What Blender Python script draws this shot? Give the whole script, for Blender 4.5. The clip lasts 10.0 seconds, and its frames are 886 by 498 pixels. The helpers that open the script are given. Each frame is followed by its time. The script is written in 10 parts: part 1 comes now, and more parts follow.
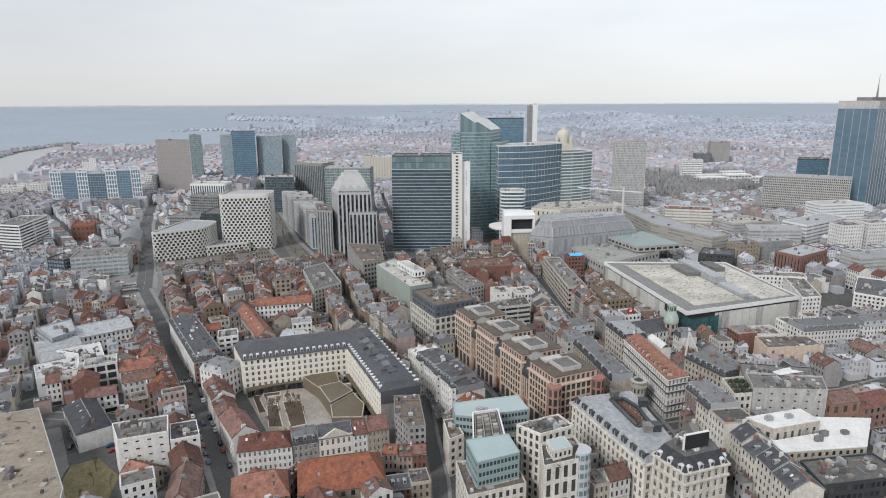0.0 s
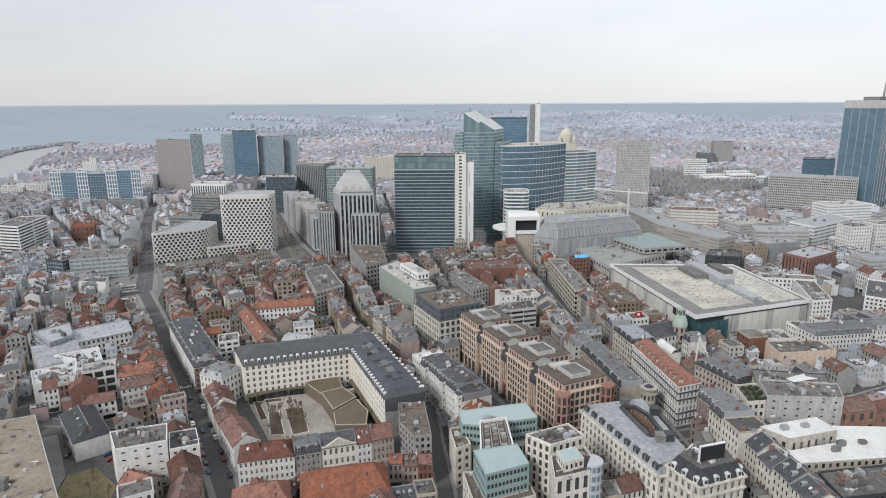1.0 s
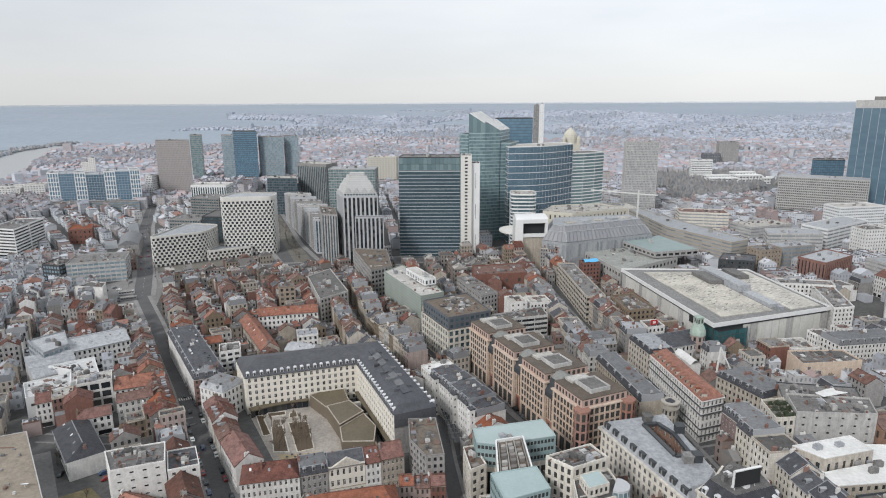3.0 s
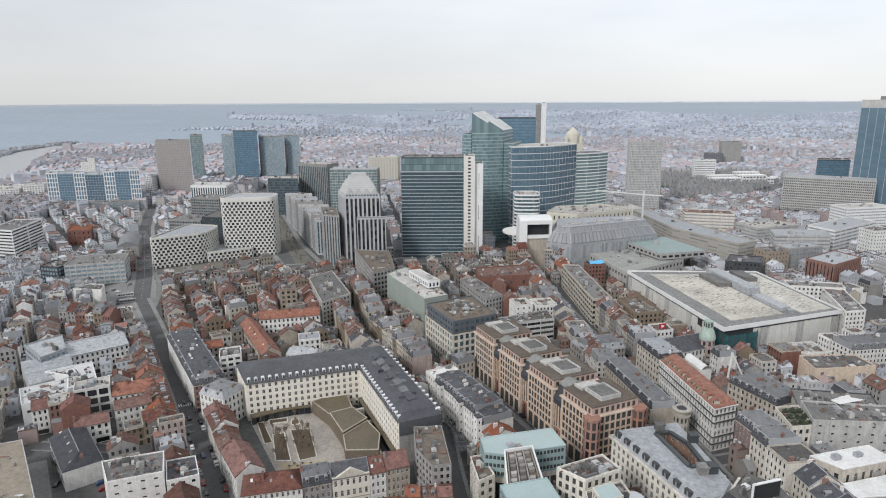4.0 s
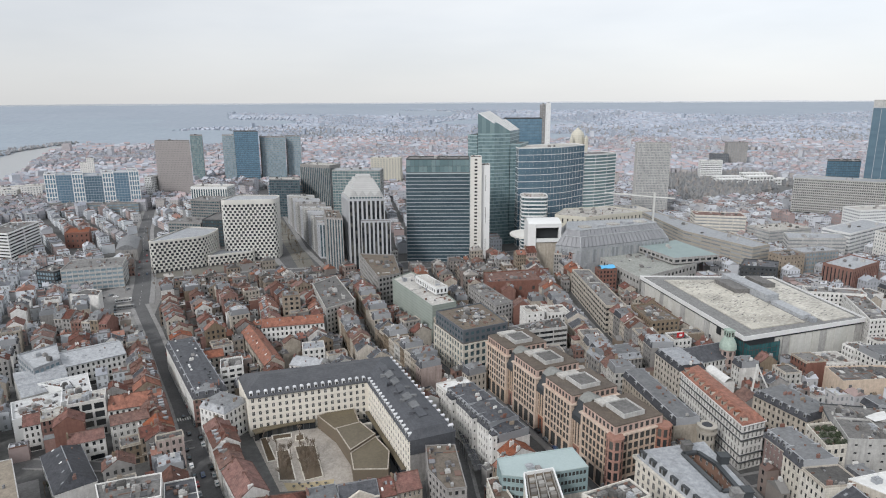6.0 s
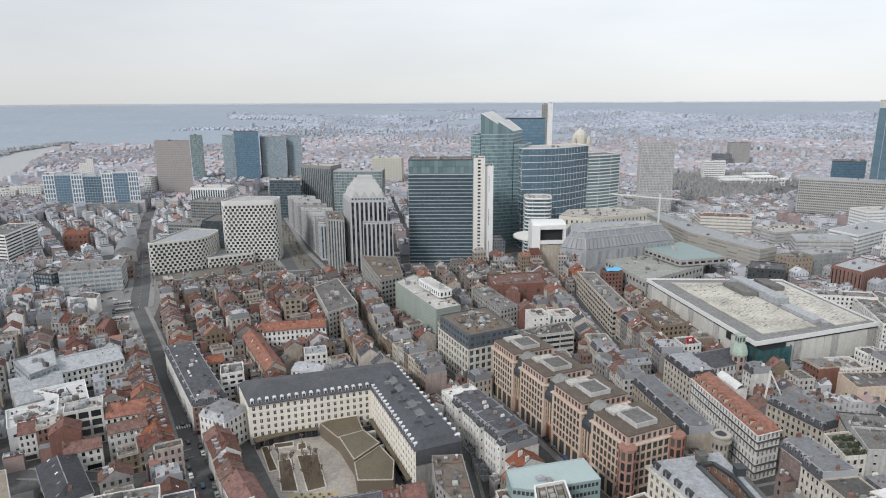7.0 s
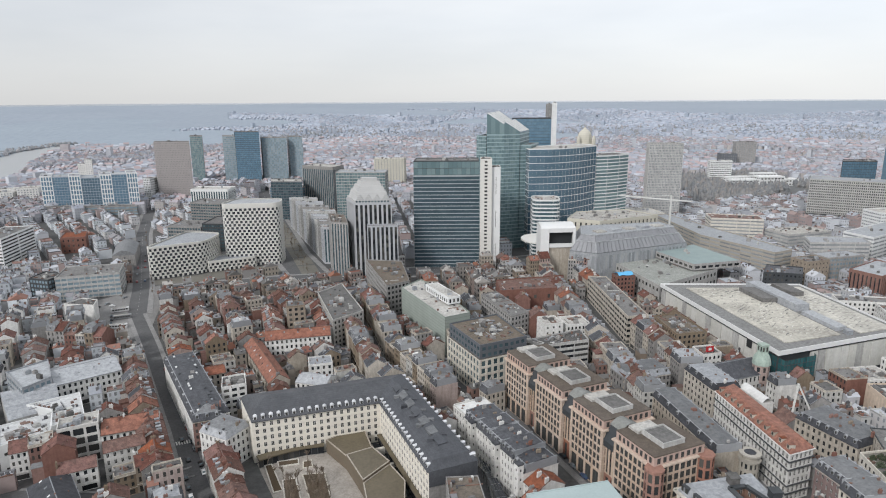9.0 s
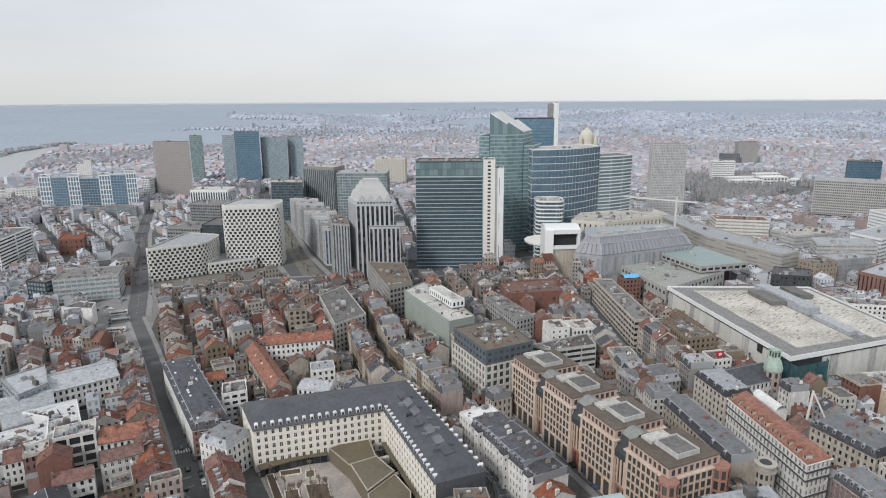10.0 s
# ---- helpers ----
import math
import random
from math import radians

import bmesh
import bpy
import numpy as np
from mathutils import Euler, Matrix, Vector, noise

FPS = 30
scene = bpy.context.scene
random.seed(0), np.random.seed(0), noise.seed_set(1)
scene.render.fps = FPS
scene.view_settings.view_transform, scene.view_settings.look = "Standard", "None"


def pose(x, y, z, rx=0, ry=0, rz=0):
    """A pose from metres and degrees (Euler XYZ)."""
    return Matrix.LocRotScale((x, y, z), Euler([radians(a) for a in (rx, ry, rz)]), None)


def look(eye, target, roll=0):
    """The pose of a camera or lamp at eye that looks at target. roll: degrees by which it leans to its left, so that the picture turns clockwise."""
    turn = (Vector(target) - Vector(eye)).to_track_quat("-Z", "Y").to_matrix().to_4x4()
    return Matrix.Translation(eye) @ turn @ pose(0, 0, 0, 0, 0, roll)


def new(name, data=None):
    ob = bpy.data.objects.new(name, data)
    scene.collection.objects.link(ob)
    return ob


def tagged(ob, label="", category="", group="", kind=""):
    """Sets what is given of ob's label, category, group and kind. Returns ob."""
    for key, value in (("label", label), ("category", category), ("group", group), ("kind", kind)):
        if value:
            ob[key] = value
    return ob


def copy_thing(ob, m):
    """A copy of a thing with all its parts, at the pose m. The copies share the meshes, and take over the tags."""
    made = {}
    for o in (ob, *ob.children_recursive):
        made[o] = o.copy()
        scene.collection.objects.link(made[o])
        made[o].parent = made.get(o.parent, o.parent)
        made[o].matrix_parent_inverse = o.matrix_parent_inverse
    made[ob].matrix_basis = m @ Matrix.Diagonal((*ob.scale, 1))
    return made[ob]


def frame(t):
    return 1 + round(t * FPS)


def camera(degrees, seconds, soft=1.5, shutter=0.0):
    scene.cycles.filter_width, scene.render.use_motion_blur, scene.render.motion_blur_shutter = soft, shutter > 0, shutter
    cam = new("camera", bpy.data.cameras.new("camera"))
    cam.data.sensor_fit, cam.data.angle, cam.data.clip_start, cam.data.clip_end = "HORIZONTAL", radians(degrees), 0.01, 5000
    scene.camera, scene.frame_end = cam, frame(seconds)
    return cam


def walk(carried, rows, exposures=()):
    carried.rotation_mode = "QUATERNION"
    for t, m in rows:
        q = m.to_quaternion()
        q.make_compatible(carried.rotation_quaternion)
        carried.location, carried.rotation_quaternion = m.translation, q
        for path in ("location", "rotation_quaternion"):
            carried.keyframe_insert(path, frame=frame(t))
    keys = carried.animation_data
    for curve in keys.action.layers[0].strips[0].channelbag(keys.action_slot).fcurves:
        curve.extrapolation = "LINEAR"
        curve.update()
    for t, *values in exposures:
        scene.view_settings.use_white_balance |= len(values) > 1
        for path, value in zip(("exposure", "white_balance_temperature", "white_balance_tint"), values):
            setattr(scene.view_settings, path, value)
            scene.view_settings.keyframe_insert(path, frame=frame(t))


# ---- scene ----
cam = camera(70.5, 10.0, soft=1.08)
PATH = [
    (0, (1.642, -0.768, 148.807), (1.692, 1.179, 148.351), -0.3),
    (0.5, (0.735, 2.998, 149.117), (0.783, 4.945, 148.659), -0.3),
    (1, (-0.358, 6.478, 149.17), (-0.311, 8.424, 148.712), -0.3),
    (1.5, (-1.561, 9.868, 149.331), (-1.514, 11.814, 148.873), -0.3),
    (2, (-2.733, 13.432, 149.405), (-2.686, 15.378, 148.945), -0.3),
    (2.5, (-3.965, 17.035, 149.536), (-3.918, 18.981, 149.077), -0.3),
    (4, (-7.47, 27.787, 149.723), (-7.424, 29.733, 149.262), -0.3),
    (4.5, (-8.616, 31.37, 149.712), (-8.569, 33.316, 149.251), -0.3),
    (5, (-9.797, 34.939, 149.792), (-9.751, 36.885, 149.331), -0.3),
    (5.5, (-11.046, 38.496, 149.834), (-11.001, 40.441, 149.373), -0.3),
    (7, (-14.72, 49.542, 149.899), (-14.675, 51.487, 149.438), -0.3),
    (7.5, (-15.869, 53.03, 149.873), (-15.824, 54.976, 149.411), -0.3),
    (8, (-17.086, 56.563, 150.035), (-17.041, 58.508, 149.573), -0.3),
    (8.5, (-18.223, 60.097, 150.107), (-18.178, 62.042, 149.644), -0.4),
    (9, (-19.468, 63.515, 150.284), (-19.424, 65.46, 149.821), -0.4),
    (9.5, (-20.715, 66.993, 150.346), (-20.67, 68.938, 149.883), -0.4),
    (10, (-21.942, 70.568, 150.422), (-21.897, 72.514, 149.958), -0.4),
]
walk(cam, [(t, look(eye, target, roll)) for t, eye, target, roll in PATH])

# ---- world, sun, exposure ----
world = bpy.data.worlds.new("overcast_sky")
scene.world = world
world.use_nodes = True
wn, wl = world.node_tree.nodes, world.node_tree.links
wn.clear()
w_out = wn.new("ShaderNodeOutputWorld")
w_bg = wn.new("ShaderNodeBackground")
w_sky = wn.new("ShaderNodeTexSky")
w_sky.sky_type, w_sky.sun_disc = "NISHITA", False
w_sky.sun_elevation, w_sky.sun_rotation = radians(35), radians(221)
w_dim = wn.new("ShaderNodeVectorMath")
w_dim.operation = "SCALE"
w_dim.inputs["Scale"].default_value = 0.10
wl.new(w_sky.outputs["Color"], w_dim.inputs[0])
# cloud deck: two layers of soft noise, stretched towards the horizon
w_tc = wn.new("ShaderNodeTexCoord")
w_map = wn.new("ShaderNodeMapping")
w_map.inputs["Scale"].default_value = (1.0, 1.0, 4.5)
wl.new(w_tc.outputs["Generated"], w_map.inputs["Vector"])
w_n = wn.new("ShaderNodeTexNoise")
w_n.inputs["Scale"].default_value, w_n.inputs["Detail"].default_value, w_n.inputs["Roughness"].default_value = 2.6, 4, 0.5
wl.new(w_map.outputs["Vector"], w_n.inputs["Vector"])
w_ramp = wn.new("ShaderNodeValToRGB")
w_ramp.color_ramp.elements[0].position, w_ramp.color_ramp.elements[0].color = 0.30, (0.765, 0.80, 0.85, 1)
w_ramp.color_ramp.elements[1].position, w_ramp.color_ramp.elements[1].color = 0.66, (0.88, 0.905, 0.94, 1)
wl.new(w_n.outputs["Fac"], w_ramp.inputs["Fac"])
w_sep = wn.new("ShaderNodeSeparateXYZ")
wl.new(w_tc.outputs["Generated"], w_sep.inputs["Vector"])
w_h = wn.new("ShaderNodeMapRange")
w_h.inputs["From Min"].default_value, w_h.inputs["From Max"].default_value = 0.0, 0.11
w_h.inputs["To Min"].default_value, w_h.inputs["To Max"].default_value = 0.75, 0.0
wl.new(w_sep.outputs["Z"], w_h.inputs["Value"])
w_low = wn.new("ShaderNodeMix")
w_low.data_type = "RGBA"
wl.new(w_h.outputs["Result"], w_low.inputs["Factor"])
wl.new(w_ramp.outputs["Color"], w_low.inputs["A"])
w_low.inputs["B"].default_value = (0.755, 0.755, 0.75, 1)
w_mix = wn.new("ShaderNodeMix")
w_mix.data_type = "RGBA"
w_mix.inputs["Factor"].default_value = 0.9
wl.new(w_dim.outputs["Vector"], w_mix.inputs["A"])
wl.new(w_low.outputs["Result"], w_mix.inputs["B"])
# the cloud thins towards the right-hand side of the town
w_x = wn.new("ShaderNodeMapRange")
w_x.inputs["From Min"].default_value, w_x.inputs["From Max"].default_value = -0.5, 0.7
w_x.inputs["To Min"].default_value, w_x.inputs["To Max"].default_value = 0.93, 1.2
wl.new(w_sep.outputs["X"], w_x.inputs["Value"])
w_gain = wn.new("ShaderNodeVectorMath")
w_gain.operation = "SCALE"
wl.new(w_mix.outputs["Result"], w_gain.inputs[0])
wl.new(w_x.outputs["Result"], w_gain.inputs["Scale"])
wl.new(w_gain.outputs["Vector"], w_bg.inputs["Color"])
w_bg.inputs["Strength"].default_value = 1.0
wl.new(w_bg.outputs["Background"], w_out.inputs["Surface"])

sun = new("sun", bpy.data.lights.new("sun", "SUN"))
sun.data.energy, sun.data.angle, sun.data.color = 2.35, radians(14), (1.0, 0.985, 0.975)
sun.matrix_world = look((-130, -90, 140), (0, 60, 0))
scene.view_settings.exposure = 0.0


# ---- materials ----
def material(name, col, col2=None, rough=0.85, metal=0.0, coarse=0.12, fine=1.2, amount=0.6, rand=0.25, island=False,
             bump=0.3, spec=0.3, bands=None, mottle=0.0, streak=0.0):
    """A surface of two tones mixed by coarse stains and fine grain; rand: how far single things differ in tone."""
    m = bpy.data.materials.new(name)
    m.use_nodes = True
    n, l = m.node_tree.nodes, m.node_tree.links
    b = n["Principled BSDF"]
    b.inputs["Roughness"].default_value, b.inputs["Metallic"].default_value = rough, metal
    b.inputs["Specular IOR Level"].default_value = spec
    col2 = col2 or tuple(c * 0.62 for c in col)
    geo = n.new("ShaderNodeNewGeometry")
    n1, n2 = n.new("ShaderNodeTexNoise"), n.new("ShaderNodeTexNoise")
    n1.inputs["Scale"].default_value, n1.inputs["Detail"].default_value = coarse, 5
    n2.inputs["Scale"].default_value, n2.inputs["Detail"].default_value = fine, 4
    l.new(geo.outputs["Position"], n1.inputs["Vector"])
    l.new(geo.outputs["Position"], n2.inputs["Vector"])
    add = n.new("ShaderNodeMath")
    add.operation = "ADD"
    l.new(n1.outputs["Fac"], add.inputs[0])
    l.new(n2.outputs["Fac"], add.inputs[1])
    r = n.new("ShaderNodeMapRange")
    r.inputs["From Min"].default_value, r.inputs["From Max"].default_value = 0.75, 1.3
    r.inputs["To Max"].default_value = amount
    l.new(add.outputs["Value"], r.inputs["Value"])
    mix = n.new("ShaderNodeMix")
    mix.data_type = "RGBA"
    l.new(r.outputs["Result"], mix.inputs["Factor"])
    mix.inputs["A"].default_value, mix.inputs["B"].default_value = (*col, 1), (*col2, 1)
    out = mix.outputs["Result"]
    for depth, scale, squash in ((mottle, 0.55, 1.0), (streak, 0.8, 0.14)):  # worn patches; rain streaks down a wall
        if depth:
            tile, worn, fade, tint = n.new("ShaderNodeMapping"), n.new("ShaderNodeTexNoise"), n.new("ShaderNodeMapRange"), n.new("ShaderNodeVectorMath")
            tile.inputs["Scale"].default_value = (1, 1, squash)
            worn.inputs["Scale"].default_value, worn.inputs["Detail"].default_value, worn.inputs["Roughness"].default_value = scale, 6, 0.72
            fade.inputs["From Min"].default_value, fade.inputs["From Max"].default_value = 0.34, 0.66
            fade.inputs["To Min"].default_value, fade.inputs["To Max"].default_value = 1 - depth, 1 + depth * 0.6
            tint.operation = "SCALE"
            l.new(geo.outputs["Position"], tile.inputs["Vector"])
            l.new(tile.outputs["Vector"], worn.inputs["Vector"])
            l.new(worn.outputs["Fac"], fade.inputs["Value"])
            l.new(out, tint.inputs[0])
            l.new(fade.outputs["Result"], tint.inputs["Scale"])
            out = tint.outputs["Vector"]
    if bands:  # thin joints along one axis of the world
        axis, size, dark = bands
        sep = n.new("ShaderNodeSeparateXYZ")
        l.new(geo.outputs["Position"], sep.inputs["Vector"])
        md = n.new("ShaderNodeMath")
        md.operation = "PINGPONG"
        md.inputs[1].default_value = size / 2
        l.new(sep.outputs[axis], md.inputs[0])
        st = n.new("ShaderNodeMapRange")
        st.inputs["From Max"].default_value = size * 0.16
        st.inputs["To Min"].default_value, st.inputs["To Max"].default_value = dark, 1.0
        l.new(md.outputs["Value"], st.inputs["Value"])
        vm = n.new("ShaderNodeVectorMath")
        vm.operation = "SCALE"
        l.new(out, vm.inputs[0])
        l.new(st.outputs["Result"], vm.inputs["Scale"])
        out = vm.outputs["Vector"]
    if rand:
        if island:
            src = geo.outputs["Random Per Island"]
        else:
            src = n.new("ShaderNodeObjectInfo").outputs["Random"]
        rr = n.new("ShaderNodeMapRange")
        rr.inputs["To Min"].default_value, rr.inputs["To Max"].default_value = 1 - rand, 1 + rand
        l.new(src, rr.inputs["Value"])
        hv = n.new("ShaderNodeHueSaturation")
        l.new(rr.outputs["Result"], hv.inputs["Value"])
        hr = n.new("ShaderNodeMapRange")
        hr.inputs["To Min"].default_value, hr.inputs["To Max"].default_value = 1.15, 0.8
        l.new(src, hr.inputs["Value"])
        l.new(hr.outputs["Result"], hv.inputs["Saturation"])
        l.new(out, hv.inputs["Color"])
        out = hv.outputs["Color"]
    l.new(out, b.inputs["Base Color"])
    if bump:
        bp = n.new("ShaderNodeBump")
        bp.inputs["Strength"].default_value, bp.inputs["Distance"].default_value = bump, 0.08
        l.new(n2.outputs["Fac"], bp.inputs["Height"])
        l.new(bp.outputs["Normal"], b.inputs["Normal"])
    return m


def palette(name, cols, rough=0.85, amount=0.5, coarse=0.05, fine=0.8, gloss=None, mottle=0.0):
    """A surface whose separate pieces take their tone from a short row of colours."""
    m = material(name, (1, 1, 1), (0.72, 0.72, 0.72), rough=rough, amount=amount, coarse=coarse, fine=fine, rand=0, mottle=mottle)
    n, l = m.node_tree.nodes, m.node_tree.links
    b = n["Principled BSDF"]
    geo = n.new("ShaderNodeNewGeometry")
    ramp = n.new("ShaderNodeValToRGB")
    ramp.color_ramp.interpolation = "CONSTANT"
    el = ramp.color_ramp.elements
    while len(el) < len(cols):
        el.new(0.5)
    for k, c in enumerate(cols):
        el[k].position, el[k].color = k / len(cols), (*c, 1)
    l.new(geo.outputs["Random Per Island"], ramp.inputs["Fac"])
    mul = n.new("ShaderNodeVectorMath")
    mul.operation = "MULTIPLY"
    grain = b.inputs["Base Color"].links[0].from_socket
    l.new(ramp.outputs["Color"], mul.inputs[0])
    l.new(grain, mul.inputs[1])
    l.new(mul.outputs["Vector"], b.inputs["Base Color"])
    if gloss:
        b.inputs["Specular IOR Level"].default_value = gloss
    return m


M = {}
# walls
M["white"] = material("white_plaster", (0.70, 0.69, 0.67), (0.50, 0.49, 0.46), rand=0.10, mottle=0.14, streak=0.12)
M["offwhite"] = material("dull_white_plaster", (0.56, 0.55, 0.525), (0.40, 0.39, 0.37), rand=0.2, mottle=0.16, streak=0.25)
M["cream"] = material("cream_plaster", (0.47, 0.425, 0.365), (0.345, 0.31, 0.265), rand=0.14, mottle=0.16, streak=0.22)
M["grey"] = material("grey_render", (0.32, 0.31, 0.30), (0.225, 0.217, 0.21), rand=0.22, mottle=0.16, streak=0.22)
M["brick"] = material("red_brick", (0.255, 0.14, 0.115), (0.175, 0.097, 0.08), fine=3, rand=0.2, bands=(2, 0.3, 0.85), mottle=0.16, streak=0.14)
M["ochre"] = material("yellow_brick", (0.28, 0.225, 0.17), (0.195, 0.158, 0.12), fine=3, rand=0.2, mottle=0.16, streak=0.22)
M["pink"] = material("pink_plaster", (0.42, 0.335, 0.305), (0.32, 0.255, 0.235), rand=0.12, mottle=0.16, streak=0.22)
M["stone"] = material("pale_stone", (0.66, 0.625, 0.56), (0.50, 0.47, 0.415), rand=0.08, bands=(2, 0.9, 0.86), mottle=0.16, streak=0.22)
M["concrete"] = material("pale_concrete", (0.45, 0.445, 0.43), (0.33, 0.325, 0.315), rand=0.08, mottle=0.16, streak=0.22)
M["terracotta"] = material("terracotta_panels", (0.33, 0.165, 0.12), (0.25, 0.125, 0.095), rand=0.05, bands=(2, 1.2, 0.86), mottle=0.16, streak=0.14)
M["sandpink"] = material("pink_sandstone", (0.575, 0.452, 0.36), (0.465, 0.36, 0.285), rand=0.05, bands=(2, 1.1, 0.88), mottle=0.16, streak=0.14)
M["attic_pink"] = material("dusky_pink_stone", (0.47, 0.325, 0.265), (0.37, 0.255, 0.21), rand=0.03, streak=0.15)
M["slate_panel"] = material("blue_grey_slate_panels", (0.125, 0.135, 0.15), (0.09, 0.098, 0.11), rough=0.6, rand=0.03, streak=0.1)
M["rust"] = material("rust_render", (0.31, 0.165, 0.105), (0.23, 0.125, 0.085), rand=0.05, mottle=0.16, streak=0.14)
M["teal_metal"] = material("teal_cladding", (0.28, 0.38, 0.40), (0.22, 0.31, 0.33), rough=0.5, rand=0.05)
M["dark_metal"] = material("dark_grey_cladding", (0.06, 0.065, 0.07), (0.035, 0.04, 0.045), rough=0.5, rand=0.1)
M["mall_panel"] = material("beige_grey_panels", (0.58, 0.575, 0.54), (0.50, 0.495, 0.465), rough=0.6, rand=0.04, mottle=0.1, streak=0.08)
M["mall_glass"] = palette("deep_teal_glass", [(0.035, 0.115, 0.125), (0.045, 0.135, 0.145), (0.03, 0.10, 0.11)], rough=0.15, amount=0.2, gloss=0.7)
M["block_roof"] = material("dark_brown_gravel", (0.145, 0.12, 0.10), (0.095, 0.08, 0.068), coarse=0.1, fine=1.8, amount=0.9, rand=0.05, mottle=0.25)
M["r_sand"] = material("sandy_gravel_roofing", (0.30, 0.26, 0.21), (0.21, 0.182, 0.148), coarse=0.08, fine=1.8, amount=0.9, rand=0, mottle=0.25)
M["link_roof"] = material("dull_green_grey_sheet", (0.235, 0.24, 0.225), (0.16, 0.165, 0.155), rough=0.6, rand=0.05, mottle=0.2)
M["sandstone"] = material("peach_sand_render", (0.60, 0.49, 0.395), (0.48, 0.39, 0.31), rand=0, mottle=0.16, streak=0.14)
M["netting"] = material("green_scaffold_netting", (0.31, 0.345, 0.315), (0.22, 0.255, 0.23), rough=0.9, fine=2.5, rand=0.02, bands=(2, 2.0, 0.8))
M["white_clad"] = material("white_cladding", (0.70, 0.705, 0.70), (0.58, 0.585, 0.585), rough=0.6, rand=0.03)
# roofs
M["r_red"] = material("red_clay_tiles", (0.205, 0.09, 0.072), (0.115, 0.064, 0.054), coarse=0.22, fine=2.5, amount=0.9, rand=0.3, bands=(2, 0.35, 0.8), mottle=0.42)
M["r_orange"] = material("orange_clay_tiles", (0.30, 0.115, 0.07), (0.19, 0.085, 0.06), coarse=0.2, fine=2.5, amount=0.9, rand=0.12, bands=(2, 0.35, 0.82), mottle=0.42)
M["r_brown"] = material("weathered_brown_tiles", (0.185, 0.098, 0.078), (0.105, 0.07, 0.06), coarse=0.25, fine=2.5, amount=0.9, rand=0.3, bands=(2, 0.35, 0.8), mottle=0.42)
M["r_slate"] = material("slate", (0.085, 0.088, 0.099), (0.05, 0.053, 0.061), coarse=0.2, fine=2.5, amount=0.9, rand=0.3, rough=0.6, bands=(2, 0.3, 0.85), mottle=0.42)
M["r_zinc"] = material("zinc_sheet", (0.36, 0.375, 0.395), (0.26, 0.272, 0.29), coarse=0.15, fine=1.5, rand=0.15, rough=0.5, mottle=0.3)
M["r_lead"] = material("weathered_lead_sheet", (0.185, 0.19, 0.197), (0.12, 0.125, 0.13), coarse=0.15, fine=1.5, rand=0.25, rough=0.6, mottle=0.3)
M["r_flat"] = material("bitumen_roofing", (0.18, 0.175, 0.17), (0.11, 0.108, 0.105), coarse=0.12, fine=1.2, amount=0.9, rand=0.35, mottle=0.3)
M["r_gravel"] = material("brown_gravel_roofing", (0.185, 0.155, 0.125), (0.12, 0.102, 0.085), coarse=0.08, fine=1.8, amount=0.9, rand=0.1, mottle=0.3)
M["r_pale"] = material("pale_roof_sheet", (0.50, 0.485, 0.455), (0.32, 0.305, 0.28), coarse=0.1, fine=0.7, amount=0.9, rand=0.12, mottle=0.3)
M["gallery_roof"] = material("pale_grey_membrane", (0.56, 0.565, 0.565), (0.42, 0.425, 0.43), coarse=0.1, fine=0.8, amount=0.8, rand=0.05, mottle=0.2)
M["r_white"] = material("white_roof_membrane", (0.72, 0.72, 0.71), (0.52, 0.52, 0.51), coarse=0.12, fine=0.8, amount=0.8, rand=0.05)
M["r_teal"] = material("pale_teal_roof", (0.36, 0.445, 0.445), (0.29, 0.37, 0.372), coarse=0.15, fine=1.2, rough=0.6, rand=0.04)
M["dormer_zinc"] = material("dull_zinc", (0.29, 0.30, 0.315), (0.22, 0.228, 0.24), rough=0.55, rand=0.25)
M["dormer_white"] = material("white_painted_zinc", (0.60, 0.61, 0.63), (0.48, 0.49, 0.51), rough=0.55, rand=0.12)
M["line_grey"] = material("grey_storey_line", (0.40, 0.43, 0.45), (0.31, 0.34, 0.355), rand=0.03)
# blue tint carries the haze of the far towers that use it
M["strip_grey"] = material("pale_grey_strips", (0.43, 0.44, 0.46), (0.345, 0.355, 0.375), rand=0.04)
# glass
M["glass"] = palette("window_glass", [(0.026, 0.029, 0.033), (0.042, 0.045, 0.048), (0.02, 0.022, 0.025), (0.068, 0.068, 0.066), (0.034, 0.038, 0.042), (0.10, 0.098, 0.09)], rough=0.15, amount=0.2, gloss=0.2)
# lightened and blued to hold the haze over the far glass towers
M["g_blue"] = palette("blue_curtain_glass", [(0.125, 0.215, 0.29), (0.14, 0.235, 0.31), (0.115, 0.20, 0.275), (0.132, 0.225, 0.30)], rough=0.16, amount=0.25, gloss=0.7)
M["g_pale"] = palette("pale_blue_curtain_glass", [(0.21, 0.28, 0.325), (0.24, 0.315, 0.36), (0.19, 0.26, 0.30), (0.26, 0.335, 0.375)], rough=0.2, amount=0.25, gloss=0.7)
M["g_teal"] = palette("teal_curtain_glass", [(0.14, 0.21, 0.225), (0.165, 0.24, 0.255), (0.125, 0.19, 0.205), (0.19, 0.265, 0.275)], rough=0.16, amount=0.25, gloss=0.7)
# also glazes far windows, its grey standing for haze over dark panes
M["g_grey"] = palette("grey_roof_glass", [(0.27, 0.285, 0.30), (0.31, 0.325, 0.335), (0.23, 0.245, 0.26), (0.36, 0.37, 0.375)], rough=0.25, amount=0.3, gloss=0.6)
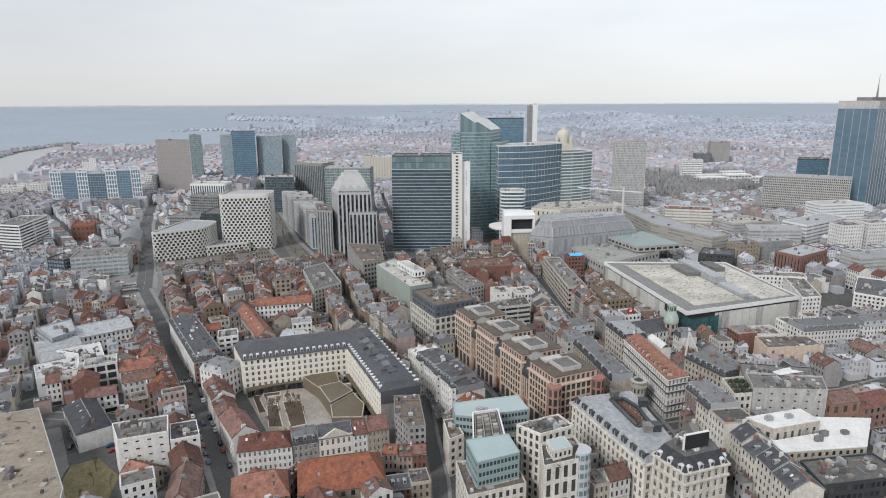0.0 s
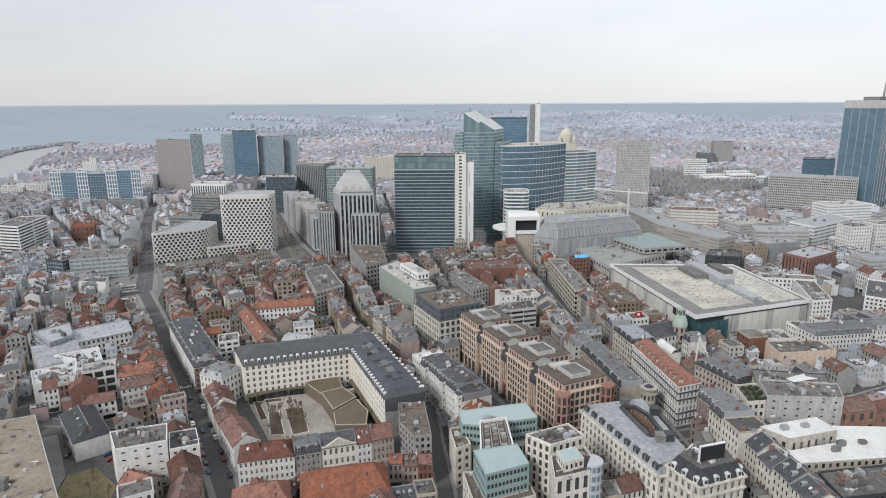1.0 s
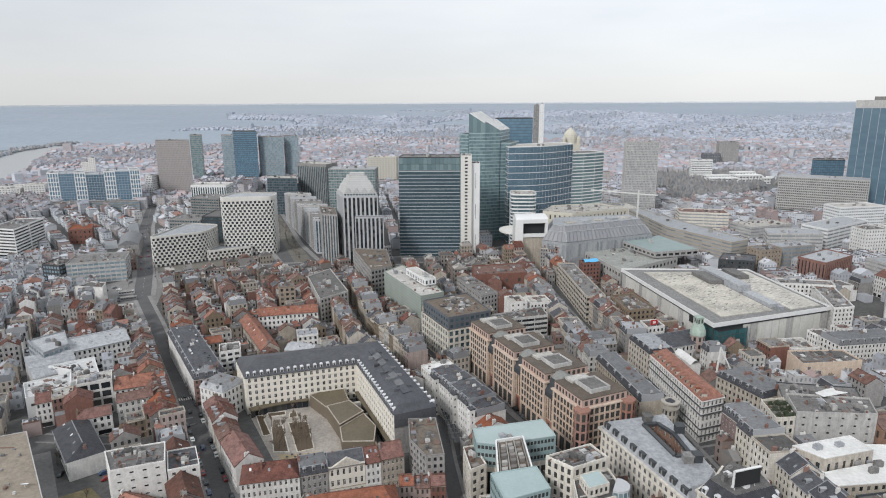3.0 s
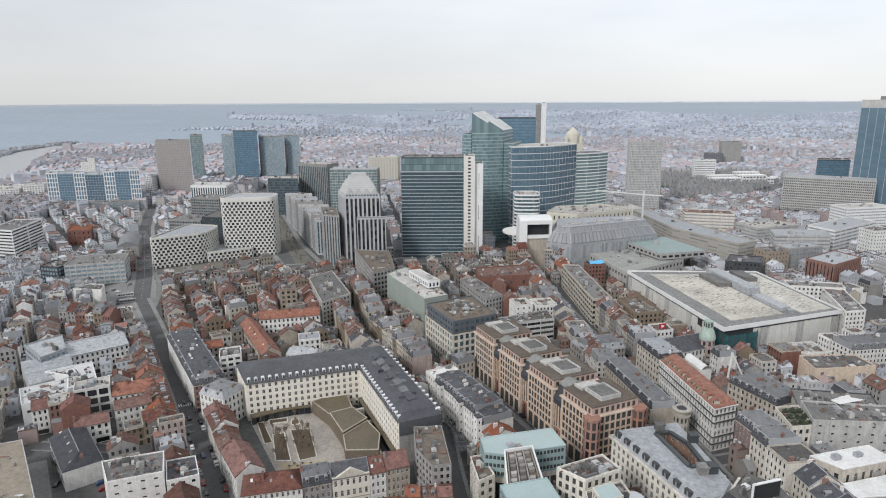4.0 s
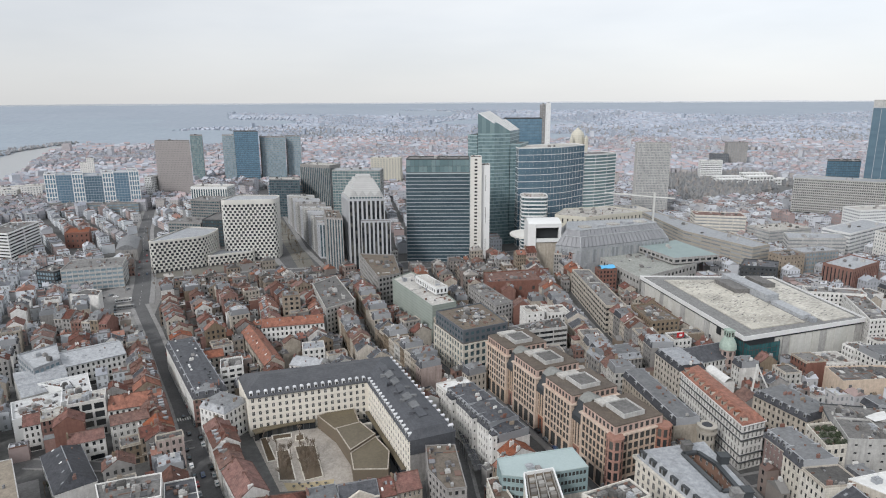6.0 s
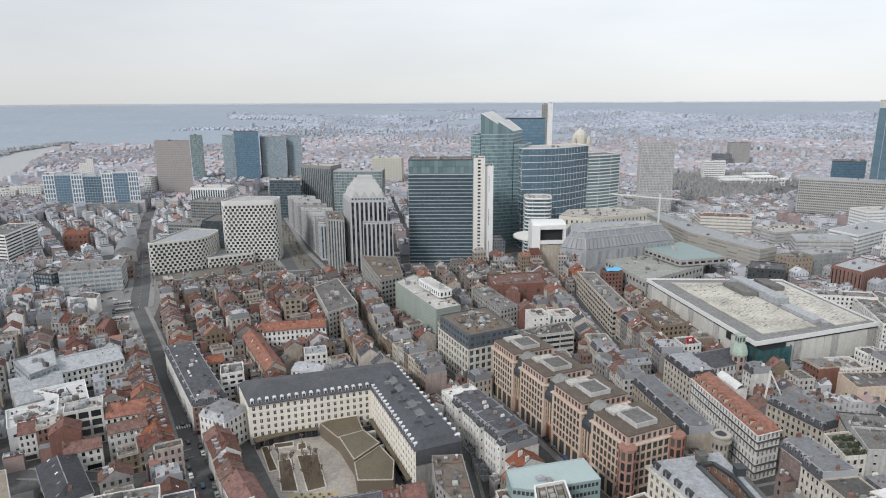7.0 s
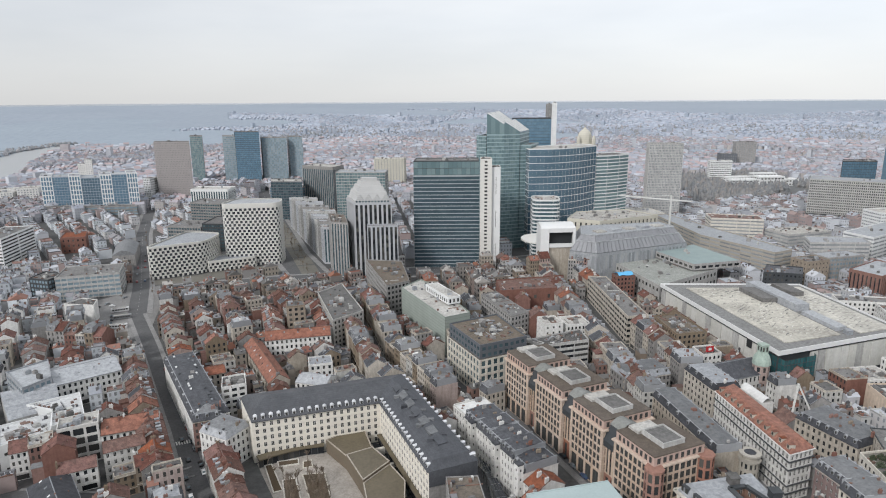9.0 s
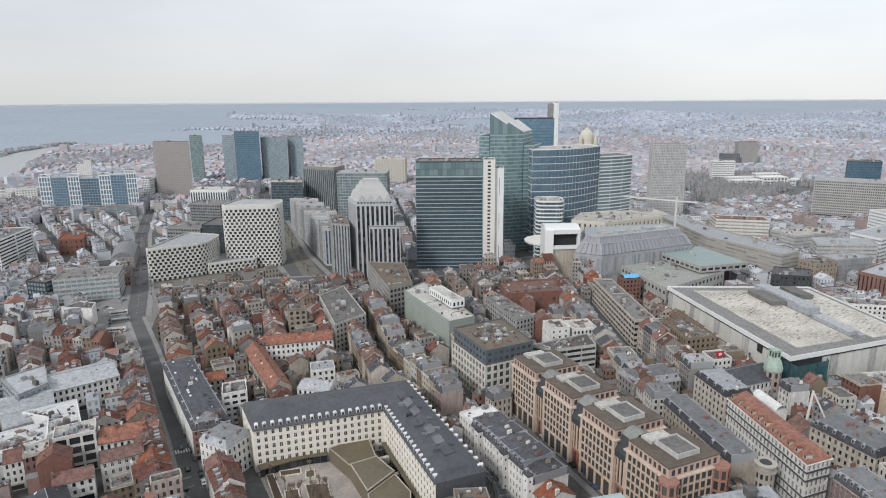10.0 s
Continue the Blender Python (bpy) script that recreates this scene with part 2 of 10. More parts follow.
M["g_dark"] = palette("dark_curtain_glass", [(0.055, 0.09, 0.108), (0.07, 0.112, 0.13), (0.047, 0.078, 0.094), (0.09, 0.138, 0.155)], rough=0.15, amount=0.25, gloss=0.7)
M["g_slab"] = palette("dark_slab_glass", [(0.058, 0.092, 0.112), (0.064, 0.1, 0.12), (0.054, 0.086, 0.105)], rough=0.15, amount=0.5, coarse=0.03, gloss=0.7)
M["g_brown"] = palette("brown_tinted_glass", [(0.245, 0.23, 0.228), (0.285, 0.265, 0.26), (0.22, 0.208, 0.207)], rough=0.3, amount=0.3, gloss=0.4)
M["lattice_glass"] = palette("dark_recessed_glass", [(0.04, 0.045, 0.052), (0.06, 0.065, 0.075), (0.09, 0.095, 0.10)], rough=0.2, amount=0.2, gloss=0.4)
M["frame"] = material("white_window_frame", (0.72, 0.71, 0.69), rough=0.6, rand=0.05, bump=0)
M["clutter"] = palette("roof_fittings", [(0.34, 0.34, 0.335), (0.09, 0.09, 0.095), (0.22, 0.22, 0.23), (0.52, 0.52, 0.50), (0.20, 0.12, 0.095), (0.13, 0.13, 0.135), (0.26, 0.245, 0.23), (0.18, 0.12, 0.10)])
# ground
M["asphalt"] = material("asphalt", (0.125, 0.125, 0.127), (0.085, 0.085, 0.087), coarse=0.08, fine=1.5, amount=0.9, rand=0, mottle=0.2)
M["paving"] = material("grey_paving", (0.27, 0.265, 0.26), (0.19, 0.187, 0.184), coarse=0.12, fine=1.8, amount=0.9, rand=0.1, mottle=0.2)
M["pale_paving"] = material("pale_courtyard_paving", (0.42, 0.385, 0.345), (0.29, 0.265, 0.235), coarse=0.1, fine=1.2, amount=0.9, rand=0, mottle=0.2)
M["land"] = material("town_ground_and_hazed_fields", (0.125, 0.124, 0.122), (0.075, 0.075, 0.074), coarse=0.03, fine=0.35, amount=1.0, rand=0, mottle=0.2)
# haze as colour: ground turns pale blue-grey between 1100 and 2200 m
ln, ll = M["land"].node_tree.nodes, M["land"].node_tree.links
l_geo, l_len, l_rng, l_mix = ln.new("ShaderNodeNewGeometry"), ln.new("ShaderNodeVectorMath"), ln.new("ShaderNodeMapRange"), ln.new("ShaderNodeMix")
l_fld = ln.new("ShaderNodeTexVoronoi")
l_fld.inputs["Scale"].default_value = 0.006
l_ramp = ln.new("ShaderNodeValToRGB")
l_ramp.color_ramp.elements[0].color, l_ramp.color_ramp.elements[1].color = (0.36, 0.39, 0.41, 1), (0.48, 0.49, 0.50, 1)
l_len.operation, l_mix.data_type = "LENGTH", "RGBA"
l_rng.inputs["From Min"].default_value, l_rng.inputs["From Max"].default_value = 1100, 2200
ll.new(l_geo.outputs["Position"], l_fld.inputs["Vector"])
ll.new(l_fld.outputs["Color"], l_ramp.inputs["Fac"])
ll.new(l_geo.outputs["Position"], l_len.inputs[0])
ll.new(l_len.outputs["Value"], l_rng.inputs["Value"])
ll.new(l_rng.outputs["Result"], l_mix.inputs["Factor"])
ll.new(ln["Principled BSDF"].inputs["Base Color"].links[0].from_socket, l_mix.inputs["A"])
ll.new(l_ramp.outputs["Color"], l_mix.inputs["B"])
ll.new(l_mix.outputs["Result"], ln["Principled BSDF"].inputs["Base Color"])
M["grass"] = material("dry_grass", (0.27, 0.22, 0.125), (0.125, 0.12, 0.07), coarse=0.22, fine=0.8, amount=1.0, rand=0)
M["verge"] = material("winter_verge", (0.19, 0.18, 0.155), (0.13, 0.125, 0.11), coarse=0.05, fine=0.5, amount=1.0, rand=0)
M["plum_brick"] = material("plum_brown_brick", (0.26, 0.19, 0.18), (0.19, 0.138, 0.13), fine=3, rand=0.05, bands=(2, 0.3, 0.85), mottle=0.16, streak=0.14)
M["well_brick"] = material("brown_well_brick", (0.24, 0.15, 0.115), (0.17, 0.105, 0.08), fine=3, rand=0, bands=(2, 0.6, 0.85))
M["teal_panel"] = material("teal_panels", (0.235, 0.335, 0.345), (0.18, 0.265, 0.275), rough=0.5, rand=0.05)
M["soil"] = material("planting_soil", (0.125, 0.095, 0.065), (0.075, 0.058, 0.042), fine=2, rand=0.1)
M["twig"] = material("bare_twigs", (0.19, 0.15, 0.115), (0.12, 0.095, 0.075), rand=0.2, bump=0)
M["hedge"] = material("evergreen_leaves", (0.06, 0.075, 0.045), (0.035, 0.045, 0.028), fine=2.5, rand=0.2)
M["water"] = material("grey_river_water", (0.34, 0.35, 0.355), (0.29, 0.30, 0.31), rough=0.4, rand=0, bump=0.05, spec=0.6)
M["line"] = material("white_road_paint", (0.65, 0.65, 0.62), rand=0, bump=0)
M["tyre"] = material("black_rubber", (0.02, 0.02, 0.02), rand=0, bump=0)
M["screen"] = material("black_screen", (0.03, 0.033, 0.036), rough=0.3, rand=0, bump=0)
M["sign_red"] = material("red_sign", (0.45, 0.03, 0.035), rough=0.5, rand=0, bump=0)
M["tarp"] = material("bright_blue_tarpaulin", (0.13, 0.45, 0.72), (0.09, 0.33, 0.58), rough=0.5, rand=0)
M["steel"] = material("white_painted_steel", (0.62, 0.62, 0.60), rough=0.5, rand=0, bump=0)
for cn, cc in (("car_white", (0.7, 0.7, 0.7)), ("car_black", (0.02, 0.02, 0.023)), ("car_grey", (0.22, 0.23, 0.24)), ("car_blue", (0.05, 0.08, 0.16)), ("car_red", (0.28, 0.03, 0.03))):
    M[cn] = material(cn + "_paint", cc, rough=0.3, rand=0, bump=0, spec=0.6)
WORD = {"plum_brick": "plum brick", "stone_white": "cream stone", "white": "white plastered", "offwhite": "off-white", "cream": "cream plastered", "grey": "grey rendered", "brick": "red brick", "ochre": "yellow brick",
        "pink": "pink plastered", "stone": "pale stone", "concrete": "pale concrete", "rust": "rust coloured",
        "r_red": "red tiled", "r_orange": "orange tiled", "r_brown": "brown tiled", "r_slate": "dark slate", "r_zinc": "grey zinc", "r_lead": "lead",
        "r_flat": "flat bitumen", "r_gravel": "flat gravel", "r_pale": "pale sheet", "r_white": "white membrane", "r_teal": "pale teal"}


# ---- building helpers ----
class Shape:
    """Points and faces of one part, in world metres."""

    def __init__(self):
        self.v, self.f, self.rear = [], [], None

    def poly(self, pts):
        k = len(self.v)
        self.v.extend(pts)
        self.f.append(tuple(range(k, k + len(pts))))

    def prism(self, plan, z0, z1, bottom=False):
        """plan counter-clockwise; single welded solid."""
        k, n = len(self.v), len(plan)
        self.v.extend([(x, y, z0) for x, y in plan] + [(x, y, z1) for x, y in plan])
        for i in range(n):
            j = (i + 1) % n
            self.f.append((k + i, k + j, k + n + j, k + n + i))
        self.f.append(tuple(range(k + n, k + 2 * n)))
        if bottom:
            self.f.append(tuple(range(k + n - 1, k - 1, -1)))

    def box(self, x0, y0, x1, y1, z0, z1):
        self.prism([(x0, y0), (x1, y0), (x1, y1), (x0, y1)], z0, z1, True)

    def bar(self, a, b, w, h):
        """A square bar from a to b."""
        a, b = Vector(a), Vector(b)
        d = (b - a).normalized()
        s = d.cross(Vector((0, 0, 1)))
        s = s.normalized() if s.length > 1e-4 else Vector((1, 0, 0))
        u = s.cross(d)
        s, u = s * w / 2, u * h / 2
        k = len(self.v)
        for c in (a, b):
            self.v.extend([tuple(c - s - u), tuple(c + s - u), tuple(c + s + u), tuple(c - s + u)])
        self.f += [(k, k + 1, k + 2, k + 3), (k + 7, k + 6, k + 5, k + 4), (k, k + 4, k + 5, k + 1), (k + 1, k + 5, k + 6, k + 2),
                   (k + 2, k + 6, k + 7, k + 3), (k + 3, k + 7, k + 4, k)]

    def tube(self, a, b, r0, r1, n=5):
        a, b = Vector(a), Vector(b)
        d = (b - a).normalized()
        s = d.orthogonal().normalized()
        t = d.cross(s)
        k = len(self.v)
        for c, r in ((a, r0), (b, r1)):
            for i in range(n):
                w = 2 * math.pi * i / n
                self.v.append(tuple(c + (s * math.cos(w) + t * math.sin(w)) * r))
        for i in range(n):
            j = (i + 1) % n
            self.f.append((k + i, k + j, k + n + j, k + n + i))
        self.f.append(tuple(range(k + n, k + 2 * n)))


BASE = {}


def thing(name, at, label, category, group="", kind=""):
    e = new(name)
    e.location = at
    e.empty_display_size = 0.5
    BASE[e.name] = Vector(at)
    return tagged(e, label, category, group, kind)


def part(name, shape, mat, parent, label="", kind="", trims=()):
    if shape.rear and shape.rear.f:
        back, shape.rear = shape.rear, None
        part("glazing", back, "glass", parent, kind="stuff")
    if not shape.f:
        return None
    b = BASE.get(parent.name, Vector()) if parent else Vector()
    me = bpy.data.meshes.new(name)
    verts, faces = list(shape.v), list(shape.f)
    slot = [0] * len(faces)
    for i, (extra, _) in enumerate(trims):
        k = len(verts)
        verts += extra.v
        faces += [tuple(j + k for j in f) for f in extra.f]
        slot += [i + 1] * len(extra.f)
    me.from_pydata([(x - b.x, y - b.y, z - b.z) for x, y, z in verts], [], faces)
    me.materials.append(M[mat] if isinstance(mat, str) else mat)
    for _, tm in trims:
        me.materials.append(M[tm])
    if trims:
        me.polygons.foreach_set("material_index", slot)
    ob = new(name, me)
    ob.parent = parent
    BASE[ob.name] = b
    return tagged(ob, label, kind=kind)


def solo(name, shape, mat, label="", category="", kind="", group=""):
    """A thing of one mesh in world metres."""
    return tagged(part(name, shape, mat, None), label, category, group, kind)


def pane_mesh(name, bars, glass="glass", frame_mat="frame"):
    """A window one unit wide and high: glass, frame round it, bars across it."""
    s, k = Shape(), 0
    s.poly([(-0.5, 0, -0.5), (0.5, 0, -0.5), (0.5, 0, 0.5), (-0.5, 0, 0.5)])
    for x0, z0, x1, z1 in bars:
        s.poly([(x0, -0.05, z0), (x1, -0.05, z0), (x1, -0.05, z1), (x0, -0.05, z1)])
        s.poly([(x0, 0, z0), (x0, -0.05, z0), (x0, -0.05, z1), (x0, 0, z1)])
        s.poly([(x1, -0.05, z0), (x1, 0, z0), (x1, 0, z1), (x1, -0.05, z1)])
    me = bpy.data.meshes.new(name)
    me.from_pydata(s.v, [], s.f)
    me.materials.append(M[glass])
    me.materials.append(M[frame_mat])
    for p in me.polygons:
        p.material_index = 0 if p.index == 0 else 1
    return me


PANES = {"sash": [pane_mesh("sash_%d" % i, [(-0.5, -0.5, -0.45, 0.5), (0.45, -0.5, 0.5, 0.5), (-0.45, 0.46, 0.45, 0.5), (-0.45, -0.5, 0.45, -0.46), (-0.03, -0.46, 0.03, 0.46), (-0.45, 0.17, 0.45, 0.2)]) for i in range(4)],
         "plain": [pane_mesh("casement_%d" % i, [(-0.5, -0.5, -0.44, 0.5), (0.44, -0.5, 0.5, 0.5), (-0.03, -0.5, 0.03, 0.5)], "glass", "dark_metal") for i in range(4)]}


def unit(a, b):
    l = math.hypot(b[0] - a[0], b[1] - a[1])
    return ((b[0] - a[0]) / l, (b[1] - a[1]) / l, l)


def facade(w, g, p0, p1, z0, z1, cols, rows, ww=0.5, wh=0.55, dep=0.2, low=0.45, ends=0.0, single=None, split=1):
    """A wall from p0 to p1 that looks to the right of that way, with real openings; glass goes to g, or as poses to single."""
    dx, dy, L = unit(p0, p1)
    ox, oy = dy, -dx

    def pt(u, z, o=0.0):
        return (p0[0] + dx * u + ox * o, p0[1] + dy * u + oy * o, z)

    def wq(u0, u1, za, zb):
        if u1 - u0 > 1e-3 and zb - za > 1e-3:
            w.poly([pt(u0, za), pt(u1, za), pt(u1, zb), pt(u0, zb)])
    cw, ch = (L - 2 * ends) / cols, (z1 - z0) / rows
    if single is not None and (oy > 0.2 or ox > 0.8):  # rear fronts carry joined glazing
        w.rear = w.rear or Shape()
        g, single = w.rear, None
    for r in range(rows):
        za = z0 + r * ch
        zl = za + ch * (1 - wh) * low
        zt = zl + ch * wh
        wq(0, L, za, zl)
        wq(0, L, zt, za + ch)
        last = 0.0
        for c in range(cols):
            ua = ends + c * cw + cw * (1 - ww) / 2
            ub = ua + cw * ww
            wq(last, ua, zl, zt)
            last = ub
            w.poly([pt(ua, zl), pt(ub, zl), pt(ub, zl, -dep), pt(ua, zl, -dep)])
            w.poly([pt(ua, zt, -dep), pt(ub, zt, -dep), pt(ub, zt), pt(ua, zt)])
            w.poly([pt(ua, zl), pt(ua, zl, -dep), pt(ua, zt, -dep), pt(ua, zt)])
            w.poly([pt(ub, zl, -dep), pt(ub, zl), pt(ub, zt), pt(ub, zt, -dep)])
            if single is not None:
                cx, cy, cz = pt((ua + ub) / 2, (zl + zt) / 2, -dep)
                single.append(Matrix(((dx * (ub - ua), -ox, 0, cx), (dy * (ub - ua), -oy, 0, cy), (0, 0, zt - zl, cz), (0, 0, 0, 1))))
            else:
                for s in range(split):
                    a, b = zl + (zt - zl) * s / split, zl + (zt - zl) * (s + 1) / split
                    g.poly([pt(ua, a, -dep), pt(ub, a, -dep), pt(ub, b, -dep), pt(ua, b, -dep)])
        wq(last, L, zl, zt)


def hang_panes(parent, poses, kind, rng):
    b = BASE[parent.name]
    for m in poses:
        ob = new("window", rng.choice(PANES[kind]))
        ob.parent = parent
        ob.matrix_basis = Matrix.Translation(-b) @ m


def centre(plan):
    return (sum(p[0] for p in plan) / len(plan), sum(p[1] for p in plan) / len(plan))


def inset(plan, d):
    """The plan drawn in by d on all sides (counter-clockwise, convex or nearly so)."""
    n, out = len(plan), []
    for i in range(n):
        a, b, c = plan[i - 1], plan[i], plan[(i + 1) % n]
        d1, d2 = unit(a, b), unit(b, c)
        n1, n2 = (-d1[1], d1[0]), (-d2[1], d2[0])
        k = 1 + n1[0] * n2[0] + n1[1] * n2[1]
        k = max(k, 0.3)
        out.append((b[0] + (n1[0] + n2[0]) / k * d, b[1] + (n1[1] + n2[1]) / k * d))
    return out


TAKEN = {}
CELL = 40.0


def claim(plan):
    """Mark a plan as built on."""
    xs, ys = [p[0] for p in plan], [p[1] for p in plan]
    for i in range(math.floor(min(xs) / CELL), math.floor(max(xs) / CELL) + 1):
        for j in range(math.floor(min(ys) / CELL), math.floor(max(ys) / CELL) + 1):
            TAKEN.setdefault((i, j), []).append((min(xs), min(ys), max(xs), max(ys), plan))


def take(plan, grow=0.0):
    claim(inset(plan, -grow) if grow else plan)


def inside(x, y, plan):
    hit, j = False, len(plan) - 1
    for i in range(len(plan)):
        a, b = plan[i], plan[j]
        if (a[1] > y) != (b[1] > y) and x < (b[0] - a[0]) * (y - a[1]) / (b[1] - a[1]) + a[0]:
            hit = not hit
        j = i
    return hit


def is_free(pts):
    for x, y in pts:
        for x0, y0, x1, y1, plan in TAKEN.get((math.floor(x / CELL), math.floor(y / CELL)), ()):
            if x0 <= x <= x1 and y0 <= y <= y1 and inside(x, y, plan):
                return False
    return True


def roof_units(parent, plan, z, rng, n, mat="concrete", size=(1.5, 4.5), high=(0.8, 2.4)):
    """Plant boxes and vents on a flat roof."""
    c = centre(plan)
    ax = unit(plan[0], plan[1])
    for _ in range(n):
        i = rng.randrange(len(plan))
        f, g = rng.uniform(0.15, 0.75), rng.uniform(0.1, 0.9)
        q, q2 = plan[i], plan[(i + 1) % len(plan)]
        ex, ey = q[0] + (q2[0] - q[0]) * g, q[1] + (q2[1] - q[1]) * g
        x, y = c[0] + (ex - c[0]) * f, c[1] + (ey - c[1]) * f
        a, b, h = rng.uniform(*size) / 2, rng.uniform(*size) / 2, rng.uniform(*high)
        s = Shape()
        dx, dy = ax[0], ax[1]
        s.prism([(x + dx * u - dy * v, y + dy * u + dx * v) for u, v in ((-a, -b), (a, -b), (a, b), (-a, b))], z, z + h)
        top = rng.uniform(0.2, 0.5)
        s.prism([(x + dx * u * 0.6 - dy * v * 0.6, y + dy * u * 0.6 + dx * v * 0.6) for u, v in ((-a, -b), (a, -b), (a, b), (-a, b))], z + h, z + h + top)
        part("roof_unit", s, rng.choice((mat, "r_zinc", "r_flat", "r_flat", "grey")), parent)


def roof_bits(s, plan, z, rng, n):
    """Vents, pipes, hatches and cable trays strewn over a flat roof."""
    c = centre(plan)
    dx, dy, _ = unit(plan[0], plan[1])
    for _ in range(n):
        i = rng.randrange(len(plan))
        f, g = math.sqrt(rng.random()) * 0.95, rng.random()
        q, q2 = plan[i], plan[(i + 1) % len(plan)]
        x, y = c[0] + (q[0] + (q2[0] - q[0]) * g - c[0]) * f, c[1] + (q[1] + (q2[1] - q[1]) * g - c[1]) * f
        k = rng.random()
        a, b, h = (rng.uniform(0.25, 0.7), rng.uniform(0.25, 0.7), rng.uniform(0.4, 1.3)) if k < 0.6 else ((rng.uniform(1.5, 4.5), 0.15, 0.3) if k < 0.8 else (rng.uniform(0.7, 1.6), rng.uniform(0.7, 1.4), rng.uniform(0.2, 0.6)))
        if rng.random() < 0.5:
            a, b = b, a
        s.prism([(x + dx * u - dy * v, y + dy * u + dx * v) for u, v in ((-a, -b), (a, -b), (a, b), (-a, b))], z, z + h)


def block(name, label, category, plan, h, wall="concrete", roof="r_flat", glass="glass", z0=0.0, floor_h=3.4, bay=3.2, ww=0.5, wh=0.55,
          dep=0.25, parapet=0.8, single=None, blank=(), units=4, seed=1, base_h=0.0, base_wall=None, cornice=None, tall=False, low=0.45, group="", parent=None):
    """A flat-roofed building on a counter-clockwise plan; tall: window strips run through all floors; blank: edges with no windows."""
    rng = random.Random(seed)
    c = centre(plan)
    t = parent or thing(name, (c[0], c[1], z0), label, category, group)
    if parent is None:
        take(plan, 1.5)
    w, g, poses = Shape(), Shape(), ([] if single else None)
    zb = z0 + base_h
    rows = max(1, round((h - base_h) / floor_h))
    for i, p in enumerate(plan):
        q = plan[(i + 1) % len(plan)]
        L = unit(p, q)[2]
        if i in blank or L < 1.6:
            w.poly([(*p, z0), (*q, z0), (*q, z0 + h), (*p, z0 + h)])
            continue
        cols = max(1, round(L / bay))
        if base_h:
            b = Shape()
            facade(b, g, p, q, z0, zb, max(1, cols // 2), 1, 0.8, 0.75, dep, 0.3)
            part("base_wall", b, base_wall or wall, t)
        if tall:
            facade(w, g, p, q, zb, z0 + h, cols, 1, ww, wh, dep, 0.5, 0.0, None, rows)
        else:
            facade(w, g, p, q, zb, z0 + h, cols, rows, ww, wh, dep, low, 0.0 if ww > 0.85 else min(0.6, L * 0.03), poses)
    part("wall", w, wall, t)
    part("glazing", g, glass, t, kind="stuff")
    if poses:
        hang_panes(t, poses, single, rng)
    pr = Shape()
    inner = inset(plan, 0.35)
    zt = z0 + h
    n = len(plan)
    for i in range(n):
        j = (i + 1) % n
        pr.poly([(*plan[i], zt), (*plan[j], zt), (*plan[j], zt + parapet), (*plan[i], zt + parapet)])
        pr.poly([(*plan[i], zt + parapet), (*plan[j], zt + parapet), (*inner[j], zt + parapet), (*inner[i], zt + parapet)])
        pr.poly([(*inner[j], zt), (*inner[i], zt), (*inner[i], zt + parapet), (*inner[j], zt + parapet)])
    part("parapet", pr, cornice or wall, t)
    rf = Shape()
    rf.poly([(*p, zt + 0.05) for p in inset(plan, 0.2)])
    part("roof", rf, roof, t)
    if units:
        roof_units(t, inset(plan, 1.5), zt + 0.05, rng, min(units, 7), size=(1.4, 3.4))
    area = abs(sum(plan[i - 1][0] * plan[i][1] - plan[i][0] * plan[i - 1][1] for i in range(n))) / 2
    if z0 < 1 and c[1] < 700 and roof not in ("r_teal", "r_white", "r_zinc", "sea_roof"):
        bits = Shape()
        roof_bits(bits, inset(plan, 1.0), zt + 0.05, rng, int((min(60, area / 12) + units * 2) * (0.8 if c[1] < 420 else 0.3)))
        part("roof_clutter", bits, "clutter", t, kind="stuff")
    return t


HOUSES = [0]


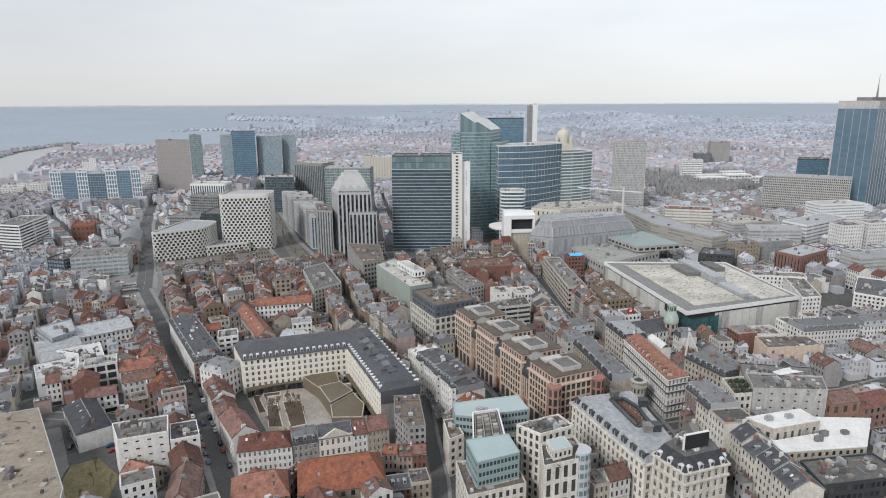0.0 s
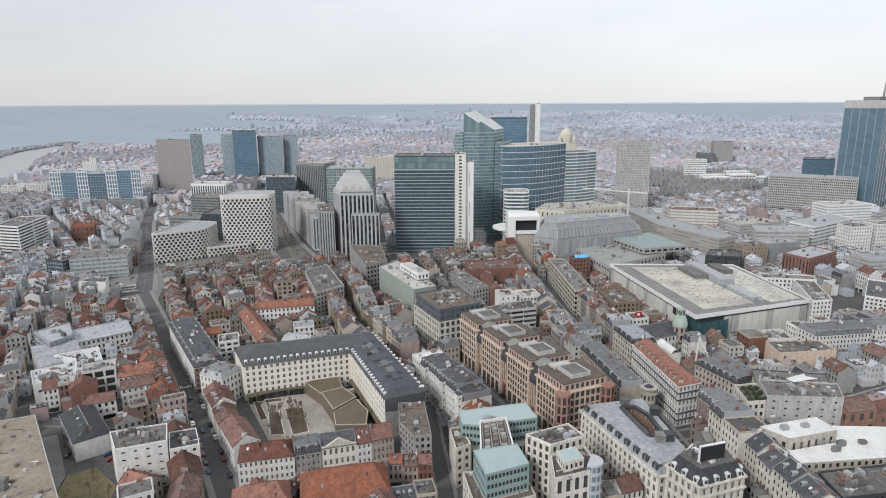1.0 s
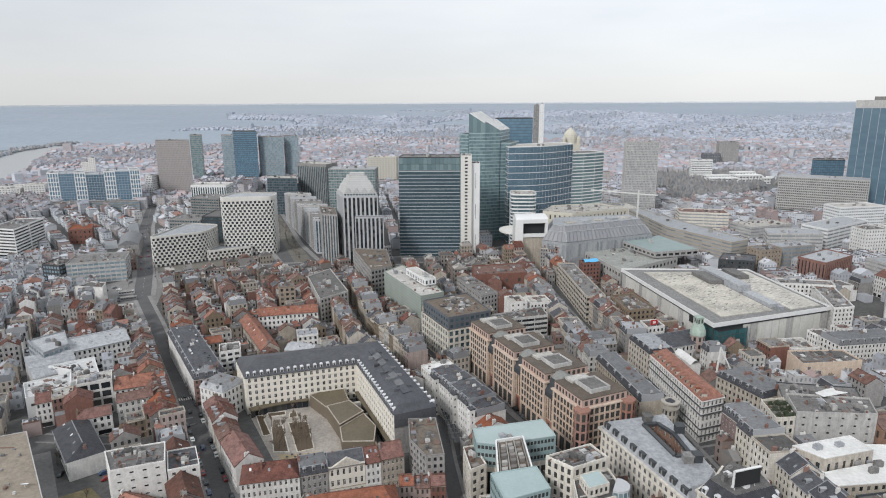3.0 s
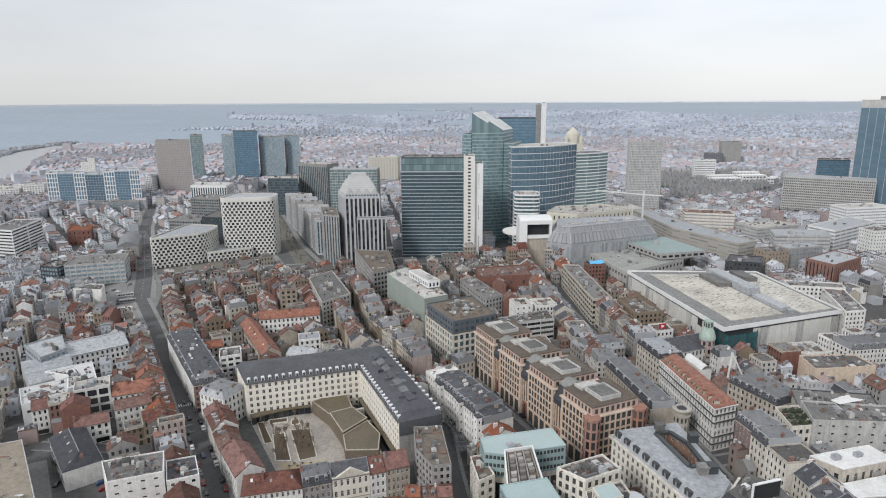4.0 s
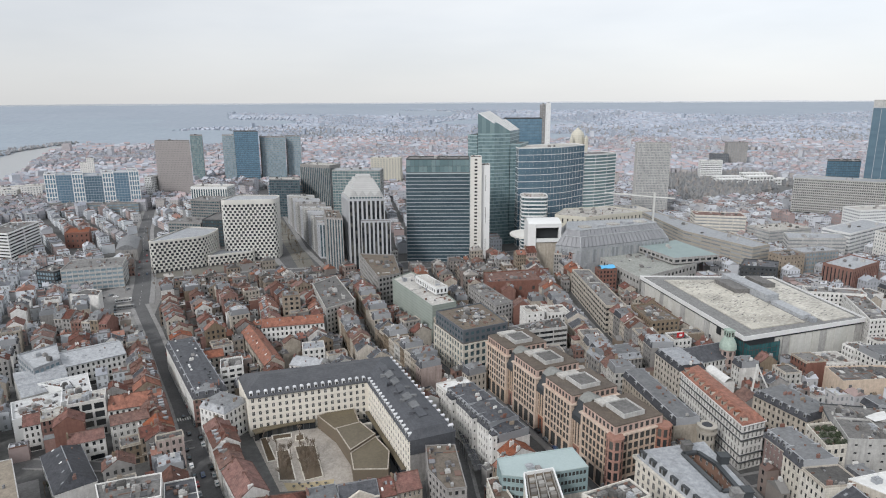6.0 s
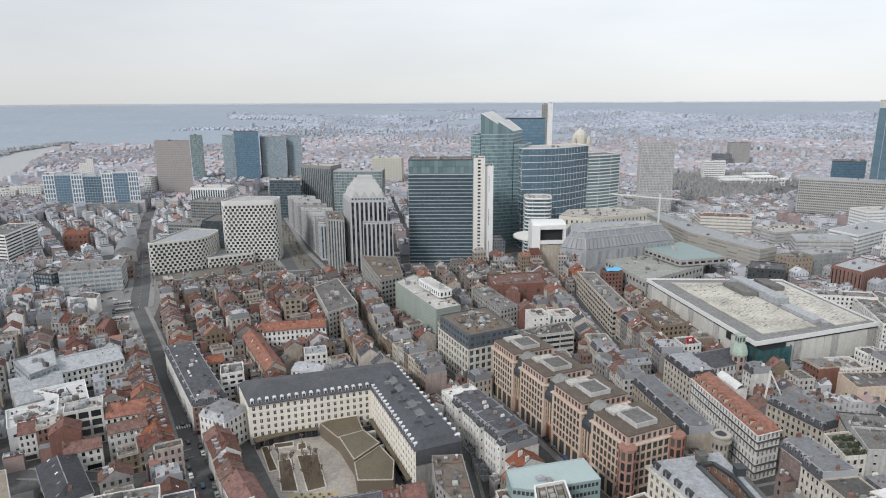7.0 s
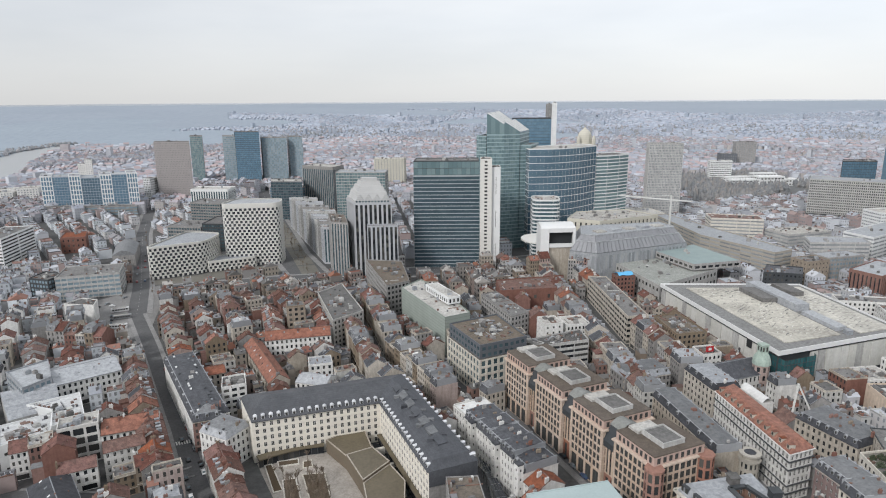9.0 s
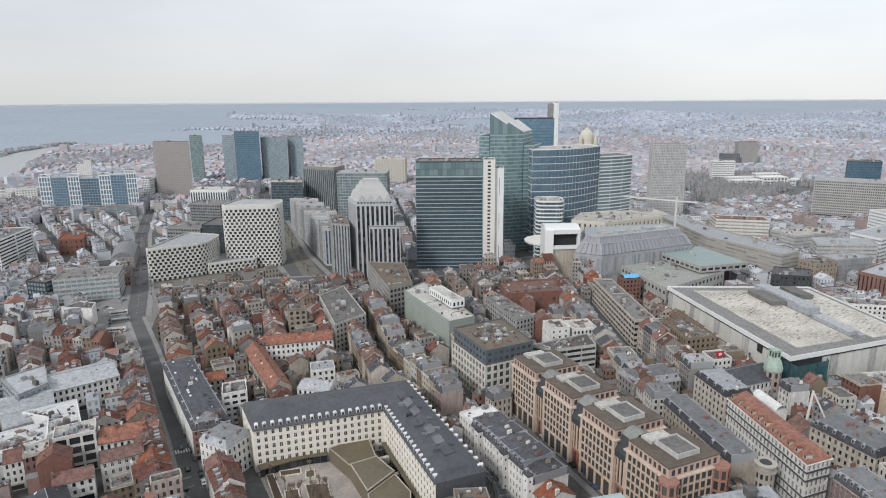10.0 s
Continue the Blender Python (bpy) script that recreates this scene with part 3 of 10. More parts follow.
def townhouse(p0, p1, depth, eave, roof_kind, wall, roof, seed=0, pitch=0.75, cols=None, floors=None, dormers=0, chimneys=1, single=None,
              label="", category="house", group="terraced houses", name="townhouse", sides=False, z0=0.0, hip=0.0, ww=0.42, wh=0.56, skylights=0):
    """One house of a row: street front from p0 to p1 (looking to the right of that way), body to the left."""
    rng = random.Random(seed * 7919 + int(p0[0] * 10) + int(p0[1] * 13))
    dx, dy, L = unit(p0, p1)
    nx, ny = -dy, dx
    q0, q1 = (p0[0] + nx * depth, p0[1] + ny * depth), (p1[0] + nx * depth, p1[1] + ny * depth)
    plan = [p0, p1, q1, q0]
    c = centre(plan)
    take(plan, 0.3)
    HOUSES[0] += 1
    if not label:
        size = "narrow" if L < 6.3 else ("wide" if L > 9 else "tall" if eave > 14 else "low" if eave < 10 else "town")
        label = "%s %s house with %s roof in a street row" % (size, WORD.get(wall, wall), WORD.get(roof, roof))
    t = thing(name, (c[0], c[1], z0), label, category, group)
    floors = floors or max(2, round(eave / 3.3))
    cols = cols or max(1, round(L / 2.3))
    w, g, poses = Shape(), Shape(), ([] if single else None)
    ze = z0 + eave
    gf = eave / floors
    if single:
        facade(w, g, p0, p1, z0, ze, cols, floors, ww, wh, 0.18, 0.5, 0.25, poses)
    else:
        facade(w, g, p0, p1, z0, z0 + gf, max(1, cols // 2), 1, 0.78, 0.72, 0.3, 0.15, 0.2)
        facade(w, g, p0, p1, z0 + gf, ze, cols, floors - 1, ww, wh, 0.18, 0.5, 0.25)
    facade(w, g, q1, q0, z0, ze, cols, floors, ww, wh, 0.18, 0.5, 0.25, poses)
    for a, b in ((p1, q1), (q0, p0)):
        if sides or (rng.random() < 0.45 and not single):
            facade(w, g, a, b, z0, ze, max(1, round(depth / 2.8)), floors, ww, wh, 0.18, 0.5, 0.3, poses)
        else:
            w.poly([(*a, z0), (*b, z0), (*b, ze), (*a, ze)])

    def at(u, v, z):
        return (p0[0] + dx * u + nx * v, p0[1] + dy * u + ny * v, z)
    r, trim, wtrim, cap = Shape(), Shape(), Shape(), Shape()
    top = ze
    # eaves cornice and a string course on both fronts
    for v, o in ((0.0, -1), (depth, 1)):
        wtrim.bar(at(0.02, v + o * 0.14, ze - 0.25), at(L - 0.02, v + o * 0.14, ze - 0.25), 0.28, 0.4)
        wtrim.bar(at(0.02, v + o * 0.05, z0 + gf), at(L - 0.02, v + o * 0.05, z0 + gf), 0.12, 0.3)
    if roof_kind == "gable":
        ridge = ze + depth / 2 * pitch
        top = ridge
        o, th = 0.35, 0.28
        lo = ze - o * pitch
        sec = [(-o, lo), (-o, lo + th), (depth / 2, ridge + th), (depth + o, lo + th), (depth + o, lo), (depth / 2, ridge)]
        k = len(r.v)
        for u, s in ((0.0, 1), (L, -1)):
            for i, (v, z) in enumerate(sec):
                r.v.append(at(u + (s * hip if i in (2, 5) else 0), v, z))
        for i in range(6):
            j = (i + 1) % 6
            r.f.append((k + i, k + 6 + i, k + 6 + j, k + j))
        r.f += [(k, k + 1, k + 2, k + 5), (k + 2, k + 3, k + 4, k + 5), (k + 11, k + 8, k + 7, k + 6), (k + 11, k + 10, k + 9, k + 8)]
        if hip:
            r.f += [(k + 1, k + 3, k + 2), (k + 9, k + 7, k + 8)]
        if not hip:
            w.poly([at(L, 0, ze), at(L, depth, ze), at(L, depth / 2, ridge)])
            w.poly([at(0, depth, ze), at(0, 0, ze), at(0, depth / 2, ridge)])

        trim.bar(at(hip, depth / 2, ridge + th), at(L - hip, depth / 2, ridge + th), 0.35, 0.22)
        for v in (-o - 0.06, depth + o + 0.06):
            trim.bar(at(0, v, lo + th - 0.05), at(L, v, lo + th - 0.05), 0.18, 0.2)
        if not hip:
            for u in (0.08, L - 0.08):
                for a, b in ((-o, lo), (depth + o, lo)):
                    trim.bar(at(u, a, b + th + 0.03), at(u, depth / 2, ridge + th + 0.03), 0.22, 0.14)

        def slope(v):
            return ze + (v if v < depth / 2 else depth - v) * pitch + th
    elif roof_kind == "mansard":
        hh, ins = 3.0, 1.3
        k = len(r.v)
        for z, i in ((ze, -0.25), (ze + 0.25, -0.25), (ze + hh, ins), (ze + hh + 0.9, depth * 0.42)):
            r.v.extend([at(max(0, i) * (1 if hip else 0), i, z), at(L - max(0, i) * (1 if hip else 0), i, z),
                        at(L - max(0, i) * (1 if hip else 0), depth - i, z), at(max(0, i) * (1 if hip else 0), depth - i, z)])
        cap.v = list(r.v)
        for lv in range(3):
            for i in range(4):
                j = (i + 1) % 4
                (cap if lv == 2 else r).f.append((k + lv * 4 + i, k + lv * 4 + j, k + lv * 4 + 4 + j, k + lv * 4 + 4 + i))
        cap.f.append((k + 12, k + 13, k + 14, k + 15))
        top = ze + hh + 0.9
        for v in (ins, depth - ins):
            trim.bar(at(0, v, ze + hh), at(L, v, ze + hh), 0.3, 0.2)
        for u in (0.1, L - 0.1):  # raised party walls
            trim.prism([at(u - 0.15, 0.6, 0)[:2], at(u + 0.15, 0.6, 0)[:2], at(u + 0.15, depth - 0.6, 0)[:2], at(u - 0.15, depth - 0.6, 0)[:2]], ze, ze + hh + 0.5) if not hip else None

        def slope(v):
            m = min(v, depth - v)
            return ze + (hh * (m + 0.25) / (ins + 0.25) if m < ins else hh + 0.9 * (m - ins) / max(0.1, depth * 0.42 - ins))
    else:
        for a, b, a2, b2 in ((0, 0, L, 0.3), (0, depth - 0.3, L, depth), (0, 0.3, 0.3, depth - 0.3), (L - 0.3, 0.3, L, depth - 0.3)):
            wtrim.prism([at(a, b, 0)[:2], at(a2, b, 0)[:2], at(a2, b2, 0)[:2], at(a, b2, 0)[:2]], ze, ze + 0.7)
        r.poly([at(0.3, 0.3, ze + 0.1), at(L - 0.3, 0.3, ze + 0.1), at(L - 0.3, depth - 0.3, ze + 0.1), at(0.3, depth - 0.3, ze + 0.1)])
        top = ze + 0.2

        def slope(v):
            return ze + 0.1
        for _ in range(rng.randint(0, 1)):
            u, v, a, b = rng.uniform(1, L - 1), rng.uniform(1.5, depth - 1.5), rng.uniform(0.4, 1.3), rng.uniform(0.4, 1.6)
            s = Shape()
            s.prism([at(u - a, v - b, 0)[:2], at(u + a, v - b, 0)[:2], at(u + a, v + b, 0)[:2], at(u - a, v + b, 0)[:2]], ze + 0.1, ze + rng.uniform(0.7, 2.2))
            part("roof_unit", s, rng.choice(("white", "r_zinc", "brick", "r_flat")), t)
    part("wall", w, wall, t)
    part("roof", r, roof, t, trims=((cap, roof if name == "long_house" or group == "white row houses" else rng.choice(("r_lead", "r_lead", "r_zinc"))),) if cap.f else ())
    part("glazing", g, "glass", t, kind="stuff")
    bits = Shape()
    for _ in range(rng.randint(2, 5) if roof_kind != "flat" else rng.randint(5, 10)):
        u, v = rng.uniform(0.5, L - 0.5), rng.uniform(0.12, 0.88) * depth
        zz, a, b = slope(v), rng.uniform(0.12, 0.4), rng.uniform(0.12, 0.55)
        bits.prism([at(u - a, v - b, 0)[:2], at(u + a, v - b, 0)[:2], at(u + a, v + b, 0)[:2], at(u - a, v + b, 0)[:2]], zz - 0.4, zz + rng.uniform(0.2, 0.9))
    part("trimwork", bits, "clutter", t, kind="stuff", trims=((wtrim, "white" if wall == "white" else "cream"), (trim, "dormer_zinc" if roof in ("r_slate", "r_zinc", "r_lead") else "r_brown")))
    if poses:
        hang_panes(t, poses, single, rng)
    for i in range(dormers):
        for side in ((0, 1) if dormers > 3 else (0,)):
            u = L * (i + 0.5) / dormers
            v0, v1 = (0.35, 2.1) if roof_kind == "mansard" else (depth * 0.14, depth * 0.32)
            zf = slope(v0) - 0.2
            zt = slope(v1) + 0.25 if roof_kind != "mansard" else ze + 2.7
            s, a = Shape(), 0.62
            fl = (lambda v: depth - v) if side else (lambda v: v)
            pl = [at(u - a, fl(v0), 0)[:2], at(u + a, fl(v0), 0)[:2], at(u + a, fl(v1), 0)[:2], at(u - a, fl(v1), 0)[:2]]
            s.prism(pl[::-1] if side else pl, zf, zt)
            s.v.extend([at(u - a - 0.12, fl(v0 - 0.15), zt), at(u, fl(v0 - 0.15), zt + 0.45), at(u + a + 0.12, fl(v0 - 0.15), zt),
                        at(u - a - 0.12, fl(v1), zt), at(u, fl(v1), zt + 0.45), at(u + a + 0.12, fl(v1), zt)])
            k = len(s.v) - 6
            s.f += [(k, k + 2, k + 1), (k, k + 1, k + 4, k + 3), (k + 1, k + 2, k + 5, k + 4)]
            d = part("dormer", s, "dormer_zinc", t)
            gl = Shape()
            e = fl(v0 - 0.03)
            gl.poly([at(u - 0.4, e, zf + 0.5), at(u + 0.4, e, zf + 0.5), at(u + 0.4, e, zt - 0.12), at(u - 0.4, e, zt - 0.12)])
            part("dormer_window", gl, "glass", d)
    if skylights and roof_kind == "gable":
        for i in range(skylights):
            u, v = L * (i + 0.5) / skylights + rng.uniform(-0.3, 0.3), depth * rng.uniform(0.18, 0.36)
            s = Shape()
            k = []
            for du, dv in ((-0.4, -0.5), (0.4, -0.5), (0.4, 0.5), (-0.4, 0.5)):
                k.append(at(u + du, v + dv, slope(v + dv) + 0.12))
            s.poly(k)
            for i2 in range(4):
                a, b = k[i2], k[(i2 + 1) % 4]
                s.poly([(a[0], a[1], a[2] - 0.15), (b[0], b[1], b[2] - 0.15), b, a])
            part("skylight", s, rng.choice(("g_grey", "g_grey", "white_clad", "glass")), t)
    if not single and 4.5 < L < 14 and depth < 14:  # lower wing towards the yard
        aw, ad, ah = L * rng.uniform(0.38, 0.62), rng.uniform(2.6, 4.6), eave * rng.uniform(0.4, 0.78)
        a0 = rng.choice((0.1, L - aw - 0.1))
        foot = [at(a0, depth + 0.02, 0)[:2], at(a0 + aw, depth + 0.02, 0)[:2], at(a0 + aw, depth + ad, 0)[:2], at(a0, depth + ad, 0)[:2]]
        if is_free(foot[2:] + [centre(foot)]):
            take(foot)
            an, deck, gl = Shape(), Shape(), Shape()
            lean = rng.choice((0.0, 0.0, 1.2))
            an.prism(foot, z0, z0 + ah)
            deck.prism([at(a0 - 0.1, depth + 0.02, 0)[:2], at(a0 + aw + 0.1, depth + 0.02, 0)[:2], at(a0 + aw + 0.1, depth + ad + 0.15, 0)[:2], at(a0 - 0.1, depth + ad + 0.15, 0)[:2]], z0 + ah, z0 + ah + 0.2)
            if lean:
                deck.poly([at(a0, depth + ad, z0 + ah + 0.25), at(a0 + aw, depth + ad, z0 + ah + 0.25), at(a0 + aw, depth + 0.05, z0 + ah + lean), at(a0, depth + 0.05, z0 + ah + lean)][::-1])
            for f in range(max(1, int(ah / 3.2))):
                zz = z0 + 3.1 * f + 0.9
                if zz + 1.5 < z0 + ah:
                    gl.poly([at(a0 + aw * 0.72, depth + ad + 0.03, zz), at(a0 + aw * 0.28, depth + ad + 0.03, zz), at(a0 + aw * 0.28, depth + ad + 0.03, zz + 1.5), at(a0 + aw * 0.72, depth + ad + 0.03, zz + 1.5)])
            part("rear_wing", an, wall if rng.random() < 0.5 else rng.choice(("white", "brick", "grey")), t, trims=((deck, rng.choice(("r_flat", "r_lead", "r_brown", "r_red"))), (gl, "glass")))
    for i in range(chimneys):
        u = rng.choice((0.35, L - 0.35)) if i == 0 else rng.uniform(0.3 * L, 0.7 * L)
        v = depth * rng.uniform(0.35, 0.65)
        a, b = 0.32, rng.uniform(0.5, 1.1)
        s = Shape()
        zc = slope(v) - 0.8
        s.prism([at(u - a, v - b, 0)[:2], at(u + a, v - b, 0)[:2], at(u + a, v + b, 0)[:2], at(u - a, v + b, 0)[:2]], zc, top + rng.uniform(0.7, 1.5))
        zz = s.v[-1][2]
        for kk in range(2):
            s.tube(at(u, v + (kk - 0.5) * b, zz), at(u, v + (kk - 0.5) * b, zz + 0.45), 0.14, 0.12, 5)
        part("chimney", s, rng.choice(("brick", "brick", "ochre", "white", "grey")), t)
    return t


def pick(rng, table):
    x = rng.random() * sum(v for _, v in table)
    for k, v in table:
        x -= v
        if x <= 0:
            return k
    return table[-1][0]


OLD_WALLS = [("offwhite", 1.9), ("cream", 2.2), ("grey", 3), ("brick", 3.0), ("ochre", 4), ("pink", 1)]
RED_ROOFS = [("r_red", 5), ("r_orange", 2.5), ("r_brown", 4), ("r_slate", 2), ("r_flat", 1.0)]
GREY_ROOFS = [("r_slate", 4), ("r_lead", 2), ("r_flat", 3), ("r_brown", 3), ("r_red", 1)]
MIX_ROOFS = [("r_red", 2.4), ("r_brown", 4.0), ("r_slate", 3.4), ("r_flat", 3.4), ("r_lead", 1.2), ("r_orange", 0.9)]


def street_row(p0, p1, depth, eave=(10, 14), walls=OLD_WALLS, roofs=RED_ROOFS, width=(5.2, 9.0), seed=1, dormers=0.55, group="terraced houses"):
    """Houses side by side from p0 to p1."""
    rng = random.Random(seed)
    dx, dy, L = unit(p0, p1)
    cuts = [0.0]
    while cuts[-1] < L - 0.1:
        s = rng.uniform(*width)
        if L - cuts[-1] - s < width[0]:
            s = L - cuts[-1]
            if s > width[1] * 1.25:
                s /= 2
        cuts.append(min(L, cuts[-1] + s))
    for a, b in zip(cuts, cuts[1:]):
        if b - a < 2:
            continue
        rf = pick(rng, roofs)
        kind = "flat" if rf == "r_flat" else ("mansard" if rf in ("r_slate", "r_zinc", "r_lead") and rng.random() < 0.5 else "gable")
        dp = depth * rng.uniform(0.86, 1.08)
        townhouse((p0[0] + dx * a, p0[1] + dy * a), (p0[0] + dx * b, p0[1] + dy * b), dp, rng.uniform(*eave), kind, pick(rng, walls), rf,
                  seed=rng.randrange(9999), pitch=rng.uniform(0.5, 0.75), dormers=(rng.randint(1, 2) if rng.random() < dormers and kind != "flat" else 0),
                  chimneys=rng.choice((1, 2, 2)), group=group, skylights=rng.choice((0, 0, 1, 2)))


# ---- ground, roads ----
def land(x, y):
    """Height of the land: level in the town, raised far off to fit the camera's horizon."""
    r = math.hypot(x, y)
    return 0.0 if r < 1500 else 126.0 * ((r - 1500) / 3300) ** 1.55


ground = Shape()
RINGS = [0, 60, 120, 200, 300, 450, 650, 900, 1200] + [1500 + 170 * i for i in range(21)]
SEG = 120
for r in RINGS:
    for k in range(SEG):
        w = 2 * math.pi * k / SEG
        x, y = r * math.cos(w), r * math.sin(w)
        ground.v.append((x, y, land(x, y)))
for i in range(len(RINGS) - 1):
    for k in range(SEG):
        j = (k + 1) % SEG
        ground.f.append((i * SEG + k, (i + 1) * SEG + k, (i + 1) * SEG + j, i * SEG + j))
solo("ground", ground, "land", "grey-brown town ground, paled far off by painted haze and raised to the horizon", "ground", "structure")


def ribbon(pts, half, z, shift=0.0):
    """Left and right points along a bent line."""
    out = []
    for i, p in enumerate(pts):
        a, b = pts[max(0, i - 1)], pts[min(len(pts) - 1, i + 1)]
        dx, dy, _ = unit(a, b)
        out.append(((p[0] - dy * (shift + half), p[1] + dx * (shift + half), z), (p[0] - dy * (shift - half), p[1] + dx * (shift - half), z)))
    return out


def road(name, pts, width, label, pave=2.6, mat="asphalt"):
    s = Shape()
    lift = 0.008 * len([o for o in bpy.data.objects if o.name.startswith("road")])
    rb = ribbon(pts, width / 2, 0.10 + lift)
    for (a, b), (c, d) in zip(rb, rb[1:]):
        s.poly([b, d, c, a])
        claim([q[:2] for q in (b, d, c, a)])
    t = solo(name, s, mat, label, "road", "structure")
    if pave:
        for side in (-1, 1):
            k = Shape()
            rp = ribbon(pts, pave / 2, 0.24 + lift, side * (width + pave) / 2)
            for (a, b), (c, d) in zip(rp, rp[1:]):
                k.poly([b, d, c, a])
                for e, f in ((a, c), (b, d)):
                    k.poly([(e[0], e[1], 0.0), (f[0], f[1], 0.0), f, e])
            solo("pavement", k, "paving", "grey paved pavement with a raised kerb", "pavement", "structure")
    dash = Shape()
    for p, q in zip(pts, pts[1:]):
        dx, dy, L = unit(p, q)
        u = 2.0
        while u < L - 3 and width > 10:
            a = (p[0] + dx * u, p[1] + dy * u)
            dash.poly([(a[0] - dy * 0.08, a[1] + dx * 0.08, 0.112 + lift), (a[0] + dy * 0.08, a[1] - dx * 0.08, 0.112 + lift),
                       (a[0] + dx * 3 + dy * 0.08, a[1] + dy * 3 - dx * 0.08, 0.112 + lift), (a[0] + dx * 3 - dy * 0.08, a[1] + dy * 3 + dx * 0.08, 0.112 + lift)])
            u += 9.0
    if dash.f:
        solo("lane_marking", dash, "line", "white dashed lane marking on the road", "road marking", "structure")
    return t


road("road", [(-62, 190), (-81, 227), (-101, 266), (-119, 299), (-137, 333), (-158, 370), (-177, 404), (-197, 440), (-232, 500)], 8.0, "long grey street with parked cars between houses")
road("road", [(-232, 500), (-258, 566), (-301, 665), (-352, 784), (-443, 1026), (-555, 1330)], 13, "wide grey avenue leading out of the town", 4)
road("road", [(6, 180), (5.5, 224), (2, 258), (-2.5, 319), (-30, 372), (-60, 420), (-84, 500)], 6.0, "narrow street beside the slate-roofed courtyard building", 1.5)
road("road", [(64, 236), (48, 287), (36, 318), (21, 363), (8, 394), (-6, 434), (-37, 528), (-60, 590)], 11, "straight boulevard between tall house fronts", 3)
road("road", [(112, 180), (111, 240), (107, 290), (103, 330), (98, 400), (92, 480), (88, 552), (84, 590)], 7, "narrow shopping street between tall house fronts", 2)
road("road", [(-110, 575), (-126, 601), (-159, 678), (-191, 776), (-234, 904), (-300, 1130)], 30, "broad boulevard with a planted middle strip", 5)
road("road", [(-240, 560), (-150, 585), (-60, 598), (60, 640), (190, 690), (340, 720), (520, 760)], 26, "wide ring road crossing behind the old quarter", 4)
road("road", [(-119, 299), (-150, 282), (-184, 285)], 6, "side street between low houses", 1.2)
road("road", [(110, 262), (180, 280), (260, 312)], 6, "side street between stone fronts", 1.5)

plaza = Shape()
plaza.poly([(-282, 530, 0.03), (-262, 500, 0.03), (-243, 456, 0.03), (-205, 452, 0.03), (-212, 480, 0.03), (-226, 530, 0.03), (-246, 575, 0.03), (-262, 560, 0.03)])
solo("square", plaza, "paving", "open grey paved square with parked cars", "square", "structure")
take([(-282, 530), (-262, 500), (-243, 456), (-205, 452), (-212, 480), (-226, 530), (-246, 575), (-262, 560)])
water = Shape()
BANK_N = [(-700, 1000), (-785, 1170), (-854, 1362), (-925, 1520), (-982, 1637), (-1040, 1800), (-1071, 1956), (-1060, 2060)]
BANK_S = [(-860, 960), (-930, 1150), (-1010, 1340), (-1090, 1530), (-1137, 1725), (-1177, 1886), (-1175, 2051), (-1130, 2130)]
for a, b, c, d in zip(BANK_N, BANK_N[1:], BANK_S[1:], BANK_S):
    water.poly([(q[0], q[1], land(q[0], q[1]) + 1.5) for q in (a, b, c, d)])
    claim([a, b, c, d])
solo("river", water, "water", "broad pale grey canal under an overcast sky", "water", "structure")

# ---- the courtyard building ----
A, B, C = (-95.0, 304.5), (-42.4, 320.2), (-20.6, 265.5)
NB, EB = (-105.5, 326.0), (-2.5, 272.5)
CORN = (-32.5, 346.0)


def wing(t, pin0, pin1, pout1, pout0, eave, ridge_z, n_in, n_out, rng, ends=()):
    """One slate-roofed wing: inner front pin0 to pin1, outer front pout1 to pout0."""
    w, poses = Shape(), []
    facade(w, w, pin0, pin1, 0, eave, n_in, 6, 0.44, 0.62, 0.18, 0.5, 0.6, poses)
    facade(w, w, pout1, pout0, 0, eave, n_out, 6, 0.44, 0.62, 0.18, 0.5, 0.6, poses)
    for a, b in ends:
        facade(w, w, a, b, 0, eave, 4, 6, 0.36, 0.5, 0.25, 0.5, 1.5, poses)
    part("wall", w, "stone_white", t)
    hang_panes(t, poses, "sash", rng)


M["stone_white"] = material("cream_white_plaster", (0.73, 0.69, 0.615), (0.61, 0.575, 0.515), rand=0, bands=(2, 3.8, 0.93))
M["court_slate"] = material("blue_grey_slate", (0.092, 0.096, 0.107), (0.062, 0.066, 0.075), coarse=0.15, fine=2.0, amount=0.9, rand=0.03, rough=0.6, bands=(2, 0.35, 0.85), mottle=0.2)
M["sand"] = material("yellow_sand", (0.42, 0.345, 0.22), (0.30, 0.25, 0.17), coarse=0.3, fine=1.5, rand=0)
M["olive_roof"] = material("olive_brown_roofing", (0.145, 0.12, 0.08), (0.10, 0.084, 0.058), coarse=0.1, fine=0.9, amount=0.9, rand=0.08)
M["hall_brick"] = material("brown_hall_brick", (0.165, 0.135, 0.10), (0.118, 0.095, 0.072), fine=2, rand=0.02)
court = thing("courtyard_building", (-45, 318, 0), "cream building round a courtyard with a slate mansard roof and dormers", "building")
take([NB, A, B, C, EB, CORN], 1.0)
rngc = random.Random(5)
wing(court, A, B, CORN, NB, 19.0, 25, 18, 19, rngc, [(NB, A)])
wing(court, B, C, EB, CORN, 19.0, 25, 19, 20, rngc)
dxe, dye, _ = unit(C, EB)
gable_, skirt = Shape(), Shape()
gable_.prism([C, EB, (EB[0] - dye * 0.4, EB[1] + dxe * 0.4), (C[0] - dye * 0.4, C[1] + dxe * 0.4)], 0, 13.0)
skirt.prism([(C[0] + dye * 0.25, C[1] - dxe * 0.25), (EB[0] + dye * 0.25, EB[1] - dxe * 0.25), (EB[0] - dye * 0.4, EB[1] + dxe * 0.4), (C[0] - dye * 0.4, C[1] + dxe * 0.4)], 13.0, 19.4)
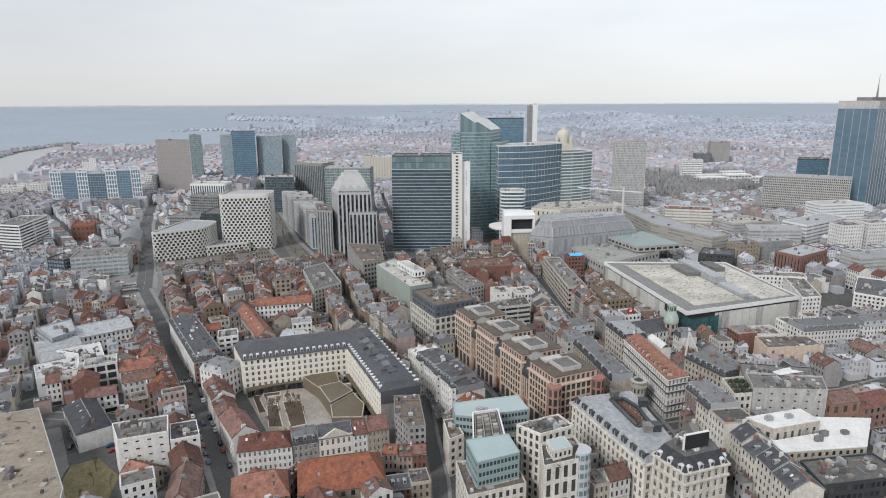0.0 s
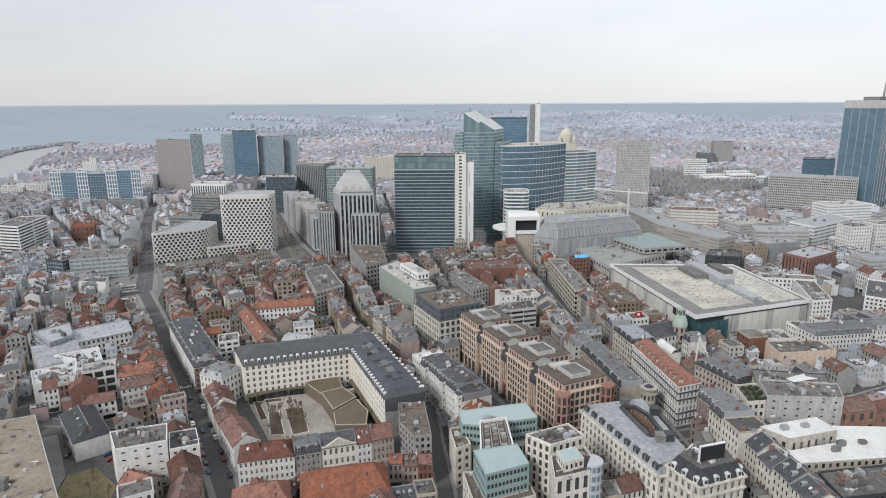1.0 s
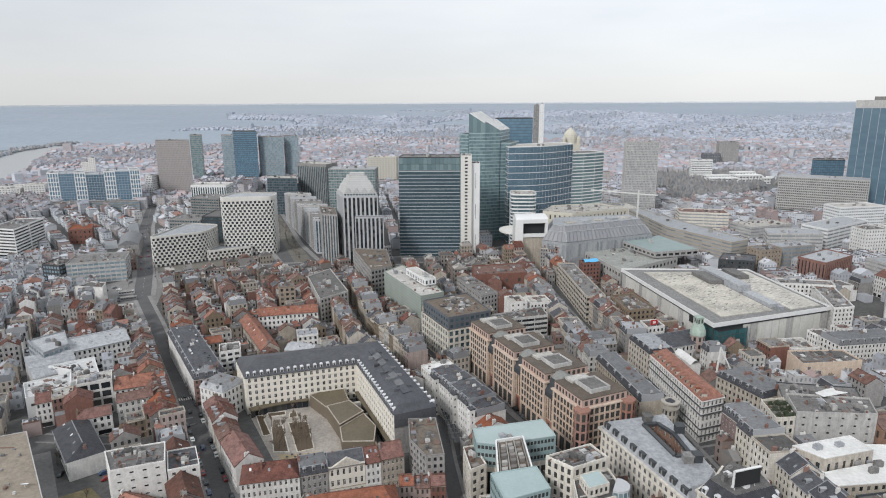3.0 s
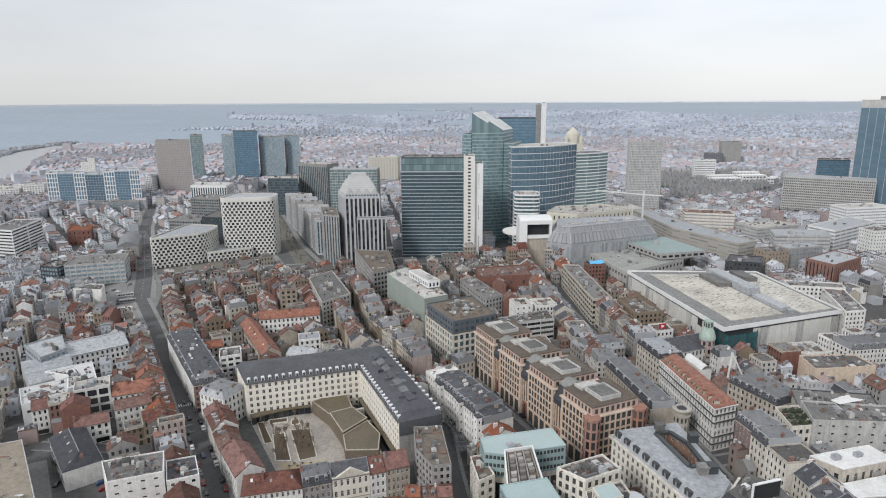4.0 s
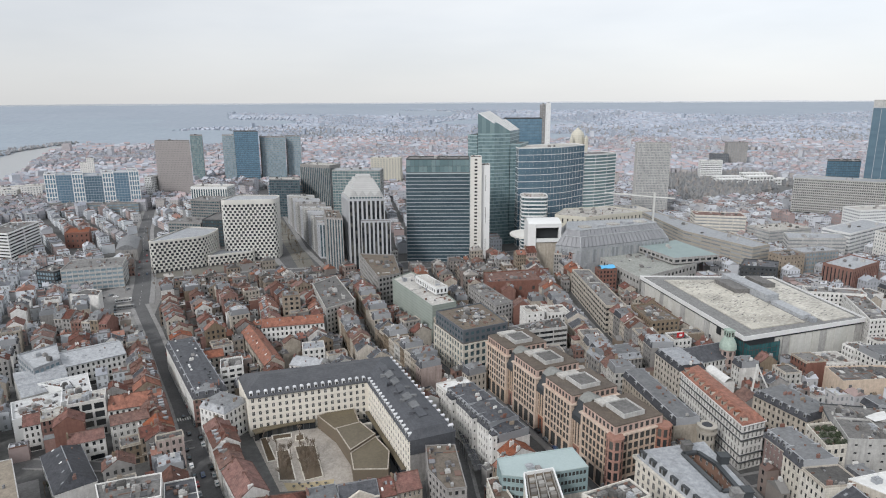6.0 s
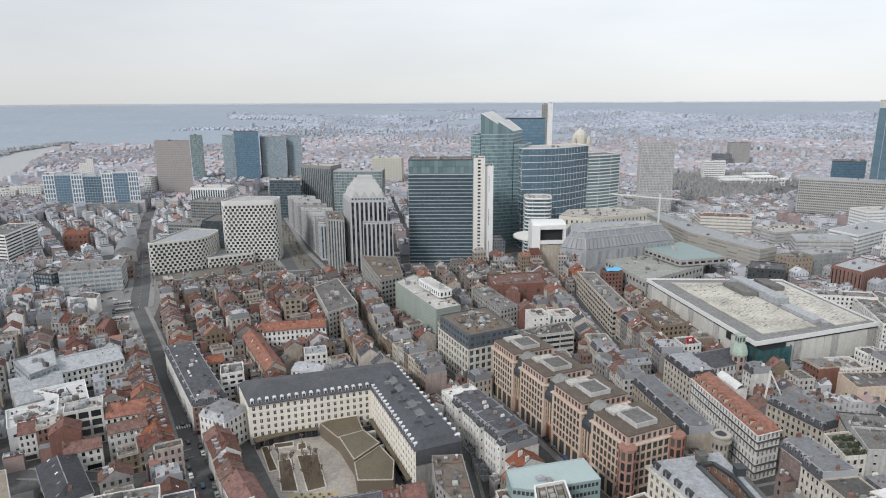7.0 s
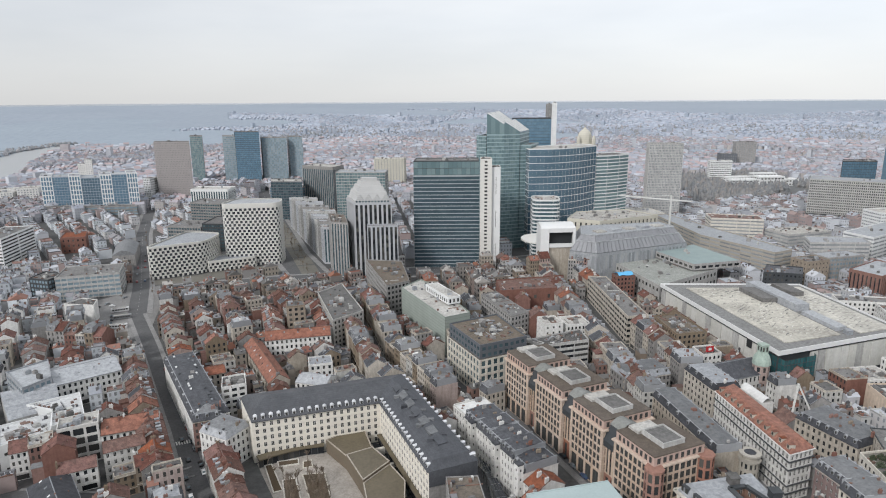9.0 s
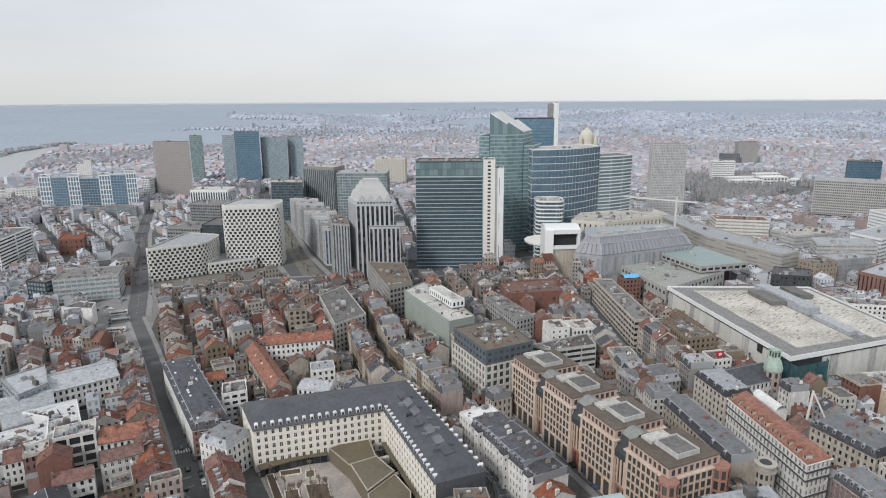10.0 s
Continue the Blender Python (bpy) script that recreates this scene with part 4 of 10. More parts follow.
part("end_wall", gable_, "grey", court)
part("end_slating", skirt, "court_slate", court)


def slate_roof(t, i0, i1, o1, o0, z, hip0, hip1):
    """Mansard: a steep lower slope, a ledge, a low upper slope to a ridge."""
    s = Shape()

    def mixp(a, b, f):
        return (a[0] + (b[0] - a[0]) * f, a[1] + (b[1] - a[1]) * f)
    levels = [(-0.025, 0.0), (-0.025, 0.35), (0.12, 3.4), (0.48, 5.6)]
    ring_pts = []
    for f, dz in levels:
        a, b, c, d = mixp(i0, o0, f), mixp(i1, o1, f), mixp(o1, i1, f), mixp(o0, i0, f)
        if hip0 and f > 0:
            sh = f * 0.6 * math.hypot(o0[0] - i0[0], o0[1] - i0[1]) / math.hypot(i1[0] - i0[0], i1[1] - i0[1])
            a, d = mixp(a, b, sh), mixp(d, c, sh)
        if hip1 and f > 0:
            sh = f * 0.6 * math.hypot(o0[0] - i0[0], o0[1] - i0[1]) / math.hypot(i1[0] - i0[0], i1[1] - i0[1])
            b, c = mixp(b, a, sh), mixp(c, d, sh)
        ring_pts.append([(p[0], p[1], z + dz) for p in (a, b, c, d)])
    for lo, hi in zip(ring_pts, ring_pts[1:]):
        for k in range(4):
            j = (k + 1) % 4
            s.poly([lo[k], lo[j], hi[j], hi[k]])
    s.poly(ring_pts[-1])
    part("roof", s, "court_slate", t)


slate_roof(court, A, B, CORN, NB, 19.0, True, False)
slate_roof(court, B, C, EB, CORN, 19.0, False, True)


def dormer_mesh():
    s = Shape()
    s.prism([(-0.75, -0.05), (0.75, -0.05), (0.75, 2.2), (-0.75, 2.2)], -0.2, 1.45)
    n = 7
    for k in range(n):
        a, b = math.pi * k / n, math.pi * (k + 1) / n
        pa, pb = (0.85 * math.cos(a), 1.45 + 0.5 * math.sin(a)), (0.85 * math.cos(b), 1.45 + 0.5 * math.sin(b))
        s.poly([(pa[0], -0.15, pa[1]), (pb[0], -0.15, pb[1]), (pb[0], 2.3, pb[1]), (pa[0], 2.3, pa[1])])
        s.poly([(0, -0.15, 1.45), (pb[0], -0.15, pb[1]), (pa[0], -0.15, pa[1])])
    me = bpy.data.meshes.new("dormer")
    me.from_pydata(s.v, [], s.f)
    me.materials.append(M["dormer_white"])
    g = bpy.data.meshes.new("dormer_window")
    g.from_pydata([(-0.5, -0.08, 0.25), (0.5, -0.08, 0.25), (0.5, -0.08, 1.4), (-0.5, -0.08, 1.4)], [], [(0, 1, 2, 3)])
    g.materials.append(M["glass"])
    return me, g


DORMER = dormer_mesh()


def dormers_along(t, p0, p1, z, n, back=0.9, first=0.5, size=1.15):
    """Round-headed dormers along an eave from p0 to p1."""
    dx, dy, L = unit(p0, p1)
    for i in range(n):
        u = L * (i + first) / n
        x, y = p0[0] + dx * u - dy * back, p0[1] + dy * u + dx * back
        d = new("dormer", DORMER[0])
        d.parent = t
        d.matrix_basis = Matrix.Translation(-BASE[t.name]) @ Matrix(((dx * size, -dy * size, 0, x), (dy * size, dx * size, 0, y), (0, 0, size, z), (0, 0, 0, 1)))
        g = new("dormer_window", DORMER[1])
        g.parent = d


dormers_along(court, A, B, 19.75, 17, 0.15, size=1.0)
dormers_along(court, B, C, 19.75, 17, 0.15, 0.3, size=0.95)
dormers_along(court, EB, CORN, 19.75, 18, 0.15, size=1.0)
for f in (0.2, 0.35, 0.5, 0.62, 0.8):
    for side in (0.3, 0.62):
        p = (B[0] + (C[0] - B[0]) * f, B[1] + (C[1] - B[1]) * f)
        q = (CORN[0] + (EB[0] - CORN[0]) * f, CORN[1] + (EB[1] - CORN[1]) * f)
        x, y = p[0] + (q[0] - p[0]) * side, p[1] + (q[1] - p[1]) * side
        s = Shape()
        s.box(x - 1.2, y - 0.6, x + 1.2, y + 0.6, 22.0, 25.0 - abs(side - 0.46) * 2)
        part("roof_unit", s, rngc.choice(("court_slate", "r_slate", "r_lead")), court)

for k in range(7):  # zinc-clad panels set in the flat top of the long wing
    f0, f1 = 0.08 + 0.12 * k, 0.08 + 0.12 * k + 0.085

    def wq_(f, g, z):
        p = (B[0] + (C[0] - B[0]) * f, B[1] + (C[1] - B[1]) * f)
        q = (CORN[0] + (EB[0] - CORN[0]) * f, CORN[1] + (EB[1] - CORN[1]) * f)
        return (p[0] + (q[0] - p[0]) * g, p[1] + (q[1] - p[1]) * g)
    s = Shape()
    s.prism([wq_(f0, 0.36, 0), wq_(f0, 0.56, 0), wq_(f1, 0.56, 0), wq_(f1, 0.36, 0)][::-1], 22.5, 24.62)
    part("roof_panel", s, "r_lead" if k % 3 else "court_slate", court)

# courtyard: arcade at the foot of the long wing, paving, gallery, hall, beds
arc_w, arc_r = Shape(), Shape()
adx, ady, aL = unit(B, C)
for k in range(12):
    u0, u1 = 1.0 + (aL - 6.0) * k / 12, 1.0 + (aL - 6.0) * (k + 0.9) / 12
    q = [(B[0] + adx * u + ady * v, B[1] + ady * u - adx * v) for u, v in ((u0, 0.02), (u0, 1.6), (u1, 1.6), (u1, 0.02))]
    arc_w.prism(q[::-1], 0.1, 3.9)
q = [(B[0] + adx * u + ady * v, B[1] + ady * u - adx * v) for u, v in ((0.8, 0.02), (0.8, 2.0), (aL - 5.0, 2.0), (aL - 5.0, 0.02))]
arc_r.prism(q[::-1], 3.9, 4.3)
part("arcade", arc_w, "lattice_glass", court, "dark glazed arcade at the foot of the wing")
part("arcade_roof", arc_r, "olive_roof", court)
yard = Shape()
yard.poly([(-94, 304, 0.05), (-72, 262, 0.05), (-22, 266, 0.05), (-42.5, 319, 0.05)])
solo("courtyard_paving", yard, "pale_paving", "pale paved inner courtyard", "paving", "structure")
take([(-94, 304), (-72, 262), (-22, 266), (-42.5, 319)])
gal = thing("gallery", (-85, 311, 0), "low curved glazed gallery with brown roof along the courtyard", "pavilion")
gr, gw, gg = Shape(), Shape(), Shape()
GP = [(-92.0, 300.5), (-87, 303.6), (-81, 306.9), (-74.5, 309.6), (-66.5, 311.2)]
for a, b in zip(GP, GP[1:]):
    facade(gw, gg, a, b, 0, 3.6, 3, 1, 0.88, 0.85, 0.15, 0.3)
    n = unit(a, b)
    gr.prism([(a[0] + n[1] * 0.8, a[1] - n[0] * 0.8), (b[0] + n[1] * 0.8, b[1] - n[0] * 0.8), (b[0] - n[1] * 3.5, b[1] + n[0] * 3.5), (a[0] - n[1] * 3.5, a[1] + n[0] * 3.5)], 3.6, 4.1, True)
part("wall", gw, "dark_metal", gal)
part("glazing", gg, "glass", gal, kind="stuff")
part("roof", gr, "olive_roof", gal)
hall = thing("auditorium", (-48, 290, 0), "low brown-roofed hall of faceted plan in the courtyard", "hall")
HP = [[(-65.5, 311.5), (-55.0, 298.0), (-44.5, 303.5), (-49.8, 320.8), (-53, 321.5)], [(-55.0, 298.0), (-46.2, 279.5), (-36.6, 292.5), (-44.5, 303.5)], [(-46.2, 279.5), (-43.5, 267.0), (-29.5, 267.0), (-29.8, 280.5), (-36.6, 292.5)]]
for i, plan in enumerate(HP):
    w, r, k = Shape(), Shape(), Shape()
    h = 6.2 + 0.9 * (i == 1) - 0.3 * (i == 2)
    w.prism(plan, 0, h)
    r.poly([(*p, h + 0.12) for p in inset(plan, 0.45)])
    inn = inset(plan, 0.45)
    for a in range(len(plan)):
        b = (a + 1) % len(plan)
        k.poly([(*plan[a], h + 0.001), (*plan[b], h + 0.001), (*plan[b], h + 0.35), (*plan[a], h + 0.35)])
        k.poly([(*plan[a], h + 0.35), (*plan[b], h + 0.35), (*inn[b], h + 0.35), (*inn[a], h + 0.35)])
        k.poly([(*inn[b], h + 0.05), (*inn[a], h + 0.05), (*inn[a], h + 0.35), (*inn[b], h + 0.35)])
    part("wall", w, "hall_brick", hall)
    part("roof", r, "olive_roof", hall)
    part("roof_edge", k, "cream", hall)


def bed(plan):
    s, e = Shape(), Shape()
    inn = inset(plan, 0.5)
    for a in range(len(plan)):
        b = (a + 1) % len(plan)
        e.poly([(*plan[a], 0.05), (*plan[b], 0.05), (*plan[b], 0.55), (*plan[a], 0.55)])
        e.poly([(*plan[a], 0.55), (*plan[b], 0.55), (*inn[b], 0.55), (*inn[a], 0.55)])
        e.poly([(*inn[b], 0.3), (*inn[a], 0.3), (*inn[a], 0.55), (*inn[b], 0.55)])
    s.poly([(*p, 0.42) for p in inn])
    t = thing("planting_bed", (*centre(plan), 0), "raised planting bed with pale kerb and dark soil", "planter", "courtyard beds")
    part("kerb", e, "stone", t)
    part("soil", s, "soil", t)


bed([(-82, 282.5), (-78.3, 284.1), (-87.3, 303.1), (-90.4, 302)])
bed([(-84.0, 300.6), (-75.7, 302.7), (-76.7, 306.8), (-85.6, 304.8)])
bed([(-73.6, 299.0), (-69.4, 300.4), (-71.0, 305.8), (-74.6, 304.4)])
bed([(-63.6, 268.5), (-56.3, 271.5), (-63.8, 295.8), (-73.2, 295.0)])
bed([(-74.0, 269.0), (-66.8, 268.8), (-75.0, 292.6), (-80.4, 291.0)])
# no pit is dug: a flat dark sheet stands for its shade
pit_shade = Shape()
pit_shade.poly([(-44.0, 312.0, 0.08), (-36.4, 292.7, 0.08), (-31.4, 292.0, 0.08), (-41.6, 317.6, 0.08), (-46.5, 319.0, 0.08)])
pit_shade.poly([(-36.4, 292.7, 0.08), (-29.6, 280.3, 0.08), (-26.6, 280.6, 0.08), (-31.4, 292.0, 0.08)])
pit_shade.poly([(-29.6, 280.3, 0.08), (-29.3, 268.0, 0.08), (-22.2, 268.3, 0.08), (-26.6, 280.6, 0.08)])
solo("sunken_court", pit_shade, "dark_metal", "flat dark sheet painting the shade of a sunken court beside a low hall", "paving", "structure")
for a, b in (((-44.3, 307.5), (-36.5, 310.5)), ((-37.0, 296.0), (-31.2, 298.2))):
    s = Shape()
    d = unit(a, b)
    s.prism([a, b, (b[0] - d[1] * 1.6, b[1] + d[0] * 1.6), (a[0] - d[1] * 1.6, a[1] + d[0] * 1.6)], 0.1, 3.2)
    tagged(part("court_wall", s, "stone", None), "low pale wall crossing a sunken court", "wall")


def bare_tree(x, y, h, seed, z=0.0, group="bare trees"):
    rng = random.Random(seed)
    trunk, crown = Shape(), Shape()
    trunk.tube((x, y, z), (x + rng.uniform(-0.2, 0.2), y + rng.uniform(-0.2, 0.2), z + h * 0.38), 0.17, 0.11, 6)

    def grow(p, d, l, r, lv):
        q = p + d * l
        crown.tube(p, q, r * 1.5, r * 0.9, 4 if lv < 2 else 3)
        if lv < 4:
            for _ in range(4 if lv < 2 else 3):
                nd = (d + Vector((rng.uniform(-0.75, 0.75), rng.uniform(-0.75, 0.75), rng.uniform(-0.15, 0.5)))).normalized()
                grow(p + d * l * rng.uniform(0.55, 1.0), nd, l * rng.uniform(0.55, 0.75), r * 0.55, lv + 1)
    top = Vector(trunk.v[-1])
    for _ in range(3):
        grow(top, Vector((rng.uniform(-0.5, 0.5), rng.uniform(-0.5, 0.5), 1)).normalized(), h * 0.24, 0.09, 1)
    t = thing("tree", (x, y, z), "leafless slender tree with fine brown twigs", "tree", group)
    part("trunk", trunk, "twig", t)
    part("crown", crown, "twig", t)
    return t


TREE = bare_tree(-66.0, 284.5, 9.0, 1)
TREE2 = bare_tree(-72.5, 279.0, 8.0, 2)
rngt = random.Random(4)
for f0, f1, fa, fb in (((-60.0, 270.5), (-68.5, 294.0), 4.2, 19), ((-70.5, 270.0), (-77.5, 291.0), 3.4, 15)):
    for k in range(fb):
        f = (k + rngt.uniform(0.1, 0.9)) / fb
        x, y = f0[0] + (f1[0] - f0[0]) * f + rngt.uniform(-fa, fa), f0[1] + (f1[1] - f0[1]) * f + rngt.uniform(-0.6, 0.6)
        copy_thing(rngt.choice((TREE, TREE2)), pose(x, y, 0, 0, 0, rngt.uniform(0, 360)))
for x, y in ((-72, 302.5), (-88, 300), (-84, 291)):
    copy_thing(TREE2, pose(x, y, 0, 0, 0, rngt.uniform(0, 360)))
terrace = Shape()
terrace.poly([(-69, 262.5, 0.09), (-50, 263.5, 0.09), (-52, 270, 0.09), (-64, 267.5, 0.09), (-72, 268, 0.09)])
solo("terrace", terrace, "sand", "yellowish sanded terrace with dark tables in a courtyard", "paving", "structure")
for k in range(9):
    x, y = -67 + 1.75 * k, 264.6 + 1.9 * (k % 2)
    tb = thing("garden_table", (x, y, 0.09), "small dark garden table on a sanded terrace", "table", "garden tables")
    top, leg = Shape(), Shape()
    top.tube((x, y, 0.8), (x, y, 0.86), 0.6, 0.6, 10)
    leg.tube((x, y, 0.09), (x, y, 0.8), 0.09, 0.07, 6)
    part("tabletop", top, "dark_metal", tb)
    part("leg", leg, "dark_metal", tb)

take([(-92, 262), (-80, 240), (-54, 243), (-16, 254), (-21, 268), (-60, 268), (-94, 304)])
take([(-180, 272), (-152, 228), (-135, 203), (-116, 206), (-122, 226), (-130, 241), (-140, 247), (-152, 250), (-172, 278)])
take([(-52, 220), (-14, 228), (-14, 236), (-30, 237), (-54, 230)])
# ---- houses south and east of the courtyard ----
townhouse((-75.5, 226.5), (-54.3, 230.8), 12.5, 13.0, "gable", "white", "r_red", 3, 0.62, 11, 4, chimneys=2, single="sash", hip=5.0, skylights=3,
          label="long white corner house with weathered red-brown hipped roof", name="corner_house")
townhouse((-92.5, 258.5), (-80.8, 239.5), 11.0, 12.0, "gable", "white", "r_red", 4, 0.7, 7, 4, chimneys=2, single="sash", label="white street house with brown tiled roof joining a corner house")
townhouse((-54.2, 231.5), (-44.3, 234.5), 11, 12.5, "mansard", "grey", "r_slate", 5, cols=5, floors=4, dormers=3, single="sash", label="grey house with dark slate mansard and small dormers")
ped = townhouse((-44.2, 234.8), (-30.6, 238.6), 11, 13.5, "gable", "stone_white", "r_slate", 6, 0.6, 6, 3, single="sash", chimneys=0, label="cream stone house with a classical pediment and slate roof", name="pediment_house")
ps = Shape()
ex, ey, eL = unit((-44.2, 234.8), (-30.6, 238.6))
for o, z0, z1, s0, s1 in ((0.35, 13.3, 14.0, 0.0, 1.0),):
    ps.prism([(-44.2 + ey * o, 234.8 - ex * o), (-30.6 + ey * o, 238.6 - ex * o), (-30.6 - ey * 0.5, 238.6 + ex * 0.5), (-44.2 - ey * 0.5, 234.8 + ex * 0.5)], z0, z1, True)
for o0, o1, zz in ((0.45, -0.6, 0.0),):
    tri = [(0.12, 14.0), (0.88, 14.0), (0.5, 17.2)]
    f = [(-44.2 + ex * eL * u + ey * o0, 234.8 + ey * eL * u - ex * o0, z) for u, z in tri]
    b = [(-44.2 + ex * eL * u + ey * o1, 234.8 + ey * eL * u - ex * o1, z) for u, z in tri]
    ps.poly(f)
    ps.poly(b[::-1])
    for i in range(3):
        j = (i + 1) % 3
        ps.poly([f[i], b[i], b[j], f[j]])
part("pediment", ps, "stone", ped)
townhouse((-30.5, 238.7), (-24.6, 240.6), 11, 12.8, "gable", "white", "r_red", 7, 0.7, 3, 4, single="sash", skylights=3)
townhouse((-24.5, 240.7), (-15.6, 243.6), 11, 13.2, "gable", "cream", "r_red", 8, 0.7, 5, 4, single="sash")
block("apartment_house", "brown-roofed flat building with a stair head on its terrace", "building", [(-7, 235.5), (0.2, 236.5), (-2.8, 265), (-14.5, 264.5), (-13.5, 248)], 17.5, "grey", "r_gravel", floor_h=3.1, bay=2.6, seed=4, units=2, parapet=0.5)
street_row((-17, 226.5), (0.5, 227.5), 8, (9.5, 11.5), [("brick", 2), ("offwhite", 1), ("pink", 1)], [("r_red", 1), ("r_orange", 1), ("r_brown", 1)], seed=21)
street_row((-14, 206), (2, 209), 10, (8, 11), OLD_WALLS, [("r_slate", 2), ("r_flat", 2)], seed=22)
townhouse((-46, 199.5), (-14, 206.0), 21, 11.5, "gable", "ochre", "r_orange", 9, 0.72, 9, 3, chimneys=0, hip=6.0, name="hall_building", label="large hall with a steep bright orange tiled hipped roof", category="hall", skylights=2)
townhouse((-69, 196), (-49, 201.5), 17, 10.5, "gable", "ochre", "r_orange", 10, 0.72, 6, 3, chimneys=0, hip=5.0, name="hall_building", label="smaller hall with an orange and brown tiled hipped roof", category="hall", skylights=2)
street_row((-112.5, 296), (-93.5, 260), 10.5, (10.5, 13), [("offwhite", 4), ("cream", 2), ("pink", 1)], [("r_red", 3), ("r_brown", 3), ("r_orange", 1)], seed=23)
street_row((-53, 208), (-47.5, 226), 5, (7, 9), OLD_WALLS, GREY_ROOFS, seed=29)
townhouse((-117.5, 306), (-104, 298.5), 13, 14.5, "mansard", "white", "r_zinc", 11, cols=6, floors=4, dormers=2, single="sash", sides=True, hip=1.0, label="white house with pale zinc mansard beside a slate wing")

# ---- west side of the street ----
townhouse((-87.5, 222.5), (-107, 261), 11, 10.5, "gable", "grey", "r_brown", 12, 0.75, 10, 3, chimneys=4, name="house_row", label="long low house with a weathered brown tiled roof", skylights=4)
townhouse((-82, 199), (-87.2, 221), 11, 10.0, "gable", "pink", "r_brown", 13, 0.75, 7, 3, chimneys=2, label="pink house with a brown tiled roof and lean-to")
street_row((-109, 265), (-112.5, 272), 10, (9, 11), OLD_WALLS, [("r_slate", 1)], seed=24)
street_row((-121.5, 288), (-143, 328), 11, (10.5, 13), OLD_WALLS, RED_ROOFS, seed=25)
street_row((-147, 335), (-184, 402), 11.5, (10, 13), OLD_WALLS, MIX_ROOFS, seed=26)
block("white_house", "tall white house with blank side wall and roof terrace", "house", [(-121.5, 226), (-104, 232), (-109.5, 246), (-130, 239.5)], 19.5, "white", "r_flat", floor_h=3.2, bay=4.2, ww=0.32, wh=0.22, seed=7, units=7, parapet=0.5, blank=(1,))
block("white_house", "lower white house with a flat roof beside the tall one", "house", [(-103.5, 232), (-93, 236), (-99, 249), (-109, 245.5)], 15.5, "white", "r_slate", floor_h=3.2, bay=3.4, ww=0.35, wh=0.4, seed=8, units=3, parapet=0.5)
townhouse((-119.5, 220), (-109, 215.5), 11, 8.0, "gable", "cream", "r_orange", 14, 0.7, 4, 2, chimneys=1, label="low cream house with an orange tiled roof in a yard")
townhouse((-172.5, 277), (-151.5, 250), 14, 8.5, "gable", "white", "r_slate", 15, 0.6, 7, 2, chimneys=1, hip=5.0, skylights=5, name="slate_hall", label="long low white hall with a dark slate hipped roof", category="hall")
block("flat_roofed_building", "wide low building with a brown gravel roof and a satellite dish", "building", [(-176, 190), (-126, 192), (-131, 204), (-177, 267), (-216, 250)], 13.5, "concrete", "r_sand", floor_h=3.4, bay=3, seed=9, units=3, parapet=0.35)
dish = Shape()
for k in range(8):
    for ring, (r0, r1) in enumerate(((0.15, 0.9), (0.9, 1.5))):
        a, b = 2 * math.pi * k / 8, 2 * math.pi * (k + 1) / 8
        dish.poly([(-152.8 + r * math.cos(w), 226.5 + r * math.sin(w) * 0.85, 14.6 + r * r * 0.22 - r * math.sin(w) * 0.35) for r, w in ((r0, a), (r1, a), (r1, b), (r0, b))])
dish.tube((-152.8, 226.5, 13.5), (-152.8, 226.5, 14.7), 0.12, 0.1)
tagged(part("satellite_dish", dish, "white_clad", None), "white satellite dish standing on a gravel roof", "dish")
lawn = Shape()
lawn.poly([(-143, 206, 0.05), (-122, 213, 0.05), (-126, 232, 0.05), (-141, 246, 0.05), (-150, 240, 0.05)])
solo("lawn", lawn, "grass", "rough yellowish lawn in a back yard", "lawn", "structure")
take([(-143, 206), (-122, 213), (-126, 232), (-141, 246), (-150, 240)])
drive = Shape()
drive.poly([(-131, 198, 0.04), (-119, 202, 0.04), (-122, 212.5, 0.04), (-143, 205.8, 0.04)])
drive.poly([(-131.5, 204.5, 0.045), (-150.5, 240, 0.045), (-173, 274, 0.045), (-180, 270, 0.045)])
drive.poly([(-131.5, 204.5, 0.045), (-143.2, 206.2, 0.045), (-150.5, 240, 0.045)])
solo("yard_drive", drive, "paving", "grey paved drive between yard walls", "drive", "structure")
townhouse((-151.5, 292.8), (-137.5, 300), 8.5, 13, "gable", "white", "r_brown", 16, 0.6, 6, 4, single="sash", label="white house with four rows of windows and brown tiled roof")
townhouse((-165, 283), (-152.5, 289.5), 8, 9.5, "gable", "white", "r_red", 17, 0.7, 5, 3, label="low white house with a red tiled roof")
street_row((-142, 281), (-126, 290), 9, (9, 12), OLD_WALLS, RED_ROOFS, seed=27)
townhouse((-160.5, 308.5), (-139, 316.5), 13, 12, "gable", "white", "r_orange", 18, 0.62, 9, 3, chimneys=3, hip=0, label="long house with a bright red-orange tiled roof")
block("loft_building", "white house with large square windows on all storeys", "house", [(-175.5, 303.5), (-161.5, 310), (-166.5, 320.5), (-180, 313)], 17, "white", "r_pale", floor_h=4.2, bay=4.6, ww=0.8, wh=0.72, seed=10, units=4)
townhouse((-190, 294), (-184, 297), 10, 12.5, "gable", "white", "r_red", 19, 0.6, 3, 4, label="narrow white house with a red roof")
townhouse((-183.9, 297.1), (-176.2, 301.5), 10, 13.5, "flat", "brick", "r_pale", 20, cols=4, floors=4, label="red brick house with a flat pale roof")
block("gallery_hall", "large pale concrete hall with stepped flat roofs", "hall", [(-196, 297), (-182, 310), (-190.5, 326), (-207.5, 314)], 13.5, "white_clad", "gallery_roof", floor_h=6, bay=8, ww=0.7, wh=0.2, seed=11, units=5)
